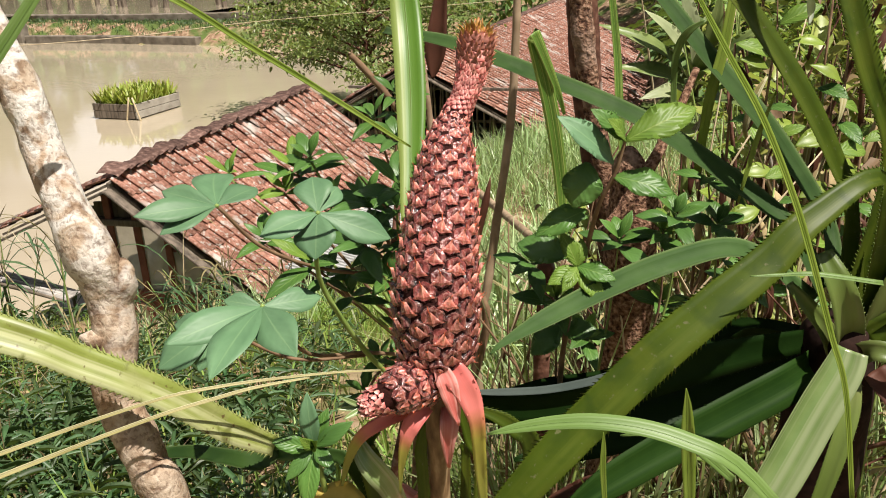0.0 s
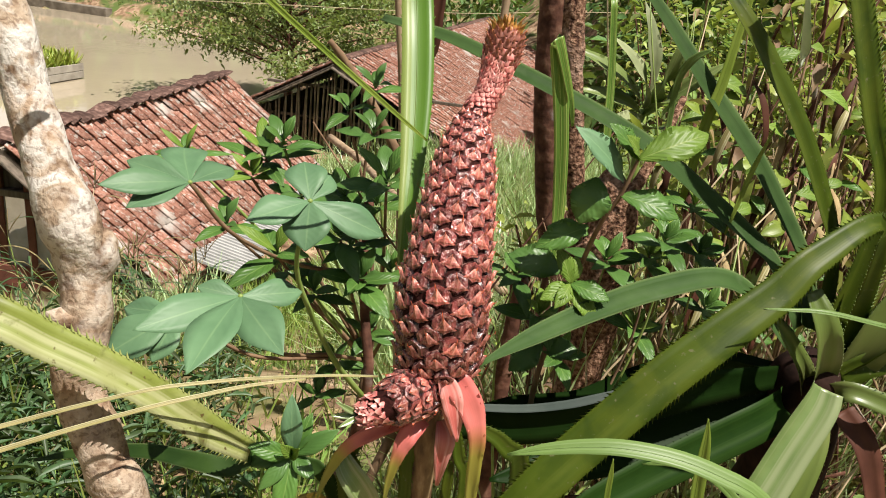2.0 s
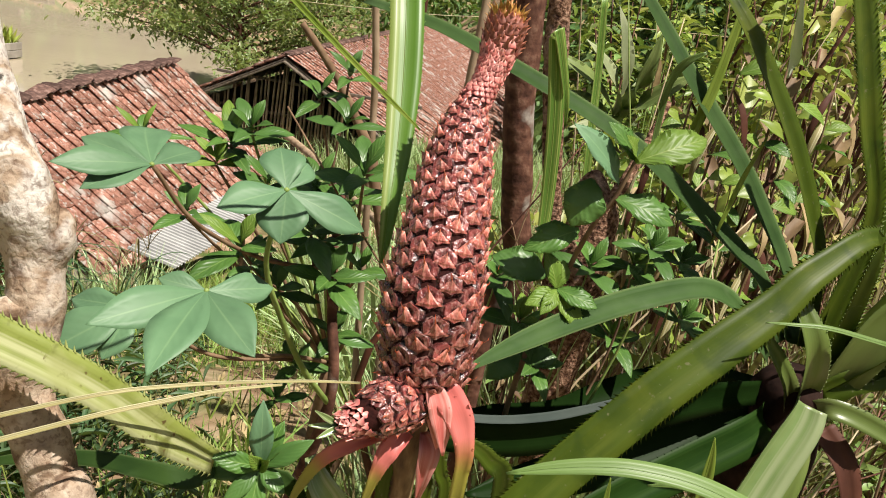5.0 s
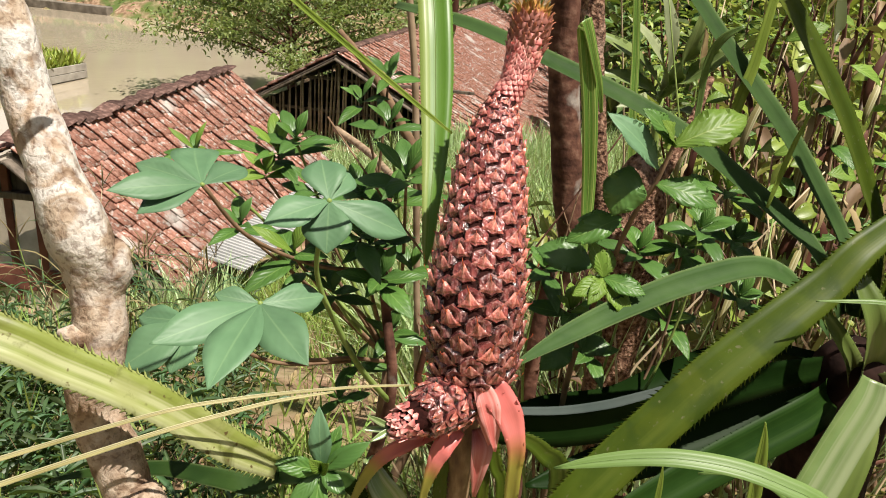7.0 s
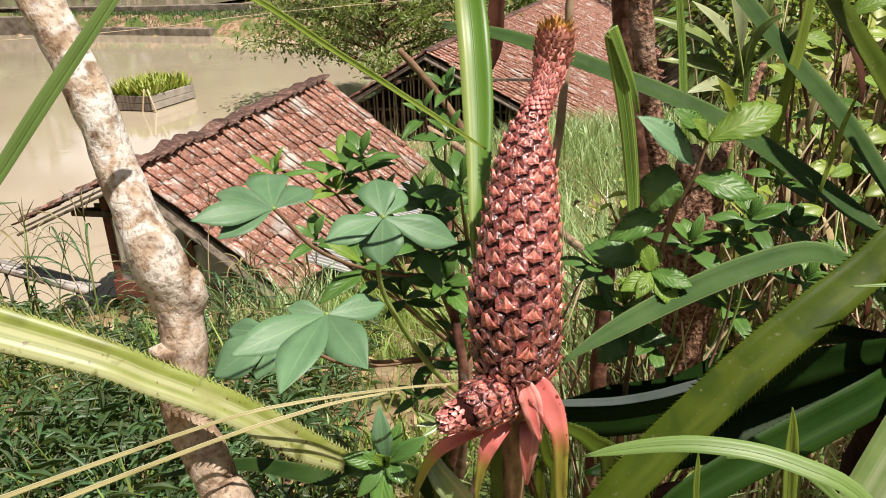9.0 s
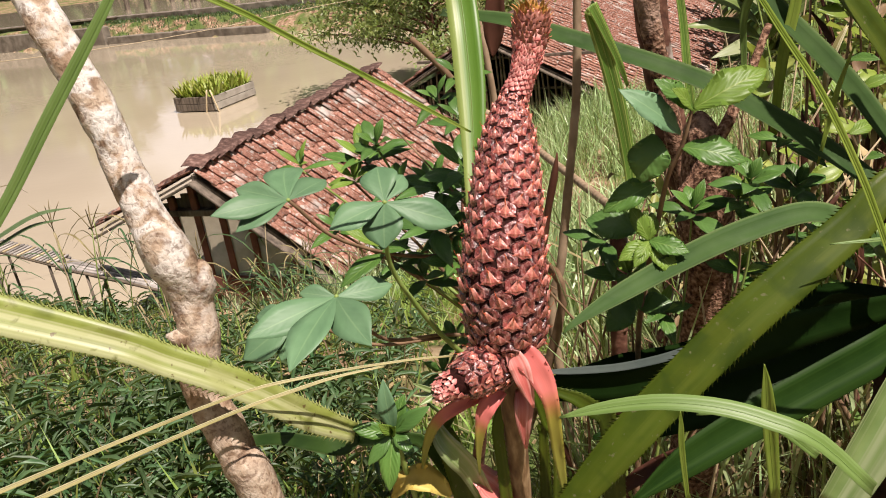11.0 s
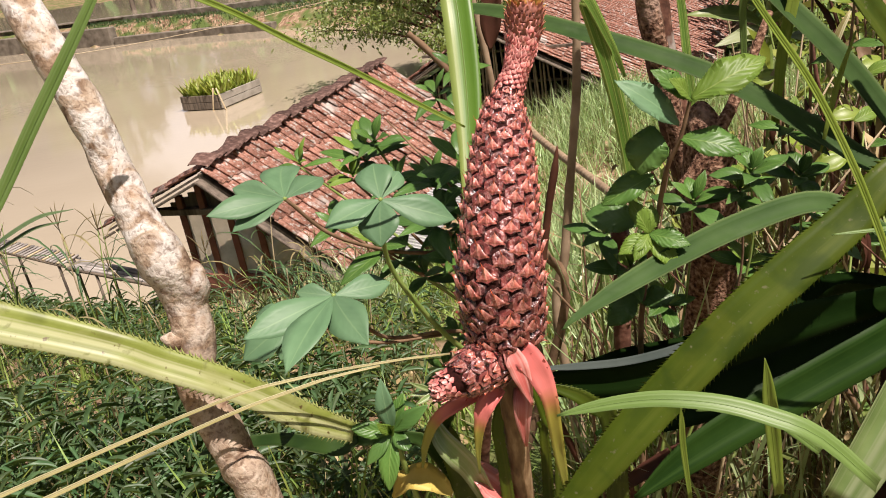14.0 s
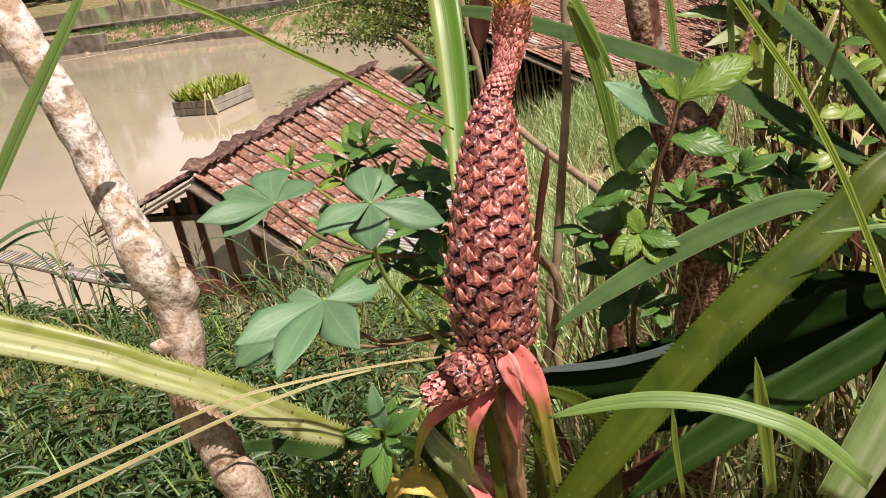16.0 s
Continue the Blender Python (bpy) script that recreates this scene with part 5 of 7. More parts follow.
grass_thing("flat grass blade lying across the toothed leaf", [(0.2851, 0.6, 0.9282, 0.001), (0.3139, 0.6, 0.9285, 0.004), (0.3462, 0.595, 0.9301, 0.0059), (0.405, 0.59, 0.9215, 0.006)], GRASS_BLADE, curl=0.2, face=(0, -0.5, 0.9))
# thin stalk that slants across from above
grass_thing("thin yellow-green stalk slanting down", [(-0.0338, 0.7, 1.038, 0.002), (-0.0558, 0.692, 1.055, 0.004), (-0.1067, 0.673, 1.096, 0.0052), (-0.1345, 0.66, 1.119, 0.0054), (-0.1676, 0.635, 1.148, 0.0055), (-0.2041, 0.61, 1.181, 0.0055), (-0.2361, 0.59, 1.205, 0.006), (-0.2797, 0.57, 1.238, 0.0053)], LIME, curl=0.6)
# tall bright leaf behind the fruit
grass_thing("tall upright glossy strap leaf", [(-0.0475, 0.735, 0.8943, 0.0028), (-0.0453, 0.745, 0.915, 0.0114), (-0.0426, 0.77, 0.955, 0.0197), (-0.0395, 0.8, 0.9949, 0.0271), (-0.0384, 0.84, 1.052, 0.0348), (-0.04, 0.875, 1.107, 0.0366), (-0.0441, 0.91, 1.163, 0.0359), (-0.0539, 0.95, 1.255, 0.0248)], BRIGHT_LEAF, n=40, curl=0.35, teeth=0.012, tooth=0.002)
g = thing("dead_leaf", "dark red-brown dead leaf hanging among the stems", "leaf", (-0.0071, 1.1, 1.204))
blade("blade", [(0.0093, 1.1, 1.263, 0.0111), (-0.0022, 1.1, 1.158, 0.0197), (-0.011, 1.1, 1.094, 0.0318), (-0.0156, 1.1, 1.062, 0.0186), (-0.0179, 1.1, 1.045, 0.0025)], DEAD_LEAF, g, n=16, curl=0.7)
# diagonal blade at the edge of the pond view
grass_thing("dark green strap leaf slanting upward", [(-0.4503, 0.5, 1.022, 0.0124), (-0.4011, 0.505, 1.073, 0.0129), (-0.3529, 0.51, 1.128, 0.0133), (-0.3128, 0.515, 1.173, 0.012), (-0.2819, 0.52, 1.209, 0.0092), (-0.2724, 0.522, 1.221, 0.005), (-0.2694, 0.523, 1.226, 0.0008)], GRASS_BLADE, n=24, curl=0.3)
# striped upright blades to the side
grass_thing("striped grass blade folded at the top", [(0.1442, 0.83, 0.861, 0.0079), (0.1409, 0.835, 0.9421, 0.0154), (0.1248, 0.82, 1.041, 0.0181), (0.1032, 0.8, 1.123, 0.0181), (0.099, 0.795, 1.135, 0.0167)], STRIPED, curl=0.2)
grass_thing("narrow striped green grass blade", [(0.1409, 0.83, 1.04, 0.0037), (0.1294, 0.815, 1.072, 0.0083), (0.1097, 0.8, 1.118, 0.0113), (0.1006, 0.795, 1.137, 0.0134)], STRIPED, curl=0.2)
grass_thing("tall narrow green grass blade", [(0.277, 1.05, 0.8185, 0.0083), (0.255, 1.05, 0.9855, 0.0118), (0.2482, 1.06, 1.076, 0.0115), (0.2339, 1.06, 1.177, 0.0096)], STRIPED, curl=0.4)
grass_thing("tall narrow green grass stem", [(0.2982, 1.06, 0.6844, 0.007), (0.2896, 1.06, 0.7603, 0.0094), (0.2802, 1.06, 0.8503, 0.0091)], STRIPED, curl=0.6)
grass_thing("yellow-green upright grass blade", [(0.3415, 0.95, 0.9294, 0.0103), (0.3449, 0.94, 1.028, 0.0141), (0.3565, 0.94, 1.091, 0.0138), (0.3646, 0.94, 1.17, 0.0107), (0.3719, 0.94, 1.221, 0.0079)], LIME, curl=0.3)
grass_thing("broad leaf with sunlight painted into its pale colour", [(0.4900, 1.0, 1.115, 0.006), (0.4860, 1, 1.135, 0.034), (0.4760, 0.99, 1.160, 0.044), (0.4650, 0.98, 1.19, 0.034), (0.455, 0.97, 1.225, 0.004)], PALE_LIT, curl=0.3, face=(0.5, -0.5, 0.8))
grass_thing("pale bending grass blade", [(0.3025, 0.95, 0.9877, 0.0058), (0.3014, 0.95, 1.031, 0.0078), (0.2975, 0.94, 1.088, 0.0096), (0.3069, 0.93, 1.117, 0.0101), (0.3254, 0.92, 1.133, 0.0033)], GRASS_BLADE, curl=0.3)
grass_thing("thin flowering green grass stalk", [(0.3669, 0.86, 0.915, 0.0027), (0.3739, 0.86, 0.958, 0.006), (0.3826, 0.86, 1.003, 0.0066), (0.3976, 0.86, 1.053, 0.0019)], LIME, curl=0.5)

grass_thing("long thin lime stalk arching in front", [(0.117, 0.3, 1.204, 0.0022), (0.137, 0.3, 1.172, 0.003), (0.156, 0.3, 1.142, 0.0034), (0.174, 0.3, 1.106, 0.0036), (0.187, 0.3, 1.075, 0.0036), (0.205, 0.3, 1.027, 0.0034), (0.219, 0.3, 0.989, 0.0032), (0.234, 0.3, 0.916, 0.003)], LIME, n=40, curl=0.6)
# bamboo-like blades over the near shore
for blade_line in ([(-1.115, 1.3, 0.735, 0.006), (-1.04, 1.3, 0.772, 0.013), (-0.96, 1.3, 0.803, 0.011), (-0.885, 1.3, 0.812, 0.001)], [(-1.115, 1.3, 0.722, 0.005), (-1.05, 1.3, 0.752, 0.011), (-0.98, 1.3, 0.780, 0.009), (-0.905, 1.3, 0.790, 0.001)], [(-1.105, 1.3, 0.70, 0.008), (-1.085, 1.3, 0.76, 0.017), (-1.060, 1.3, 0.82, 0.013), (-1.045, 1.3, 0.86, 0.001)]):
    grass_thing("narrow bamboo-like blade above the bank", blade_line, BLUE_BLADE, curl=0.3, face=(0.2, -0.5, 0.8))

# ---- leafy plants close by ----
OVAL = ((0, 0.10), (0.18, 0.55), (0.45, 1.0), (0.72, 0.78), (0.9, 0.34), (1, 0.03))
FINGER = ((0, 0.06), (0.14, 0.32), (0.34, 0.78), (0.56, 1.08), (0.74, 0.88), (0.88, 0.44), (1, 0.01))


def leaf_line(a, b, w, bow=0.12, shape=OVAL):
    """Centre line of one leaf from its stalk a to its tip b, w wide, bowed upward."""
    a, b = Vector(a), Vector(b)
    up = (FRONT - (b - a).normalized() * FRONT.dot((b - a).normalized())).normalized() * (b - a).length * bow
    out = []
    for s, k in shape:
        p = a.lerp(b, s) + up * 4 * s * (1 - s)
        out.append((p.x, p.y, p.z, w * k))
    return out


def leaf(parent, a, b, w, mat, label="", name="leaf", face=FRONT, bow=0.10, curl=0.12, shape=OVAL, wave=0.0, n=14, teeth=0.0):
    bm = bmesh.new()
    strip(bm, leaf_line(a, b, w, bow, shape), face=face, n=n, curl=curl, thick=0.0006, wave=wave, teeth=teeth, tooth=0.0017)
    return part(name, bm, mat, parent, label)


def sprig(parent, at, count, length, width, mats, seed, up=(0, -0.25, 1), spread=1.0):
    """Leaves round a shoot tip, the inner ones short and upright."""
    rng = random.Random(seed)
    up = Vector(up).normalized()
    A = up.orthogonal().normalized()
    B = up.cross(A)
    at = Vector(at)
    for i in range(count):
        a = i * 2.4 + rng.uniform(-0.3, 0.3)
        f = (i + 0.6) / count
        out = A * math.cos(a) + B * math.sin(a)
        d = (out * (0.35 + f) * spread + up * (0.75 - 0.6 * f)).normalized()
        L = length * (0.55 + 0.5 * f) * rng.uniform(0.8, 1.15)
        base = at - up * length * 0.25 * f
        m = mats[0] if i < count * 0.4 else mats[-1]
        leaf(parent, base, base + d * L - Vector((0, 0, L * 0.25 * f)), width * (0.6 + 0.4 * f) * rng.uniform(0.85, 1.15), m, face=up + FRONT * 0.3, bow=0.14, curl=0.25, n=10)


def cassava():
    root = (-0.13, 1.02, land(-0.13, 1.02))
    plant = thing("cassava_plant", "cassava plant with broad grey-green fingered leaves on thin stalks", "cassava", root)
    node_a, node_b, node_c = (-0.207, 0.704, 0.862), (-0.145, 0.755, 0.952), (-0.286, 0.841, 0.937)
    node_d = (-0.292, 0.8, 0.7913)
    join = (-0.0667, 0.93, 0.6076)
    limb("stem", [(*root, 0.012), (-0.11, 1.0, 0.35, 0.011), (*join, 0.008), (-0.0761, 0.95, 0.7293) + (0.007,), (-0.0828, 0.98, 0.7906) + (0.006,), (-0.0762, 1.05, 0.8812) + (0.005,)], RED_BARK, plant, "dark purple-brown stem", lumps=0.15, n=30)
    limb("stalk", [(*join, 0.004), (-0.1071, 0.88, 0.6871) + (0.0038,), (-0.1365, 0.83, 0.7727) + (0.0035,), (-0.1599, 0.8, 0.8567) + (0.003,), (*node_b, 0.0028)], GREEN_STEM, plant, "pale green leaf stalk", sides=8)
    limb("stalk", [(-0.0737, 0.94, 0.6657) + (0.003,), (-0.1218, 0.88, 0.704) + (0.0028,), (-0.1845, 0.8, 0.7496) + (0.0026,), (*node_a, 0.0025)], TWIG, plant, "reddish leaf stalk", sides=8)
    limb("stalk", [(-0.0825, 0.98, 0.7823) + (0.003,), (-0.1706, 0.96, 0.7961) + (0.0028,), (-0.245, 0.885, 0.862) + (0.0026,), (*node_c, 0.0024)], TWIG, plant, "reddish leaf stalk", sides=8)
    for node, tips, mat, tag in (
            (node_a, (((-0.292, 0.632, 0.855), 0.036), ((-0.233, 0.580, 0.842), 0.044), ((-0.154, 0.617, 0.845), 0.042), ((-0.148, 0.740, 0.855), 0.030), ((-0.251, 0.710, 0.868), 0.022)), CASSAVA, "hanging five-fingered leaf"),
            (node_b, (((-0.205, 0.720, 0.938), 0.036), ((-0.145, 0.715, 0.911), 0.046), ((-0.065, 0.765, 0.915), 0.036), ((-0.156, 0.800, 0.982), 0.042), ((-0.127, 0.8, 0.969), 0.028)), CASSAVA, "spread five-fingered leaf"),
            (node_c, (((-0.368, 0.785, 0.944), 0.032), ((-0.340, 0.783, 0.921), 0.034), ((-0.364, 0.872, 0.949), 0.030), ((-0.315, 0.947, 0.950), 0.050), ((-0.249, 0.899, 0.942), 0.036)), CASSAVA, "spread five-fingered leaf"),
            (node_d, (((-0.3664, 0.77, 0.7489), 0.050), ((-0.312, 0.76, 0.7489), 0.040), ((-0.3644, 0.84, 0.7764), 0.03)), CASSAVA, "shaded leaf below another")):
        v = Vector(node)
        bm = bmesh.new()
        bmesh.ops.create_icosphere(bm, subdivisions=1, radius=0.0032, matrix=Matrix.Translation(v))
        hub = part("leaf", bm, GREEN_STEM, plant, tag)
        for tip, w in tips:
            leaf(hub, node, tip, w, mat, name="leaflet", bow=0.07, curl=0.16, shape=FINGER, face=Vector((0.2 * math.sin(900 * w + tip[0] * 40), -0.7, 0.75)), n=20)
    limb("stalk", [(-0.1217, 0.88, 0.6991) + (0.0025,), (-0.2151, 0.84, 0.7202) + (0.0025,), (*node_d, 0.002)], TWIG, plant, sides=6)


cassava()


def shrub_behind():
    root = (-0.10, 1.30, land(-0.10, 1.30))
    plant = thing("shrub", "bushy shrub with glossy lance-shaped green leaves on brown twigs", "shrub", root)
    crotch = (-0.0598, 1.15, 0.5456)
    limb("stem", [(*root, 0.012), (*crotch, 0.010)], TWIG, plant, n=8)
    seats = (((-0.3679, 1.18, 0.8898), 7, 0.070, 0.018, (BUSH_YOUNG, BUSH)), ((-0.2328, 1.08, 0.921), 9, 0.092, 0.026, (BUSH_YOUNG, BUSH)), ((-0.2449, 1.04, 0.9007), 7, 0.06, 0.022, (BUSH_YOUNG, BUSH_YOUNG)),
             ((-0.1755, 1.02, 0.8859), 8, 0.075, 0.024, (BUSH, BUSH_DARK)), ((-0.2738, 1, 0.8393), 6, 0.065, 0.022, (BUSH_DARK, BUSH)), ((-0.1149, 0.98, 0.8991), 8, 0.085, 0.026, (BUSH, BUSH_DARK)),
             ((-0.0718, 0.95, 0.9004), 7, 0.080, 0.024, (BUSH_DARK, BUSH)), ((-0.1017, 0.96, 0.8343), 7, 0.075, 0.022, (BUSH_DARK, BUSH_DARK)), ((-0.1988, 0.95, 0.8229), 5, 0.085, 0.030, (BUSH_YOUNG, BUSH)),
             ((-0.0782, 1.12, 0.9577), 7, 0.075, 0.024, (BUSH, BUSH_DARK)), ((-0.0812, 1.18, 1.017), 6, 0.07, 0.022, (BUSH_DARK, BUSH)), ((-0.1205, 1.2, 0.976), 5, 0.07, 0.020, (BUSH, BUSH)),
             ((-0.1488, 0.98, 0.7551), 6, 0.07, 0.022, (BUSH_DARK, BUSH_DARK)), ((-0.0698, 0.97, 0.6977), 6, 0.065, 0.022, (BUSH, BUSH_DARK)), ((-0.0417, 1, 0.7836), 6, 0.07, 0.022, (BUSH, BUSH_DARK)),
             ((-0.1154, 1, 0.6305), 6, 0.055, 0.020, (BUSH, BUSH)), ((-0.1371, 0.95, 0.6047), 6, 0.05, 0.018, (BUSH, BUSH_DARK)), ((-0.1901, 1.02, 0.7703), 6, 0.07, 0.020, (BUSH_DARK, BUSH_DARK)),
             ((-0.205, 1.06, 0.945), 7, 0.075, 0.026, (BUSH, BUSH_DARK)), ((-0.062, 0.90, 0.945), 7, 0.080, 0.028, (BUSH, BUSH_DARK)), ((-0.115, 0.92, 0.862), 8, 0.075, 0.028, (BUSH_DARK, BUSH_DARK)), ((-0.085, 0.93, 0.80), 8, 0.075, 0.028, (BUSH_DARK, BUSH)))
    for i, (at, count, L, w, mats) in enumerate(seats):
        mid = (Vector(at) + Vector(crotch)) / 2 + Vector((0.02 * math.sin(i * 3), 0.04, -0.01))
        limb("twig", [(*crotch, 0.004), (*mid, 0.003), (*(Vector(at) - Vector((0, 0, 0.012))), 0.0018)], TWIG if i % 3 else GREEN_STEM, plant, sides=7, n=12)
        sprig(plant, at, count, L, w, mats, 40 + i)


shrub_behind()


def side_bush():
    root = (0.12, 0.86, land(0.12, 0.86))
    plant = thing("shrub", "small shrub with ribbed bright green oval leaves", "shrub", root)
    n1, n2, n3 = (0.1973, 0.757, 1.024), (0.1875, 0.762, 0.9825), (0.1528, 0.775, 0.8695)
    limb("stem", [(*root, 0.005), (0.1415, 0.84, 0.5015, 0.0042), (0.1453, 0.82, 0.7311, 0.0036), (0.1658, 0.79, 0.8852, 0.0030), (0.1746, 0.77, 0.9485, 0.0027), (*n2, 0.0024), (*n1, 0.002)], TWIG, plant, "brown stem", sides=9, n=30)
    for a, b, w, m, lab in (
            (n1, (0.2767, 0.775, 1.054), 0.040, BUSH_YOUNG, "large ribbed leaf"), (n1, (0.1569, 0.75, 1.061), 0.026, BUSH, ""), (n1, (0.1723, 0.735, 1.053), 0.022, BUSH_YOUNG, "yellow young leaf"),
            ((0.185, 0.755, 0.9994), (0.1201, 0.742, 1.056), 0.034, CASSAVA, "leaf turned to its pale side"), (n2, (0.2505, 0.745, 0.9655), 0.036, BUSH, "ribbed leaf"), ((0.158, 0.76, 1.000), (0.1425, 0.748, 0.951), 0.045, BUSH_DARK, "dark round leaf"),
            ((0.1585, 0.765, 0.9433), (0.1002, 0.76, 0.9158), 0.030, BUSH, ""), ((0.1618, 0.77, 0.9322), (0.1191, 0.79, 0.9311), 0.026, BUSH, ""), (n3, (0.1778, 0.748, 0.8354), 0.026, BUSH_YOUNG, ""), (n3, (0.1938, 0.752, 0.8609), 0.026, BUSH, ""),
            (n3, (0.1157, 0.76, 0.8536), 0.022, BUSH_YOUNG, ""), (n3, (0.1333, 0.785, 0.91), 0.022, BUSH_YOUNG, ""), (n3, (0.1592, 0.79, 0.8984), 0.018, BUSH_YOUNG, ""), (n3, (0.1314, 0.75, 0.848), 0.018, BUSH_YOUNG, ""),
            ((0.1476, 0.8, 0.8736), (0.0858, 0.82, 0.8841), 0.044, BUSH_DARK, "dark leaf"), ((0.1402, 0.82, 0.7697), (0.1019, 0.8, 0.7381), 0.034, BUSH_DARK, ""), ((0.1413, 0.82, 0.7621), (0.1864, 0.81, 0.7671), 0.030, BUSH_DARK, "")):
        leaf(plant, a, b, w, m, lab, curl=0.2, bow=0.12, wave=0.10, teeth=0.0045, n=18, face=Vector((0.05, -0.7, 0.7)))
    for i, (at, L) in enumerate((((0.2824, 0.84, 0.9117), 0.06), ((0.2752, 0.86, 0.8824), 0.055), ((0.359, 0.9, 0.8778), 0.05), ((0.1348, 0.82, 0.8108), 0.055), ((0.1085, 0.86, 0.8472), 0.06), ((0.3475, 0.92, 0.9387), 0.06), ((0.2202, 0.86, 0.8731), 0.06), ((0.1832, 0.88, 0.7262), 0.055), ((0.412, 0.95, 0.7772), 0.06), ((0.2993, 0.92, 0.7542), 0.055))):
        sprig(plant, at, 8, L, 0.024, (BUSH_YOUNG, BUSH) if i % 2 else (BUSH, BUSH_DARK), 90 + i)
        limb("twig", [(0.14 + 0.25 * (at[0] - 0.14), 0.86 + 0.3 * (at[1] - 0.86), 0.42, 0.0026), (at[0] + 0.012 * math.sin(3 * i), at[1] + 0.02, at[2] - 0.16, 0.0018), (*at, 0.001)], TWIG if i % 2 else GREEN_STEM, plant, sides=6, n=12)


side_bush()


def low_plant():
    root = (-0.13, 0.66, land(-0.13, 0.66))
    plant = thing("broadleaf_weed", "low weed with smooth oval green leaves", "weed", root)
    n = (-0.140, 0.588, 0.758)
    limb("stem", [(*root, 0.004), (-0.13, 0.64, 0.5, 0.004), (*n, 0.003)], GREEN_STEM, plant, sides=7, n=10)
    for b, w, m in (((-0.143, 0.595, 0.818), 0.020, CASSAVA), ((-0.124, 0.600, 0.796), 0.017, BUSH), ((-0.098, 0.588, 0.787), 0.018, BUSH_DARK), ((-0.181, 0.578, 0.773), 0.018, BUSH), ((-0.187, 0.590, 0.747), 0.017, BUSH_DARK),
                    ((-0.148, 0.560, 0.704), 0.022, BUSH), ((-0.118, 0.570, 0.745), 0.016, BUSH_DARK), ((-0.168, 0.568, 0.732), 0.015, BUSH_DARK), ((-0.150, 0.572, 0.780), 0.012, BUSH_YOUNG), ((-0.133, 0.572, 0.776), 0.012, BUSH_YOUNG)):
        leaf(plant, n, b, w, m, bow=0.10, curl=0.25, face=Vector((0, -0.75, 0.65)))


low_plant()

# ---- trunks, pole and bamboo behind the fruit ----
t1 = thing("tree", "dark red-brown tree trunk with rough bark", "tree", (0.24, 1.7, land(0.24, 1.7)))
limb("trunk", [(0.25, 1.7, -0.15, 0.045), (0.3922, 1.7, 0.4298) + (0.036,), (0.3583, 1.7, 0.6902) + (0.0345,), (0.3185, 1.7, 0.9367) + (0.035,), (0.3001, 1.7, 1.137) + (0.0345,), (0.2743, 1.7, 1.432) + (0.033,)], RED_BARK, t1, sides=18, n=50, lumps=0.14)
limb("branch", [(0.2914, 1.17, 0.7134) + (0.015,), (0.2605, 1.17, 0.8595) + (0.0155,), (0.2410, 1.18, 0.9742) + (0.0165,), (0.2190, 1.18, 1.092) + (0.0175,), (0.2120, 1.2, 1.232) + (0.017,)], STUMP_BARK, t1, "rough orange-brown side trunk", sides=16, n=60, lumps=0.2)
t2 = thing("sapling", "thin orange-brown sapling trunk", "tree", (0.13, 0.98, land(0.13, 0.98)))
limb("trunk", [(0.13, 0.98, 0.0, 0.016), (0.1365, 0.98, 0.5679) + (0.0125,), (0.1387, 0.98, 0.6479) + (0.0122,), (0.1418, 0.98, 0.7466) + (0.0118,), (0.1422, 0.98, 0.7869) + (0.0125,), (0.1421, 0.98, 0.7993) + (0.004,)], RED_BARK, t2, sides=14, n=30, lumps=0.15)
t3 = thing("tree_stump", "stout mossy stump behind the shrub", "tree", (0.25, 1.06, land(0.25, 1.06)))
limb("trunk", [(0.25, 1.06, 0.0, 0.05), (0.27, 1.05, 0.45, 0.036), (0.279, 1.03, 0.70, 0.036), (0.276, 1.02, 0.80, 0.037), (0.272, 1.02, 0.87, 0.036), (0.266, 1.02, 0.92, 0.030), (0.262, 1.02, 0.945, 0.016), (0.26, 1.02, 0.952, 0.004)], STUMP_BARK, t3, sides=18, n=40, lumps=0.28)
limb("branch", [(0.196, 0.985, 0.828, 0.007), (0.222, 0.98, 0.835, 0.009), (0.250, 0.985, 0.868, 0.010), (0.290, 1.0, 0.925, 0.009), (0.328, 1.03, 0.985, 0.007), (0.37, 1.08, 1.05, 0.005)], STUMP_BARK, t3, sides=9, n=20, lumps=0.15)
old = thing("cassava_stick", "thick bare brown cassava stick with a knobbly foot", "cassava", (-0.12, 1.28, land(-0.12, 1.28)))
limb("stem", [(-0.12, 1.28, land(-0.12, 1.28) - 0.02, 0.012), (0.0579, 1.25, 0.5176) + (0.009,), (0.0281, 1.25, 0.6489) + (0.009,), (-0.0017, 1.25, 0.7715) + (0.009,), (-0.0278, 1.25, 0.8673) + (0.012,), (-0.0396, 1.25, 0.8991) + (0.009,), (-0.0878, 1.25, 0.979) + (0.0062,), (-0.129, 1.25, 1.034) + (0.0058,), (-0.1584, 1.25, 1.067) + (0.005,)], TWIG, old, sides=12, n=36, lumps=0.25)
stub = thing("burnt_stick", "short charred broken stick standing in the grass", "stick", (0.14, 1.1, land(0.14, 1.1)))
limb("shaft", [(0.14, 1.1, land(0.14, 1.1) - 0.02, 0.008), (-0.0104, 1.1, 0.5048) + (0.006,), (0.0194, 1.1, 0.6573) + (0.006,), (0.0363, 1.1, 0.743) + (0.006,), (0.0464, 1.1, 0.7959) + (0.006,), (0.0575, 1.1, 0.8421) + (0.0065,), (0.0633, 1.1, 0.8692) + (0.004,), (0.0666, 1.1, 0.8888) + (0.001,)], DEAD_LEAF, stub, sides=9, n=18, lumps=0.05)
pole = thing("wooden_pole", "thin upright weathered stick with knots", "pole", (0.135, 1.33, land(0.135, 1.33)))
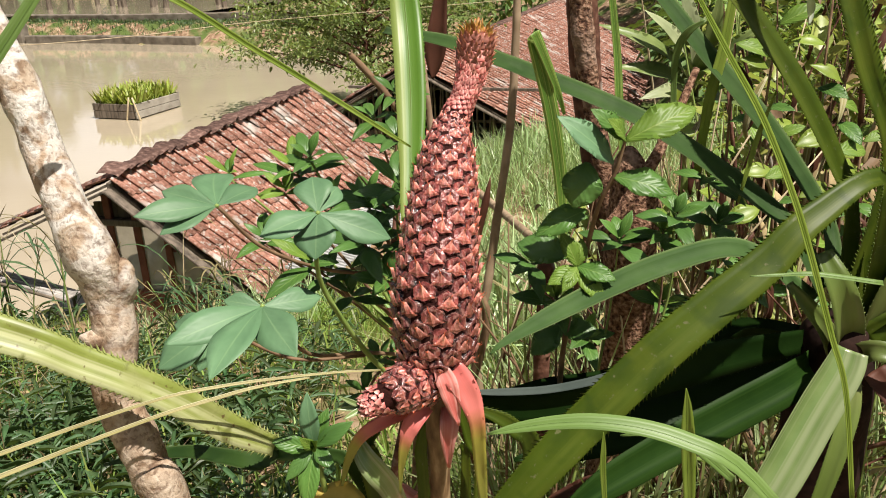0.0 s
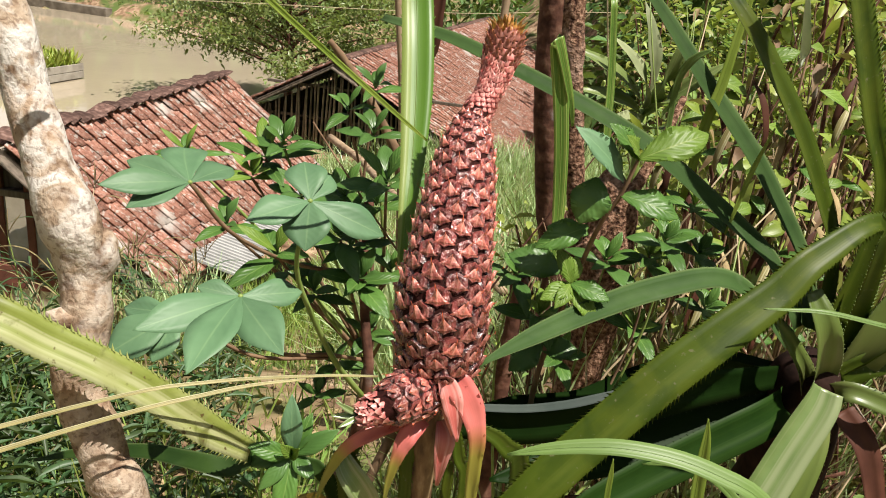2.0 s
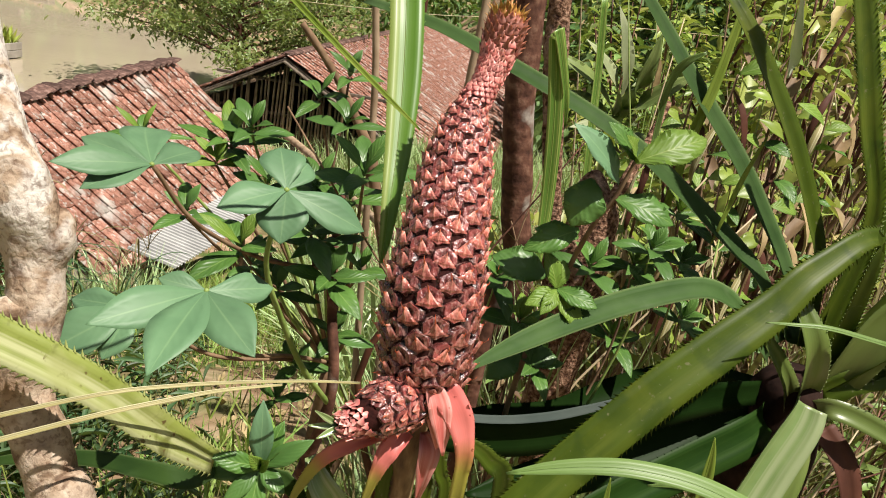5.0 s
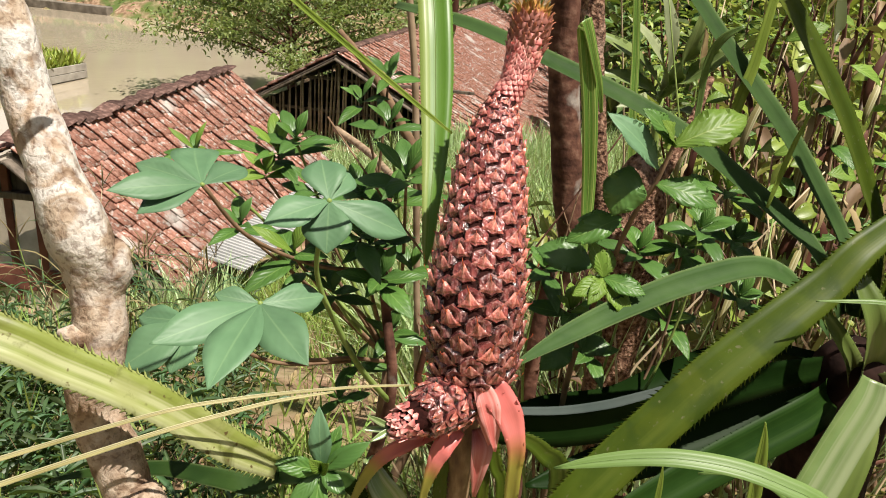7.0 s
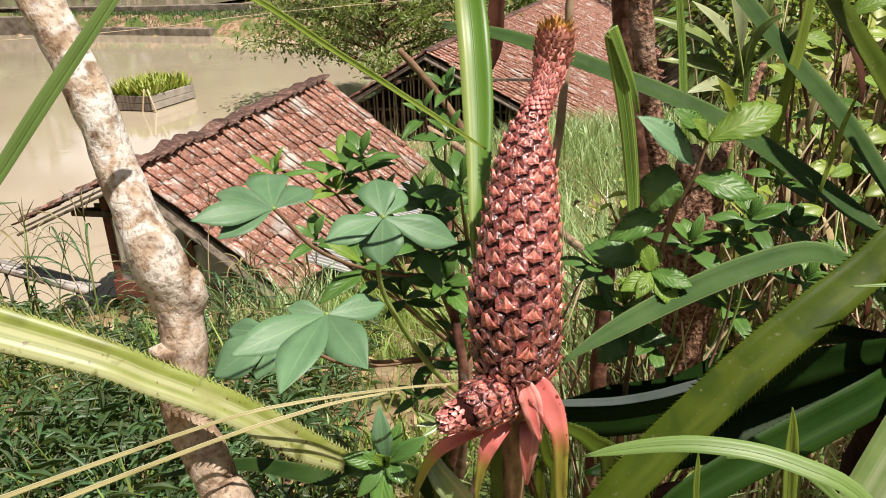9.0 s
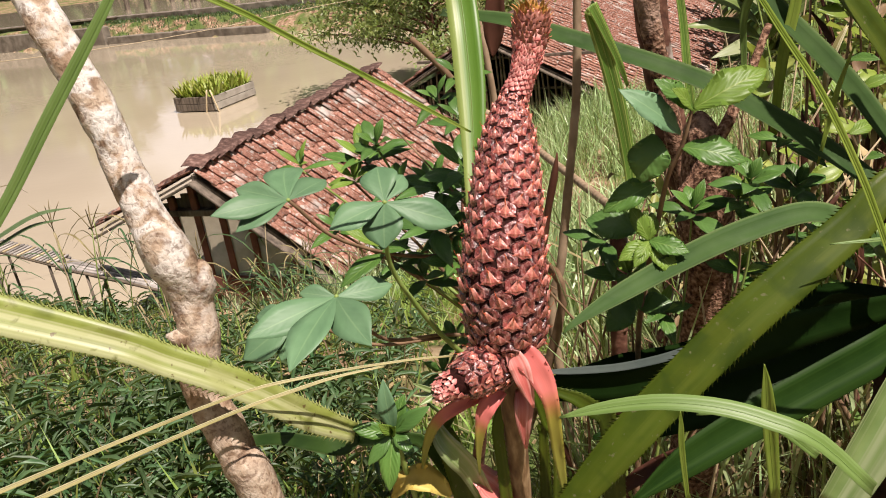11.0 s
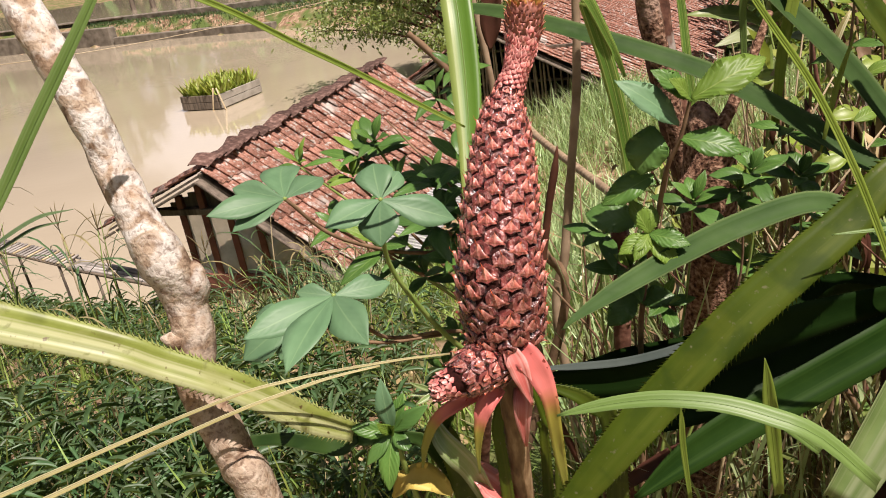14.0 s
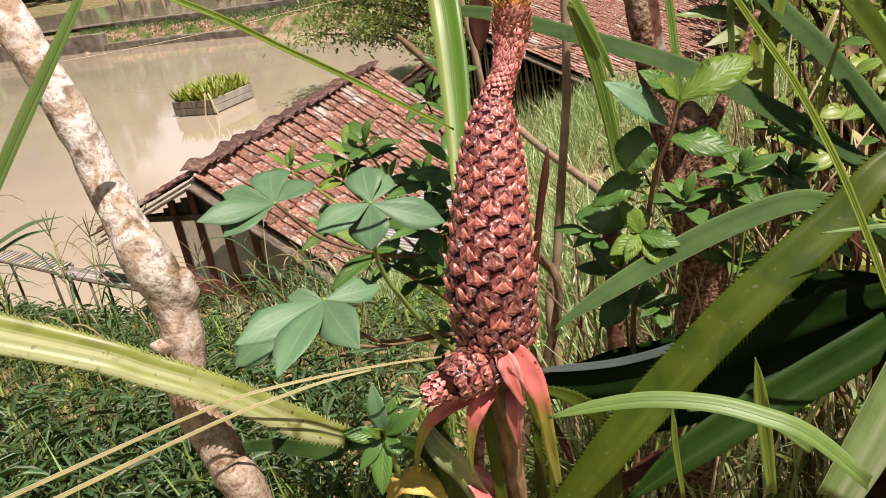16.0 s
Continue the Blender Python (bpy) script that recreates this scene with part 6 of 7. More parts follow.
limb("shaft", [(0.10, 1.3, land(0.10, 1.3) - 0.05, 0.011), (0.0435, 1.3, 0.4459) + (0.0095,), (0.0683, 1.3, 0.6086) + (0.009,), (0.0869, 1.3, 0.7368) + (0.0085,), (0.1044, 1.3, 0.8551) + (0.008,), (0.1148, 1.3, 0.9373) + (0.0078,), (0.1217, 1.3, 1.038) + (0.0075,), (0.1254, 1.3, 1.143) + (0.007,), (0.1295, 1.3, 1.317) + (0.006,)], STICK, pole, sides=12, n=60, lumps=0.16)
rod = thing("wooden_pole", "thin grey upright stick behind a strap leaf", "pole", (-0.05, 1.3, land(-0.05, 1.3)))
limb("shaft", [(0.0026, 1.3, 0.3856) + (0.0065,), (-0.018, 1.3, 0.7351) + (0.0062,), (-0.0334, 1.3, 0.9766) + (0.006,), (-0.0501, 1.3, 1.116) + (0.0058,), (-0.069, 1.3, 1.262) + (0.0055,)], STICK, rod, sides=12, n=30, lumps=0.04)
pipe = thing("bamboo_pole", "cut pale bamboo pole leaning over the grass", "bamboo", (0.45, 2.5, land(0.45, 2.5)))
limb("culm", [(-0.4217, 7.5, -0.4933, 0.036), (-0.11, 6.9, -0.5492, 0.034), (0.084, 5.635, -0.412, 0.028), (0.33, 3.51, -0.058, 0.021), (0.45, 2.5, 0.11, 0.017)], STICK, pipe, sides=14, n=20)
# a solid dark disc stands in for the shaded hollow of the culm
limb("opening", [(-0.4157, 7.49, -0.4964) + (0.026,), (-0.4302, 7.515, -0.4914) + (0.026,)], DEAD_LEAF, pipe, "dark disc standing for the shade in the hollow end", sides=14, n=2)
limb("node_ring", [(-0.11, 6.92, -0.5543) + (0.038,), (-0.0994, 6.88, -0.5543) + (0.038,)], TWIG, pipe, sides=12, n=2)

# ---- ground cover ----
def tuft_mesh(seed, count, L0, L1, w, area, mat, lean=0.5, keep=None, cross=1):
    """Many slim blades on the ground, each bent, three faces a blade."""
    rng = random.Random(seed)
    vs, fs, uvs = [], [], []
    made = 0
    while made < count:
        x, y = area(rng)
        if shore_distance(x, y) < 0.35 or (keep and not keep(x, y)):
            made += 0.2
            continue
        made += 1
        z = land(x, y) - 0.01
        a = rng.uniform(0, 6.283)
        L = rng.uniform(L0, L1)
        ln = rng.uniform(0.1, lean) * L
        dx, dy = math.cos(a) * ln, math.sin(a) * ln
        b = rng.uniform(0, 3.1416)
        sx, sy = math.cos(b) * w * L / L1 * 0.5, math.sin(b) * w * L / L1 * 0.5
        h = math.sqrt(max(0.1, 1 - (ln / L) ** 2)) * L
        k = len(vs)
        vs += [(x - sx, y - sy, z), (x + sx, y + sy, z), (x + dx * 0.35 + sx, y + dy * 0.35 + sy, z + h * 0.55), (x + dx * 0.35 - sx, y + dy * 0.35 - sy, z + h * 0.55), (x + dx, y + dy, z + h * 0.92)]
        fs += [(k, k + 1, k + 2, k + 3), (k + 3, k + 2, k + 4)]
        uvs += [(0, 0), (1, 0), (1, 0.5), (0, 0.5), (0, 0.5), (1, 0.5), (0.5, 1)]
    return from_lists("grass", vs, fs, mat, uvs)


def stuff(name, me, label, category):
    return tagged(new(name, me), label, category, kind="stuff")


def leaf_cloud(name, seats, mat, L0, L1, ratio, seed, up=0.4, droop=0.0):
    """One mesh of many folded leaves, four faces each, at the seats (place, outward direction)."""
    rng = random.Random(seed)
    vs, fs, uvs = [], [], []
    for p, d in seats:
        p = Vector(p)
        d = (Vector(d) + Vector((rng.gauss(0, 0.5), rng.gauss(0, 0.5), rng.gauss(up, 0.4)))).normalized()
        L = rng.uniform(L0, L1)
        s = d.cross(Vector((rng.gauss(0, 0.35), rng.gauss(0, 0.35), 1))).normalized() * L * ratio * 0.5
        nrm = s.cross(d).normalized() * L * 0.07
        k = len(vs)
        q = p + d * L * 0.5 - Vector((0, 0, droop * L * 0.3))
        e = p + d * L - Vector((0, 0, droop * L))
        vs += [tuple(p), tuple(p + d * L * 0.28 + s * 0.8 + nrm), tuple(q + d * L * 0.12 + s + nrm), tuple(e), tuple(q + d * L * 0.12 - s + nrm), tuple(p + d * L * 0.28 - s * 0.8 + nrm), tuple(q)]
        fs += [(k, k + 1, k + 6), (k + 1, k + 2, k + 3, k + 6), (k, k + 6, k + 5), (k + 6, k + 3, k + 4, k + 5)]
        uvs += [(0.5, 0), (1, 0.3), (0.5, 0.5), (1, 0.3), (1, 0.6), (0.5, 1), (0.5, 0.5), (0.5, 0), (0.5, 0.5), (0, 0.3), (0.5, 0.5), (0.5, 1), (0, 0.6), (0, 0.3)]
    return from_lists(name, vs, fs, mat, uvs)


def fan(x0, x1, y0, y1):
    """Random spots in a wedge that widens away from the viewer."""
    def pick(rng):
        y = y0 + (y1 - y0) * rng.random() ** 1.5
        s = y / y1
        return rng.uniform(x0 * (0.25 + 0.75 * s), x1 * (0.25 + 0.75 * s)), y
    return pick


def bare(x, y):
    """True where turf grows: not on the worn patches."""
    return noise.noise(Vector((x * 0.9 + 3, y * 0.9, 5))) > -0.22 and not (abs(x + 0.28) < 0.28 and abs(y - 2.45) < 0.5)


stuff("grass", tuft_mesh(31, 1700, 0.12, 0.36, 0.008, fan(-4.5, 0.6, 1.1, 5.0), TURF, 0.8), "loose long grass among the weeds", "grass")
stuff("grass", tuft_mesh(32, 2200, 0.1, 0.3, 0.006, fan(-4.5, 1.5, 1.0, 5.0), DRY_GRASS, 0.95), "dry straw-coloured grass", "dry grass")
stuff("grass", tuft_mesh(1, 13000, 0.05, 0.16, 0.009, fan(-5.0, 3.0, 1.0, 6.0), TURF, 0.8, lambda x, y: bare(x, y) and not (x < -0.5 and y < 3.4 and noise.noise(Vector((x * 2.3, y * 2.3, 9))) < 0.12)), "short sunlit grass on the bank", "grass")
stuff("grass", tuft_mesh(2, 13000, 0.06, 0.20, 0.012, fan(-9, 8, 4.0, 12.5), TURF, 0.8, bare), "grass round the huts", "grass")
stuff("grass", tuft_mesh(3, 6500, 0.25, 0.8, 0.020, lambda r: (lambda y: (r.uniform(-0.02 * y, 0.42 * y), y))(r.uniform(2.6, 8.5)), TALL_TURF, 0.97), "tall bright grass below the trees", "tall grass")
stuff("grass", tuft_mesh(4, 1900, 0.2, 0.45, 0.012, lambda r: (r.uniform(-1.7, -0.2), r.uniform(4.6, 6.6)), TURF, 0.8), "tall grass against the hut", "tall grass")
stuff("grass", tuft_mesh(7, 1000, 0.30, 0.70, 0.010, lambda r: (r.uniform(-2.25, -1.0), r.uniform(4.3, 5.45)), TALL_TURF, 0.7), "tall thin grass before the hut eave", "tall grass")
stuff("grass", tuft_mesh(6, 6500, 0.3, 0.75, 0.016, lambda r: (lambda u: (u, r.uniform(9.0, 12.3)))(r.uniform(-1.7, 0.3) if r.random() < 0.2 else r.uniform(0.3, 4.5)), TALL_TURF, 0.85), "tall grass before the barn", "tall grass")


def weed_seats(seed, count, area, h0, h1):
    rng = random.Random(seed)
    out = []
    for i in range(count):
        x, y = area(rng)
        if shore_distance(x, y) < 0.25:
            continue
        z = land(x, y)
        h = rng.uniform(h0, h1)
        lean = Vector((rng.gauss(0, 0.15), rng.gauss(0, 0.15), 1))
        for j in range(9):
            a = j * 2.4 + i
            out.append((Vector((x, y, z)) + lean * h * (0.25 + 0.75 * j / 9), (math.cos(a), math.sin(a), 0.15)))
    return out


stuff("weeds", leaf_cloud("weeds", weed_seats(11, 620, fan(-4.5, -0.7, 1.25, 5.2), 0.05, 0.30), WEED, 0.05, 0.115, 0.14, 12, 0.25, 0.3), "dense dark green narrow-leaved weeds on the slope", "weeds")
stuff("weeds", leaf_cloud("weeds", weed_seats(13, 300, lambda r: (r.uniform(-1.6, -0.62), r.uniform(1.15, 2.2)), 0.04, 0.26), WEED, 0.045, 0.10, 0.15, 14, 0.25, 0.3), "dense narrow-leaved weeds close below", "weeds")
stuff("weeds", leaf_cloud("weeds", weed_seats(15, 380, lambda r: (r.uniform(-6.5, -2.9), r.uniform(4.2, 6.9)), 0.08, 0.26), WEED, 0.07, 0.16, 0.16, 16, 0.3, 0.35), "reedy weeds along the near shore", "weeds")
stuff("leaf_litter", leaf_cloud("litter", [((x, y, land(x, y) + 0.008), (0, 0, -0.2)) for x, y in [fan(-3, 2.2, 0.5, 4.5)(random.Random(900 + i)) for i in range(2200)]], DRY_LEAF, 0.03, 0.08, 0.4, 17, 0.1), "dry brown fallen leaves", "leaf litter")


# ---- the thicket on the other side ----
stuff("grass", tuft_mesh(41, 1500, 0.35, 1.15, 0.010, lambda r: (r.uniform(0.45, 2.0), r.uniform(1.15, 2.5)), DRY_GRASS, 0.85), "tangled dry straw standing in the thicket", "dry grass")
stuff("grass", tuft_mesh(42, 260, 0.25, 0.70, 0.006, lambda r: (r.uniform(0.05, 0.75), r.uniform(0.90, 1.5)), DRY_GRASS, 0.8), "dry stalks and straw behind the fruit", "dry grass")
stuff("grass", tuft_mesh(43, 450, 0.35, 0.85, 0.008, lambda r: (r.uniform(0.10, 0.9), r.uniform(0.95, 1.6)), TALL_TURF, 0.7), "thin green grass among dry stalks", "grass")
def thicket_bush(x, y, h, r, leaves, L0, L1, ratio, mat, seed, label, stems=6, dry=0):
    rng = random.Random(seed)
    z = land(x, y)
    bush = thing("shrub", label, "shrub", (x, y, z), "thicket behind the pineapple")
    seats, dried = [], []
    for i in range(stems):
        a = rng.uniform(0, 6.283)
        top = Vector((x + math.cos(a) * r * rng.uniform(0.2, 1), y + math.sin(a) * r * rng.uniform(0.2, 1), z + h * rng.uniform(0.6, 1.0)))
        mid = Vector((x, y, z)).lerp(top, 0.5) + Vector((rng.gauss(0, 0.05), rng.gauss(0, 0.05), 0.04))
        limb("stem", [(x + rng.gauss(0, 0.03), y + rng.gauss(0, 0.03), z - 0.02, 0.010), (*mid, 0.007), (*top, 0.003)], TWIG if i % 2 else RED_BARK, bush, sides=6, n=10)
        for j in range(int(1.7 * leaves) // stems):
            s = rng.random() ** 0.6
            p = (Vector((x, y, z)).lerp(mid, s * 2) if s < 0.5 else mid.lerp(top, s * 2 - 1)) + Vector((rng.gauss(0, 0.06), rng.gauss(0, 0.06), rng.gauss(0, 0.05)))
            (dried if rng.random() < dry * 0.7 else seats).append((p, (rng.gauss(0, 1), rng.gauss(-0.3, 1), rng.gauss(0.1, 0.5))))
    for s, m, nm in ((seats, mat, "foliage"), (dried, DRY_THICKET, "dry_foliage")):
        if s:
            ob = new(nm, leaf_cloud(nm, [(p - Vector((x, y, z)), d) for p, d in s], m, L0 * (0.42 if m is DRY_THICKET else 0.62), L1 * (0.42 if m is DRY_THICKET else 0.62), ratio, seed + 1, 0.1, 0.25 if m is not DRY_THICKET else 0.8))
            ob.parent = bush
            tagged(ob, kind="stuff")


DRY_THICKET = leaf_material("withered thicket leaf", [(0.3, (0.15, 0.095, 0.045)), (0.7, (0.44, 0.33, 0.17))], 0.6, 0.3, 0.2, islands=True)
THICKET = leaf_material("thicket leaf", [(0.3, (0.24, 0.30, 0.05)), (0.7, (0.46, 0.50, 0.14))], 0.4, 0.45, 0.4, islands=True)
THICKET_DARK = leaf_material("dark thicket leaf", [(0.3, (0.13, 0.20, 0.05)), (0.7, (0.27, 0.36, 0.11))], 0.4, 0.45, 0.35, islands=True)
for i, (x, y, h, r, k, L0, L1, q, mat, lab, dry) in enumerate((
        (0.62, 1.45, 1.35, 0.38, 130, 0.08, 0.16, 0.45, THICKET, "twiggy shrub with light green leaves and dry ones", 0.7),
        (0.95, 1.65, 1.6, 0.42, 150, 0.09, 0.18, 0.42, THICKET, "twiggy shrub with light green leaves and dry ones", 0.8),
        (1.30, 1.9, 1.7, 0.5, 170, 0.09, 0.19, 0.4, THICKET, "tall twiggy shrub, half dry", 0.85),
        (0.50, 1.9, 0.8, 0.35, 150, 0.06, 0.11, 0.4, THICKET, "dark low shrub with small leaves", 0.1),
        (1.6, 1.5, 1.1, 0.45, 140, 0.09, 0.18, 0.4, THICKET, "tall twiggy shrub, half dry", 0.85),
        (1.1, 1.2, 0.68, 0.35, 260, 0.05, 0.10, 0.42, THICKET_DARK, "dark low shrub with small leaves", 0.15),
        (0.70, 1.1, 0.55, 0.28, 120, 0.05, 0.10, 0.4, THICKET_DARK, "low half-dry shrub under the leaves", 0.9),
        (0.40, 1.25, 0.62, 0.25, 110, 0.05, 0.10, 0.4, THICKET_DARK, "low half-dry shrub under the leaves", 0.9),
        (1.9, 2.6, 2.3, 0.8, 620, 0.08, 0.16, 0.42, THICKET, "large shrub at the edge of the clearing", 0.15),
        (1.3, 3.0, 2.1, 0.7, 560, 0.08, 0.16, 0.42, THICKET, "large shrub at the edge of the clearing", 0.2),
        (2.7, 3.2, 2.6, 0.9, 620, 0.08, 0.17, 0.42, THICKET_DARK, "large dark-leaved shrub beyond the clearing", 0.1),
        (2.9, 7.0, 2.7, 0.9, 620, 0.12, 0.22, 0.42, THICKET, "large shrub at the far side of the clearing", 0.15),
        (4.0, 8.5, 3.2, 1.1, 620, 0.13, 0.24, 0.4, THICKET_DARK, "large dark-leaved shrub beyond the clearing", 0.1),
        (5.6, 10.0, 3.6, 1.3, 700, 0.14, 0.26, 0.4, THICKET, "large shrub at the far side of the clearing", 0.1),
        (2.1, 4.6, 2.8, 1.0, 620, 0.10, 0.18, 0.4, THICKET_DARK, "large dark-leaved shrub beyond the clearing", 0.1))):
    thicket_bush(x, y, h, r, k, L0, L1, q, mat, 200 + 7 * i, lab, 7, dry)


def thicket_plants():
    """Long broad leaves, yellow-green shoots and withered hanging leaves behind the rosette."""
    base = (0.62, 1.85, land(0.62, 1.85))
    plant = thing("broadleaf_plant", "tall plant with long drooping olive-green leaves", "plant", base, "thicket behind the pineapple")
    limb("stem", [(*base, 0.016), (0.60, 1.82, 0.55, 0.013), (0.58, 1.80, 0.92, 0.010)], GREEN_STEM, plant, sides=9, n=12)
    for a, b, w, m in (((0.58, 1.80, 0.90), (0.38, 1.72, 0.965), 0.050, BROAD), ((0.58, 1.80, 0.92), (0.44, 1.70, 1.09), 0.055, BROAD_PALE), ((0.58, 1.80, 0.92), (0.60, 1.68, 1.13), 0.05, BROAD), ((0.58, 1.80, 0.88), (0.43, 1.66, 0.90), 0.045, BROAD_PALE),
                       ((0.58, 1.80, 0.90), (0.70, 1.66, 1.06), 0.05, BROAD), ((0.58, 1.80, 0.86), (0.66, 1.64, 0.88), 0.045, BROAD), ((0.58, 1.80, 0.92), (0.34, 1.74, 1.06), 0.045, BROAD), ((0.58, 1.80, 0.92), (0.52, 1.76, 1.17), 0.05, BROAD_PALE)):
        leaf(plant, a, b, w, m, bow=0.18, curl=0.3, wave=0.08, n=18, face=Vector((0.2, -0.6, 0.75)))
    rng = random.Random(303)
    for at in ((0.531, 1.2, 1.097), (0.572, 1.2, 1.002), (0.474, 1.22, 1.068), (0.532, 1.16, 0.926), (0.506, 1.12, 0.868), (0.613, 1.2, 1.134), (0.649, 1.2, 1.067), (0.635, 1.2, 0.977), (0.625, 1.15, 0.901), (0.444, 1.25, 0.988), (0.697, 1.2, 0.903), (0.78, 1.3, 1.02), (0.74, 1.25, 1.13), (0.86, 1.35, 1.10)):
        root = (at[0] + rng.uniform(-0.05, 0.05), at[1] + rng.uniform(0, 0.1), 0)
        root = (root[0], root[1], land(root[0], root[1]))
        shoot = thing("shoot", "slim woody shoot with yellow-green oval leaves", "shrub", root, "shoots in the thicket")
        limb("stem", [(*root, 0.005), ((root[0] + at[0]) / 2 + 0.02, (root[1] + at[1]) / 2, (root[2] + at[2]) / 2, 0.0036), (*at, 0.0018)], TWIG, shoot, sides=6, n=12)
        for i in range(6):
            f = 1 - 0.06 * i
            p = Vector(root).lerp(Vector(at), f)
            a = i * 2.4 + rng.uniform(0, 1)
            L = rng.uniform(0.04, 0.07)
            q = p + Vector((math.cos(a), math.sin(a) * 0.7 - 0.25, rng.uniform(-0.5, 0.5))).normalized() * L
            leaf(shoot, p, q, L * rng.uniform(0.42, 0.55), (BUSH_YOUNG, LIME, BUSH)[i % 3], bow=0.12, curl=0.25, wave=0.08, n=10, face=Vector((rng.uniform(-0.2, 0.6), -0.6, 0.7)))
        for i in range(5):
            p = Vector(root).lerp(Vector(at), rng.uniform(0.72, 0.98))
            L = rng.uniform(0.06, 0.13)
            side = rng.uniform(-0.4, 0.4)
            blade("withered_leaf", [(*p, 0.003), (p.x + side * L * 0.6, p.y - 0.01, p.z - L * 0.3, 0.012), (p.x + side * L, p.y - 0.015, p.z - L * 0.75, 0.010), (p.x + side * L * 0.8, p.y - 0.01, p.z - L, 0.002)], (DRY_LEAF, DEAD_LEAF, STRAW)[i % 3], shoot, n=8, across=2, curl=0.8, wave=0.2, face=(side, -0.9, 0.2), twist=rng.uniform(-1, 1))


BROAD = leaf_material("olive broad leaf", [(0.3, (0.12, 0.18, 0.05)), (0.7, (0.22, 0.28, 0.09))], 0.4, 0.4, 0.25, veins=0.05, mid=(0.30, 0.36, 0.14))
BROAD_PALE = leaf_material("greyish broad leaf", [(0.3, (0.24, 0.28, 0.14)), (0.7, (0.36, 0.40, 0.22))], 0.45, 0.4, 0.25, veins=0.05)
thicket_plants()


def dry_sticks():
    rng = random.Random(77)
    for i in range(230):
        x, y = (rng.uniform(0.10, 1.2), rng.uniform(0.84, 1.6)) if i < 140 else (rng.uniform(0.5, 1.9), rng.uniform(1.3, 2.4))
        z = land(x, y)
        h = rng.uniform(0.4, 1.0) if i < 140 else rng.uniform(0.8, 1.7)
        g = thing("dry_stalk", "thin dry upright plant stalk", "stalk", (x, y, z), "dry stalks in the thicket")
        limb("stalk", [(x, y, z - 0.02, 0.0032), (x + rng.gauss(0, 0.05), y + rng.gauss(0, 0.05), z + h * 0.5, 0.0024), (x + rng.gauss(0, 0.13), y + rng.gauss(0, 0.10), z + h, 0.0012)], (TWIG, BAMBOO, RED_BARK, GREEN_STEM)[i % 4], g, sides=6, n=8)


dry_sticks()


# ---- reeds over the near shore ----
def reeds():
    rng = random.Random(58)
    for i in range(38):
        x, y = (rng.uniform(-2.6, -1.25), rng.uniform(2.3, 3.3)) if i < 18 else (rng.uniform(-1.5, -1.0), rng.uniform(2.6, 3.4)) if i < 26 else (rng.uniform(-1.35, -0.75), rng.uniform(2.7, 3.5))
        z = land(x, y)
        h = rng.uniform(0.55, 0.85) if i < 18 else rng.uniform(0.35, 0.55)
        reed = thing("reed", "slender reed with narrow drooping blades and a dry head", "reed", (x, y, z), "reeds on the bank")
        dx, dy = rng.gauss(0, 0.10), rng.gauss(0, 0.06)
        limb("stem", [(x, y, z - 0.02, 0.0035), (x + dx * 0.4, y + dy * 0.4, z + h * 0.6, 0.0028), (x + dx, y + dy, z + h, 0.0015)], GREEN_STEM if i % 3 else BAMBOO, reed, sides=6, n=8)
        for j in range(5):
            f = 0.35 + 0.6 * j / 5
            a = rng.uniform(0, 6.283)
            p = Vector((x + dx * f * f, y + dy * f * f, z + h * f))
            L = rng.uniform(0.18, 0.34)
            d = Vector((math.cos(a), math.sin(a) * 0.6, 0))
            blade("blade", [(*p, 0.004), (*(p + d * L * 0.4 + Vector((0, 0, L * 0.45))), 0.010), (*(p + d * L * 0.8 + Vector((0, 0, L * 0.5))), 0.007), (*(p + d * L * 1.05 + Vector((0, 0, L * 0.35))), 0.001)], WEED if j % 4 else DRY_GRASS, reed, n=8, across=2, curl=0.3, thick=0.0006, face=(0, 0, 1))
        if i % 2 == 0:
            for j in range(4):
                a = j * 1.7
                p = Vector((x + dx, y + dy, z + h))
                limb("seed_spike", [(*(p - Vector((0, 0, 0.01 * j))), 0.0012), (*(p + Vector((math.cos(a) * 0.03, math.sin(a) * 0.02, 0.05))), 0.0022), (*(p + Vector((math.cos(a) * 0.06, math.sin(a) * 0.04, 0.09))), 0.0006)], DRY_GRASS, reed, sides=5, n=5)


reeds()
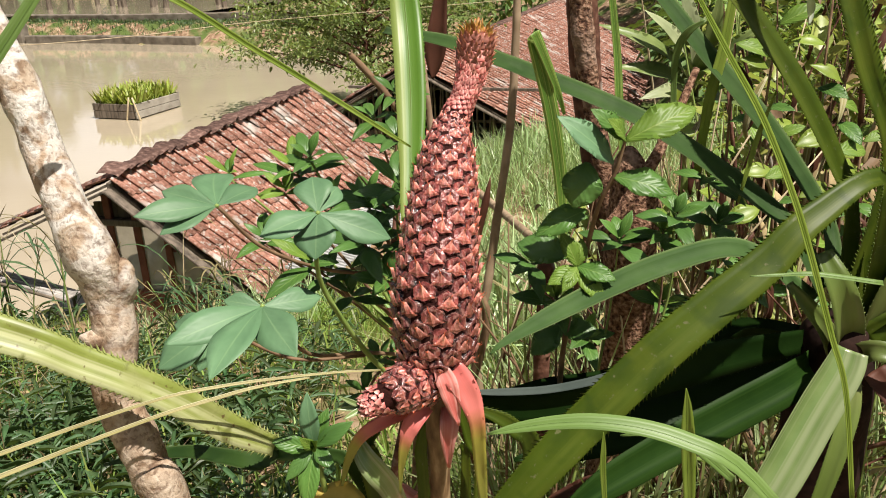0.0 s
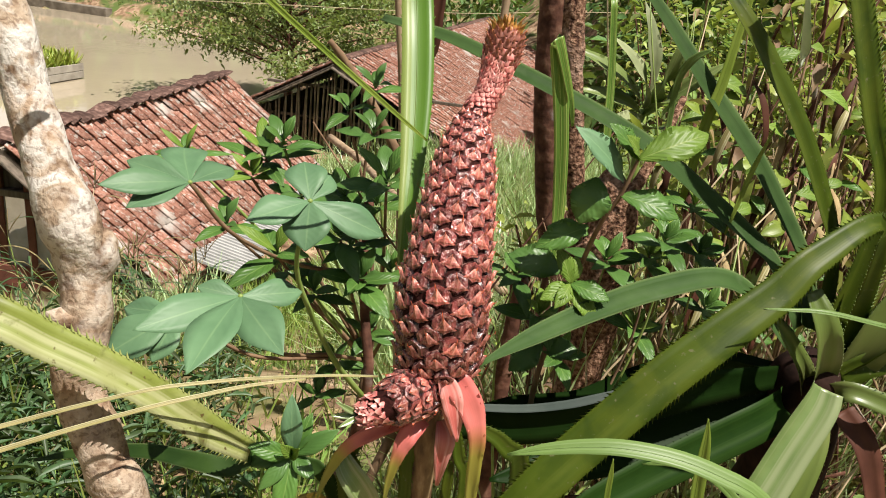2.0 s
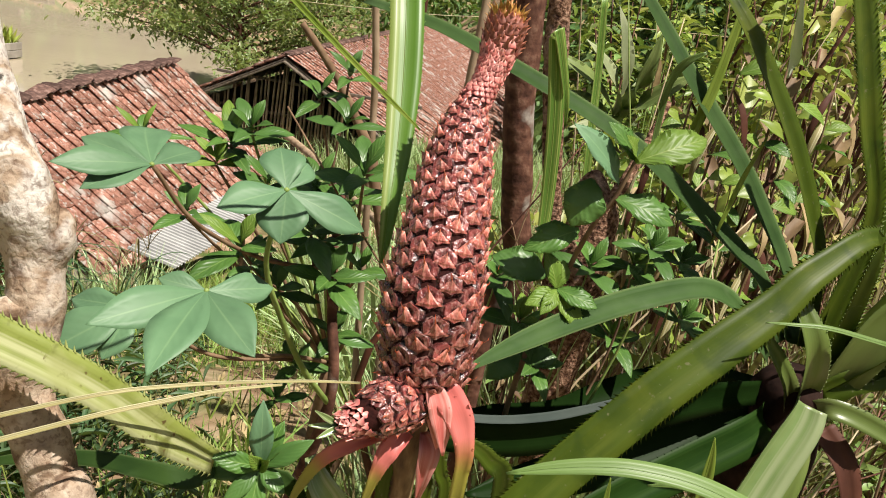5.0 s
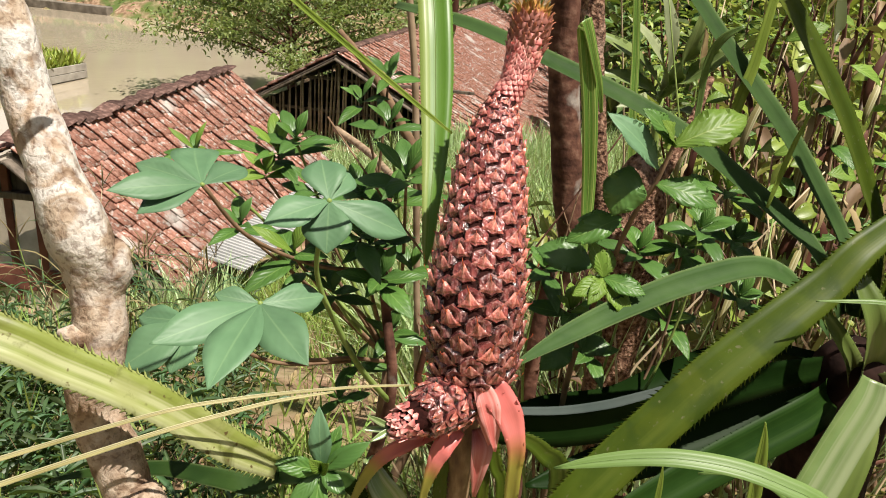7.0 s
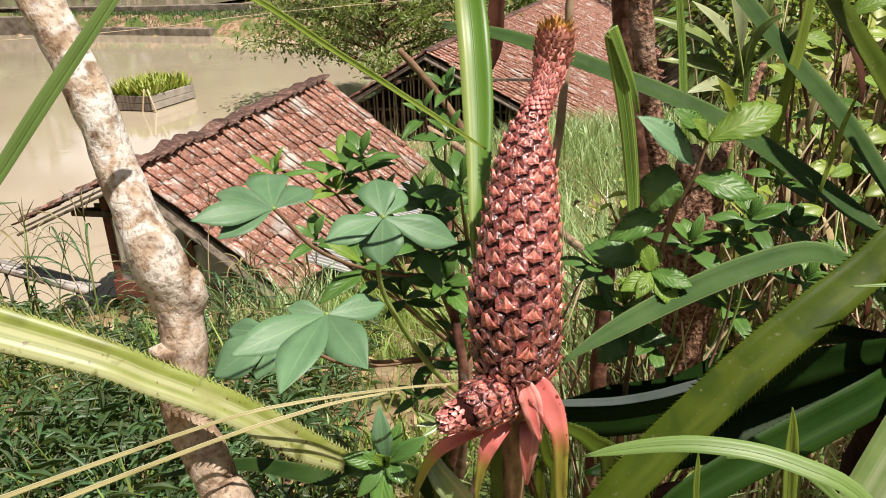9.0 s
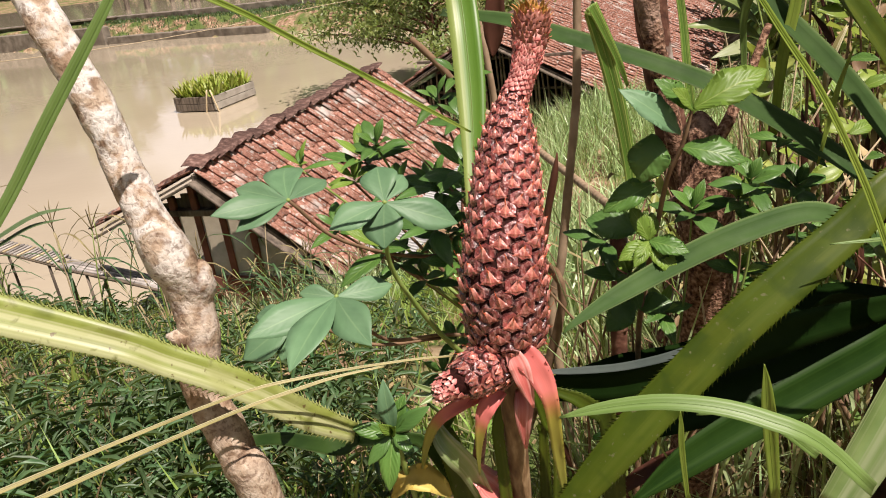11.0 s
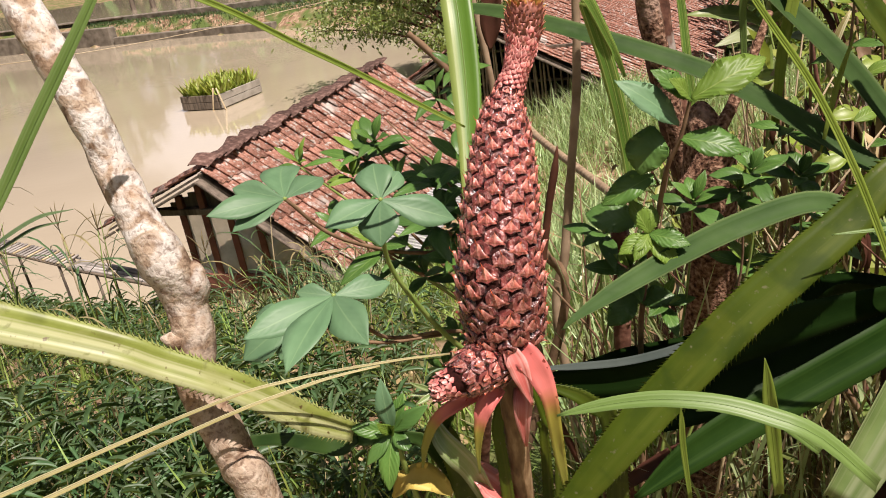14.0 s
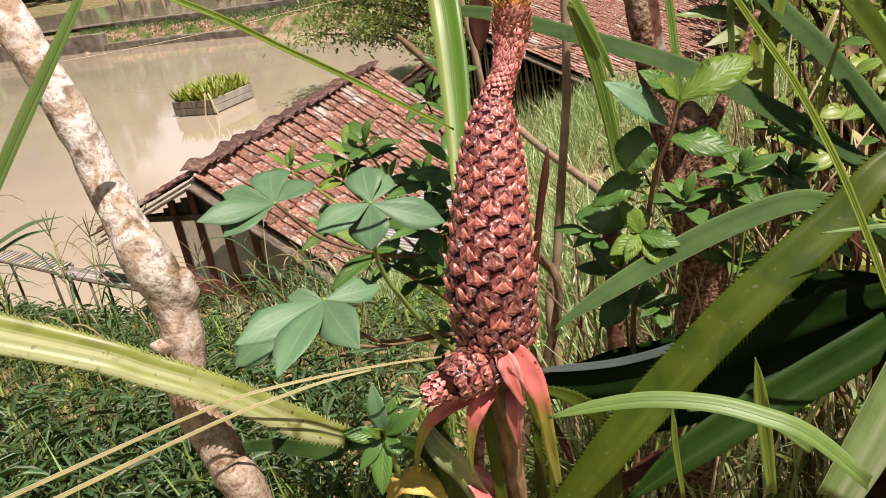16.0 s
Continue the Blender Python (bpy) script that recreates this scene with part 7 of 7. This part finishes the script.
# ---- out on the pond and beyond ----
def raft():
    c = Vector((-7.95, 19.25, POND))
    along = Vector((0.30, 0.95, 0)).normalized()
    out = Vector((along.y, -along.x, 0))
    r = thing("planter_raft", "weathered wooden planter box floating on the pond", "planter", c)
    m = Matrix((along, -out, Vector((0, 0, 1)))).transposed().to_4x4()
    L, W, H = 1.75, 1.22, 0.36
    # long sides lighter, ends darker: sun and shade are put into the materials
    for s in (-1, 1):
        for j in range(2):
            mm = m.copy()
            mm.translation = c + out * (s * W / 2) + Vector((0, 0, 0.02 + H / 4 + j * H / 2))
            part("side_board", soft_box(mm, (L, 0.04, H / 2 - 0.012), 0.006), CONCRETE, r, "grey weathered board", smooth=False)
            mm.translation = c + along * (s * L / 2) + Vector((0, 0, 0.02 + H / 4 + j * H / 2))
            part("end_board", soft_box(mm, (0.04, W - 0.05, H / 2 - 0.012), 0.006), OLD_WOOD, r, "weathered end board with shade in its colour", smooth=False)
    mm = m.copy()
    mm.translation = c + Vector((0, 0, 0.16))
    part("soil", soft_box(mm, (L - 0.06, W - 0.06, 0.3), 0.01), EARTH, r, smooth=False)
    near = c - along * (L / 2 + 0.03) + out * (W / 2 - 0.05)
    for dx in (-0.1, 0.14):
        limb("brace", [(*(near + along * -0.05 + out * dx * 2 + Vector((0, 0, -0.15))), 0.022), (*(near + out * dx * 0.4 + Vector((0, 0, 0.55))), 0.02)], BAMBOO, r, sides=8, n=4)
    plants = thing("water_plants", "clump of upright yellow-green leaves growing in a planter", "plants", c + Vector((0, 0, 0.31)), kind="")
    rng = random.Random(31)
    vs, fs, uvs = [], [], []
    for i in range(900):
        p = along * rng.uniform(-L / 2 + 0.08, L / 2 - 0.08) - out * rng.uniform(-W / 2 + 0.06, W / 2 - 0.06)
        a = rng.uniform(0, 6.28)
        h = rng.uniform(0.2, 0.46)
        d = Vector((math.cos(a) * 0.22, math.sin(a) * 0.22, h))
        s = Vector((math.sin(a), -math.cos(a), 0)) * 0.032
        k = len(vs)
        vs += [tuple(p - s * 0.5), tuple(p + s * 0.5), tuple(p + d * 0.6 + s), tuple(p + d * 0.6 - s), tuple(p + d)]
        fs += [(k, k + 1, k + 2, k + 3), (k + 3, k + 2, k + 4)]
        uvs += [(0, 0), (1, 0), (1, 0.5), (0, 0.5), (0, 0.5), (1, 0.5), (0.5, 1)]
    ob = new("leaves", from_lists("leaves", vs, fs, leaf_material("water plant", [(0.3, (0.24, 0.30, 0.04)), (0.7, (0.42, 0.44, 0.10))], 0.4, 0.4, 0.3, islands=True), uvs))
    ob.parent = plants
    tagged(ob, kind="stuff")


raft()


def shore_tree(x, y, h, r, seed, leaves, label, L0=0.12, L1=0.24, low=0.25, flat=0.7):
    """A spreading tree: trunk, limbs, and a loose crown of leaf clumps along the limbs."""
    rng = random.Random(seed)
    z = land(x, y)
    tree = thing("tree", label, "tree", (x, y, z))
    limb("trunk", [(x, y, z - 0.1, 0.10), (x + 0.05, y, z + h * 0.3, 0.085), (x, y, z + h * 0.65, 0.06), (x + 0.05, y, z + h, 0.02)], RED_BARK, tree, sides=12, n=24, lumps=0.1)
    seats = []
    for i in range(30):
        a = i * 2.4
        f = low + (0.98 - low) * (i / 30)
        reach = r * (1.0 - 0.55 * (i / 30) ** 2) * rng.uniform(0.75, 1.1)
        s = Vector((x, y, z + h * f * 0.75))
        e = Vector((x + math.cos(a) * reach, y + math.sin(a) * reach * 0.9, z + h * f + rng.uniform(0.1, 0.5)))
        mid = s.lerp(e, 0.5) + Vector((0, 0, 0.15))
        limb("branch", [(*s, 0.035), (*mid, 0.022), (*e, 0.006)], RED_BARK, tree, sides=6, n=10)
        for j in range(leaves // 30):
            t = 0.25 + 0.8 * rng.random() ** 0.7
            p = (s.lerp(mid, t * 2) if t < 0.5 else mid.lerp(e, t * 2 - 1)) + Vector((rng.gauss(0, 0.26), rng.gauss(0, 0.26), rng.gauss(0.02, 0.16)))
            seats.append((p - Vector((x, y, z)), (rng.gauss(0, 1), rng.gauss(0, 1), rng.gauss(0, 0.4))))
    ob = new("crown", leaf_cloud("crown", seats, TREE_LEAF, L0, L1, 0.42, seed + 1, 0.1, 0.4))
    ob.parent = tree
    tagged(ob, kind="stuff")


shore_tree(-1.95, 18.2, 3.6, 3.3, 61, 15000, "spreading dark tree on the bank behind the huts", 0.08, 0.16)
shore_tree(8.5, 28.0, 5.0, 3.4, 62, 4500, "leafy tree beyond the barn")
shore_tree(9.5, 18.0, 4.6, 3.2, 63, 4500, "leafy tree beyond the thicket")


def line_along(pts, z, w, h, name, mat, label, thing_at):
    ob = thing(name, label, "wall", thing_at)
    for (x0, y0), (x1, y1) in zip(pts, pts[1:]):
        a, b = Vector((x0, y0, z)), Vector((x1, y1, z))
        m = look((a + b) / 2, b)
        part("segment", soft_box(m, (w, h, (b - a).length + w * 0.5), 0.03), mat, ob, smooth=False)


line_along(((-60, 50.4), (-29, 42.2), (-21.5, 39.6)), POND + 0.25, 0.5, 1.3, "retaining_wall", OLD_STONE, "old stone-faced wall along the far bank", (-28, 39.6, POND - 0.4))
line_along(((-60, 53.5), (-31, 45.0), (-24.6, 43.6), (-16.5, 40.2), (-6, 38.0)), POND + 1.0, 0.5, 0.35, "path_kerb", OLD_STONE, "pale concrete edge of the upper path", (-28, 43.4, POND + 0.8))
line_along(((-21.2, 39.5), (-16.9, 38.1), (-11.5, 35.7)), POND + 0.08, 0.4, 0.55, "stone_edging", OLD_STONE, "low crumbling stone edge of the far bank", (-16.9, 38.1, POND - 0.2))
# upper pond with stumps behind the kerb
bm = bmesh.new()
bmesh.ops.create_grid(bm, x_segments=1, y_segments=1, size=1, matrix=Matrix.Translation((-34, 62, POND + 1.12)) @ Matrix.Rotation(radians(-15), 4, "Z") @ Matrix.Diagonal((26, 16, 1, 1)))
structure("water_upper", bm, WATER, "second muddy pond on the upper terrace", category="pond")
rng = random.Random(9)
for i in range(16):
    x = -24 + i * 0.95 + rng.gauss(0, 0.25)
    y = 47.5 + rng.uniform(0, 5.0) - 0.28 * (x + 24)
    s = thing("stump_post", "short dark wooden post standing in the upper pond", "post", (x, y, POND + 1.0), "posts in the upper pond")
    h = rng.uniform(0.7, 1.3)
    limb("post", [(x, y, POND + 0.7, 0.17), (x + rng.gauss(0, 0.05), y, POND + 1.0 + h, 0.15)], OLD_WOOD, s, sides=8, n=4, lumps=0.1)
stuff("grass", tuft_mesh(21, 11000, 0.06, 0.22, 0.04, lambda r: (lambda x: (x, 39.6 - 0.33 * (x + 22) + r.uniform(0.2, 4.2)))(r.uniform(-24, -3)), WEED, 0.9), "rough grass on the far bank", "grass")


def far_bushes():
    rng = random.Random(71)
    seats = []
    for i in range(130):
        y = rng.uniform(14, 34) if i < 60 else rng.uniform(33, 52)
        x = rng.uniform(max(4.2, 0.20 * y + 1.6), 0.75 * y) if i < 60 else rng.uniform(-3.5, 0.4 * y)
        z = land(x, y)
        h, r = rng.uniform(1.6, 3.6), rng.uniform(0.8, 1.6)
        for j in range(110):
            d = Vector((rng.gauss(0, 1), rng.gauss(0, 1), rng.gauss(0, 1))).normalized()
            k = rng.uniform(0.6, 1.1)
            seats.append((Vector((x + d.x * r * k, y + d.y * r * k, z + h * 0.5 + d.z * h * 0.5 * k)), d))
    stuff("bushes", leaf_cloud("bushes", seats, FAR_LEAF, 0.25, 0.55, 0.5, 72, 0.0, 0.3), "tangled green bushes beyond the barn", "bushes")


far_bushes()


def far_wood():
    rng = random.Random(44)
    seats = []
    for i in range(90):
        x = rng.uniform(-120, 90)
        y = 88 + rng.uniform(0, 40) + abs(x) * 0.1
        h, r = rng.uniform(8, 17), rng.uniform(4, 7)
        for j in range(150):
            d = Vector((rng.gauss(0, 1), rng.gauss(0, 1), rng.gauss(0, 1))).normalized()
            seats.append((Vector((x + d.x * r, y + d.y * r, 2 + h * 0.55 + d.z * h * 0.5)), d))
    stuff("far_woodland", leaf_cloud("far_woodland", seats, FAR_LEAF, 1.6, 3.4, 0.7, 45, 0.0, 0.3), "hazy green wooded hillside beyond the ponds", "woodland")


far_wood()

# ---- wire, sheet and bamboo screen ----
wire = thing("wire", "thin pale wire slung across above the pond", "wire", (-6.835, 7, 0.6061))
limb("strand", [(-6.835, 7, 0.6061) + (0.0038,), (-5.351, 7.5, 0.5187) + (0.0038,), (-4.363, 8, 0.4809) + (0.0038,), (-3.292, 8.6, 0.495) + (0.0038,), (-2.158, 9.2, 0.5556) + (0.0038,), (0.8357, 9.6, 0.6816) + (0.0038,), (2.188, 9.8, 0.8111) + (0.0038,), (3.897, 10, 0.9362) + (0.0038,), (6.16, 10.2, 1.064) + (0.0038,)], BAMBOO, wire, sides=6, n=30)


def sheet():
    o = Vector((-1.472, 6, -1.262))
    ax = (Vector((-0.6727, 7.6, -1.063)) - o)
    dn = A_G * 0.40 + Vector((0, 0, -0.10))
    s = thing("corrugated_sheet", "grey corrugated roofing sheet laid along the hut eave", "roof sheet", o)
    bm = bmesh.new()
    up = ax.cross(dn).normalized()
    if up.z < 0:
        up = -up
    waves = 42
    prof = [(k + f, h) for k in range(waves) for f, h in ((0.0, 0.0), (0.15, 0.018), (0.45, 0.020), (0.60, 0.002), (0.85, -0.002))] + [(waves, 0.0)]
    tops, lows = [], []
    for u, h in prof:
        p = o + ax * (u / waves) + up * h
        tops.append([bm.verts.new(p + dn * j) for j in (0, 0.5, 1)])
        lows.append([bm.verts.new(p + dn * j - up * 0.005) for j in (0, 0.5, 1)])
    for i in range(len(prof) - 1):
        for j in range(2):
            bm.faces.new((tops[i][j], tops[i + 1][j], tops[i + 1][j + 1], tops[i][j + 1]))
            bm.faces.new((lows[i][j + 1], lows[i + 1][j + 1], lows[i + 1][j], lows[i][j]))
        for j in (0, 2):
            bm.faces.new((tops[i][j], lows[i][j], lows[i + 1][j], tops[i + 1][j]))
    bmesh.ops.recalc_face_normals(bm, faces=list(bm.faces))
    part("sheet", bm, SHEET, s, smooth=False)
    for k in (0.1, 0.9):
        for j in (0.15, 0.85):
            p = o + ax * k + dn * j
            limb("prop", [(p.x, p.y, land(p.x, p.y) - 0.05, 0.025), (p.x, p.y, p.z - 0.01, 0.02)], OLD_WOOD, s, sides=7, n=2)


sheet()


def deck():
    """Two narrow slatted lengths on thin posts, meeting at a bend."""
    for label, a, b, cross in (("grey split bamboo deck at the pond edge", Vector((-6.069, 7, -1.241)), Vector((-4.812, 6.6, -1.429)), 26),
                               ("grey bamboo pole walkway beside the hut", Vector((-4.809, 6.6, -1.455)), Vector((-3.557, 6.2, -1.613)), 0)):
        d = b - a
        side = Vector((-d.y, d.x, 0)).normalized() * 0.20
        if side.y < 0:
            side = -side
        s = thing("bamboo_deck", label, "deck", (a.x, a.y, POND), "bamboo decks")
        for i in range(3 if cross else 9):
            o = side * (i / (2 if cross else 8))
            limb("rod", [(*(a + o), 0.016), (*(a.lerp(b, 0.5) + o + Vector((0, 0, 0.012 * (-1) ** i))), 0.017), (*(b + o), 0.015)], BAMBOO_GREY if i else BAMBOO_DARK, s, sides=6, n=6)
        for i in range(cross):
            p = a + d * ((i + 0.5) / cross) + Vector((0, 0, 0.028))
            limb("slat", [(*(p - side * 0.06), 0.013), (*(p + side * 1.05), 0.012)], BAMBOO_GREY if i % 4 else BAMBOO, s, sides=5, n=2)
        for f in (0.3, 0.93):
            for g in (0.03, 0.97):
                p = a + d * f + side * g
                limb("post", [(p.x, p.y, min(POND, land(p.x, p.y)) - 0.1, 0.016), (p.x, p.y, p.z - 0.005, 0.014)], OLD_WOOD, s, sides=7, n=3)


deck()



def fallen_leaves():
    for label, pts, mat in (("fallen pale red pineapple bract", [(-0.072, 0.618, 0.690, 0.010), (-0.056, 0.610, 0.672, 0.030), (-0.040, 0.606, 0.655, 0.034), (-0.015, 0.61, 0.632, 0.010)], BRACT_RED),
                            ("curled yellow fallen leaf", [(-0.158, 0.600, 0.660, 0.004), (-0.134, 0.596, 0.688, 0.026), (-0.110, 0.596, 0.684, 0.028), (-0.092, 0.60, 0.660, 0.005)], YELLOWED),
                            ("dry brown leaf caught between the stems", [(0.2491, 0.8, 0.5304, 0.0045), (0.2984, 0.8, 0.5815, 0.025), (0.3528, 0.8, 0.6122, 0.0245), (0.3934, 0.8, 0.6173, 0.0043)], DRY_LEAF),
                            ("dry brown leaf caught between the stems", [(0.0895, 0.8, 0.4639, 0.0047), (0.1451, 0.8, 0.5095, 0.0231), (0.2053, 0.8, 0.5431, 0.0181), (0.249, 0.8, 0.5491, 0.003)], DEAD_LEAF)):
        g = thing("fallen_leaf", label, "leaf", pts[0][:3], "fallen leaves")
        blade("blade", pts, mat, g, n=14, curl=0.4, wave=0.2, face=(0.2, -0.5, 0.85))


fallen_leaves()
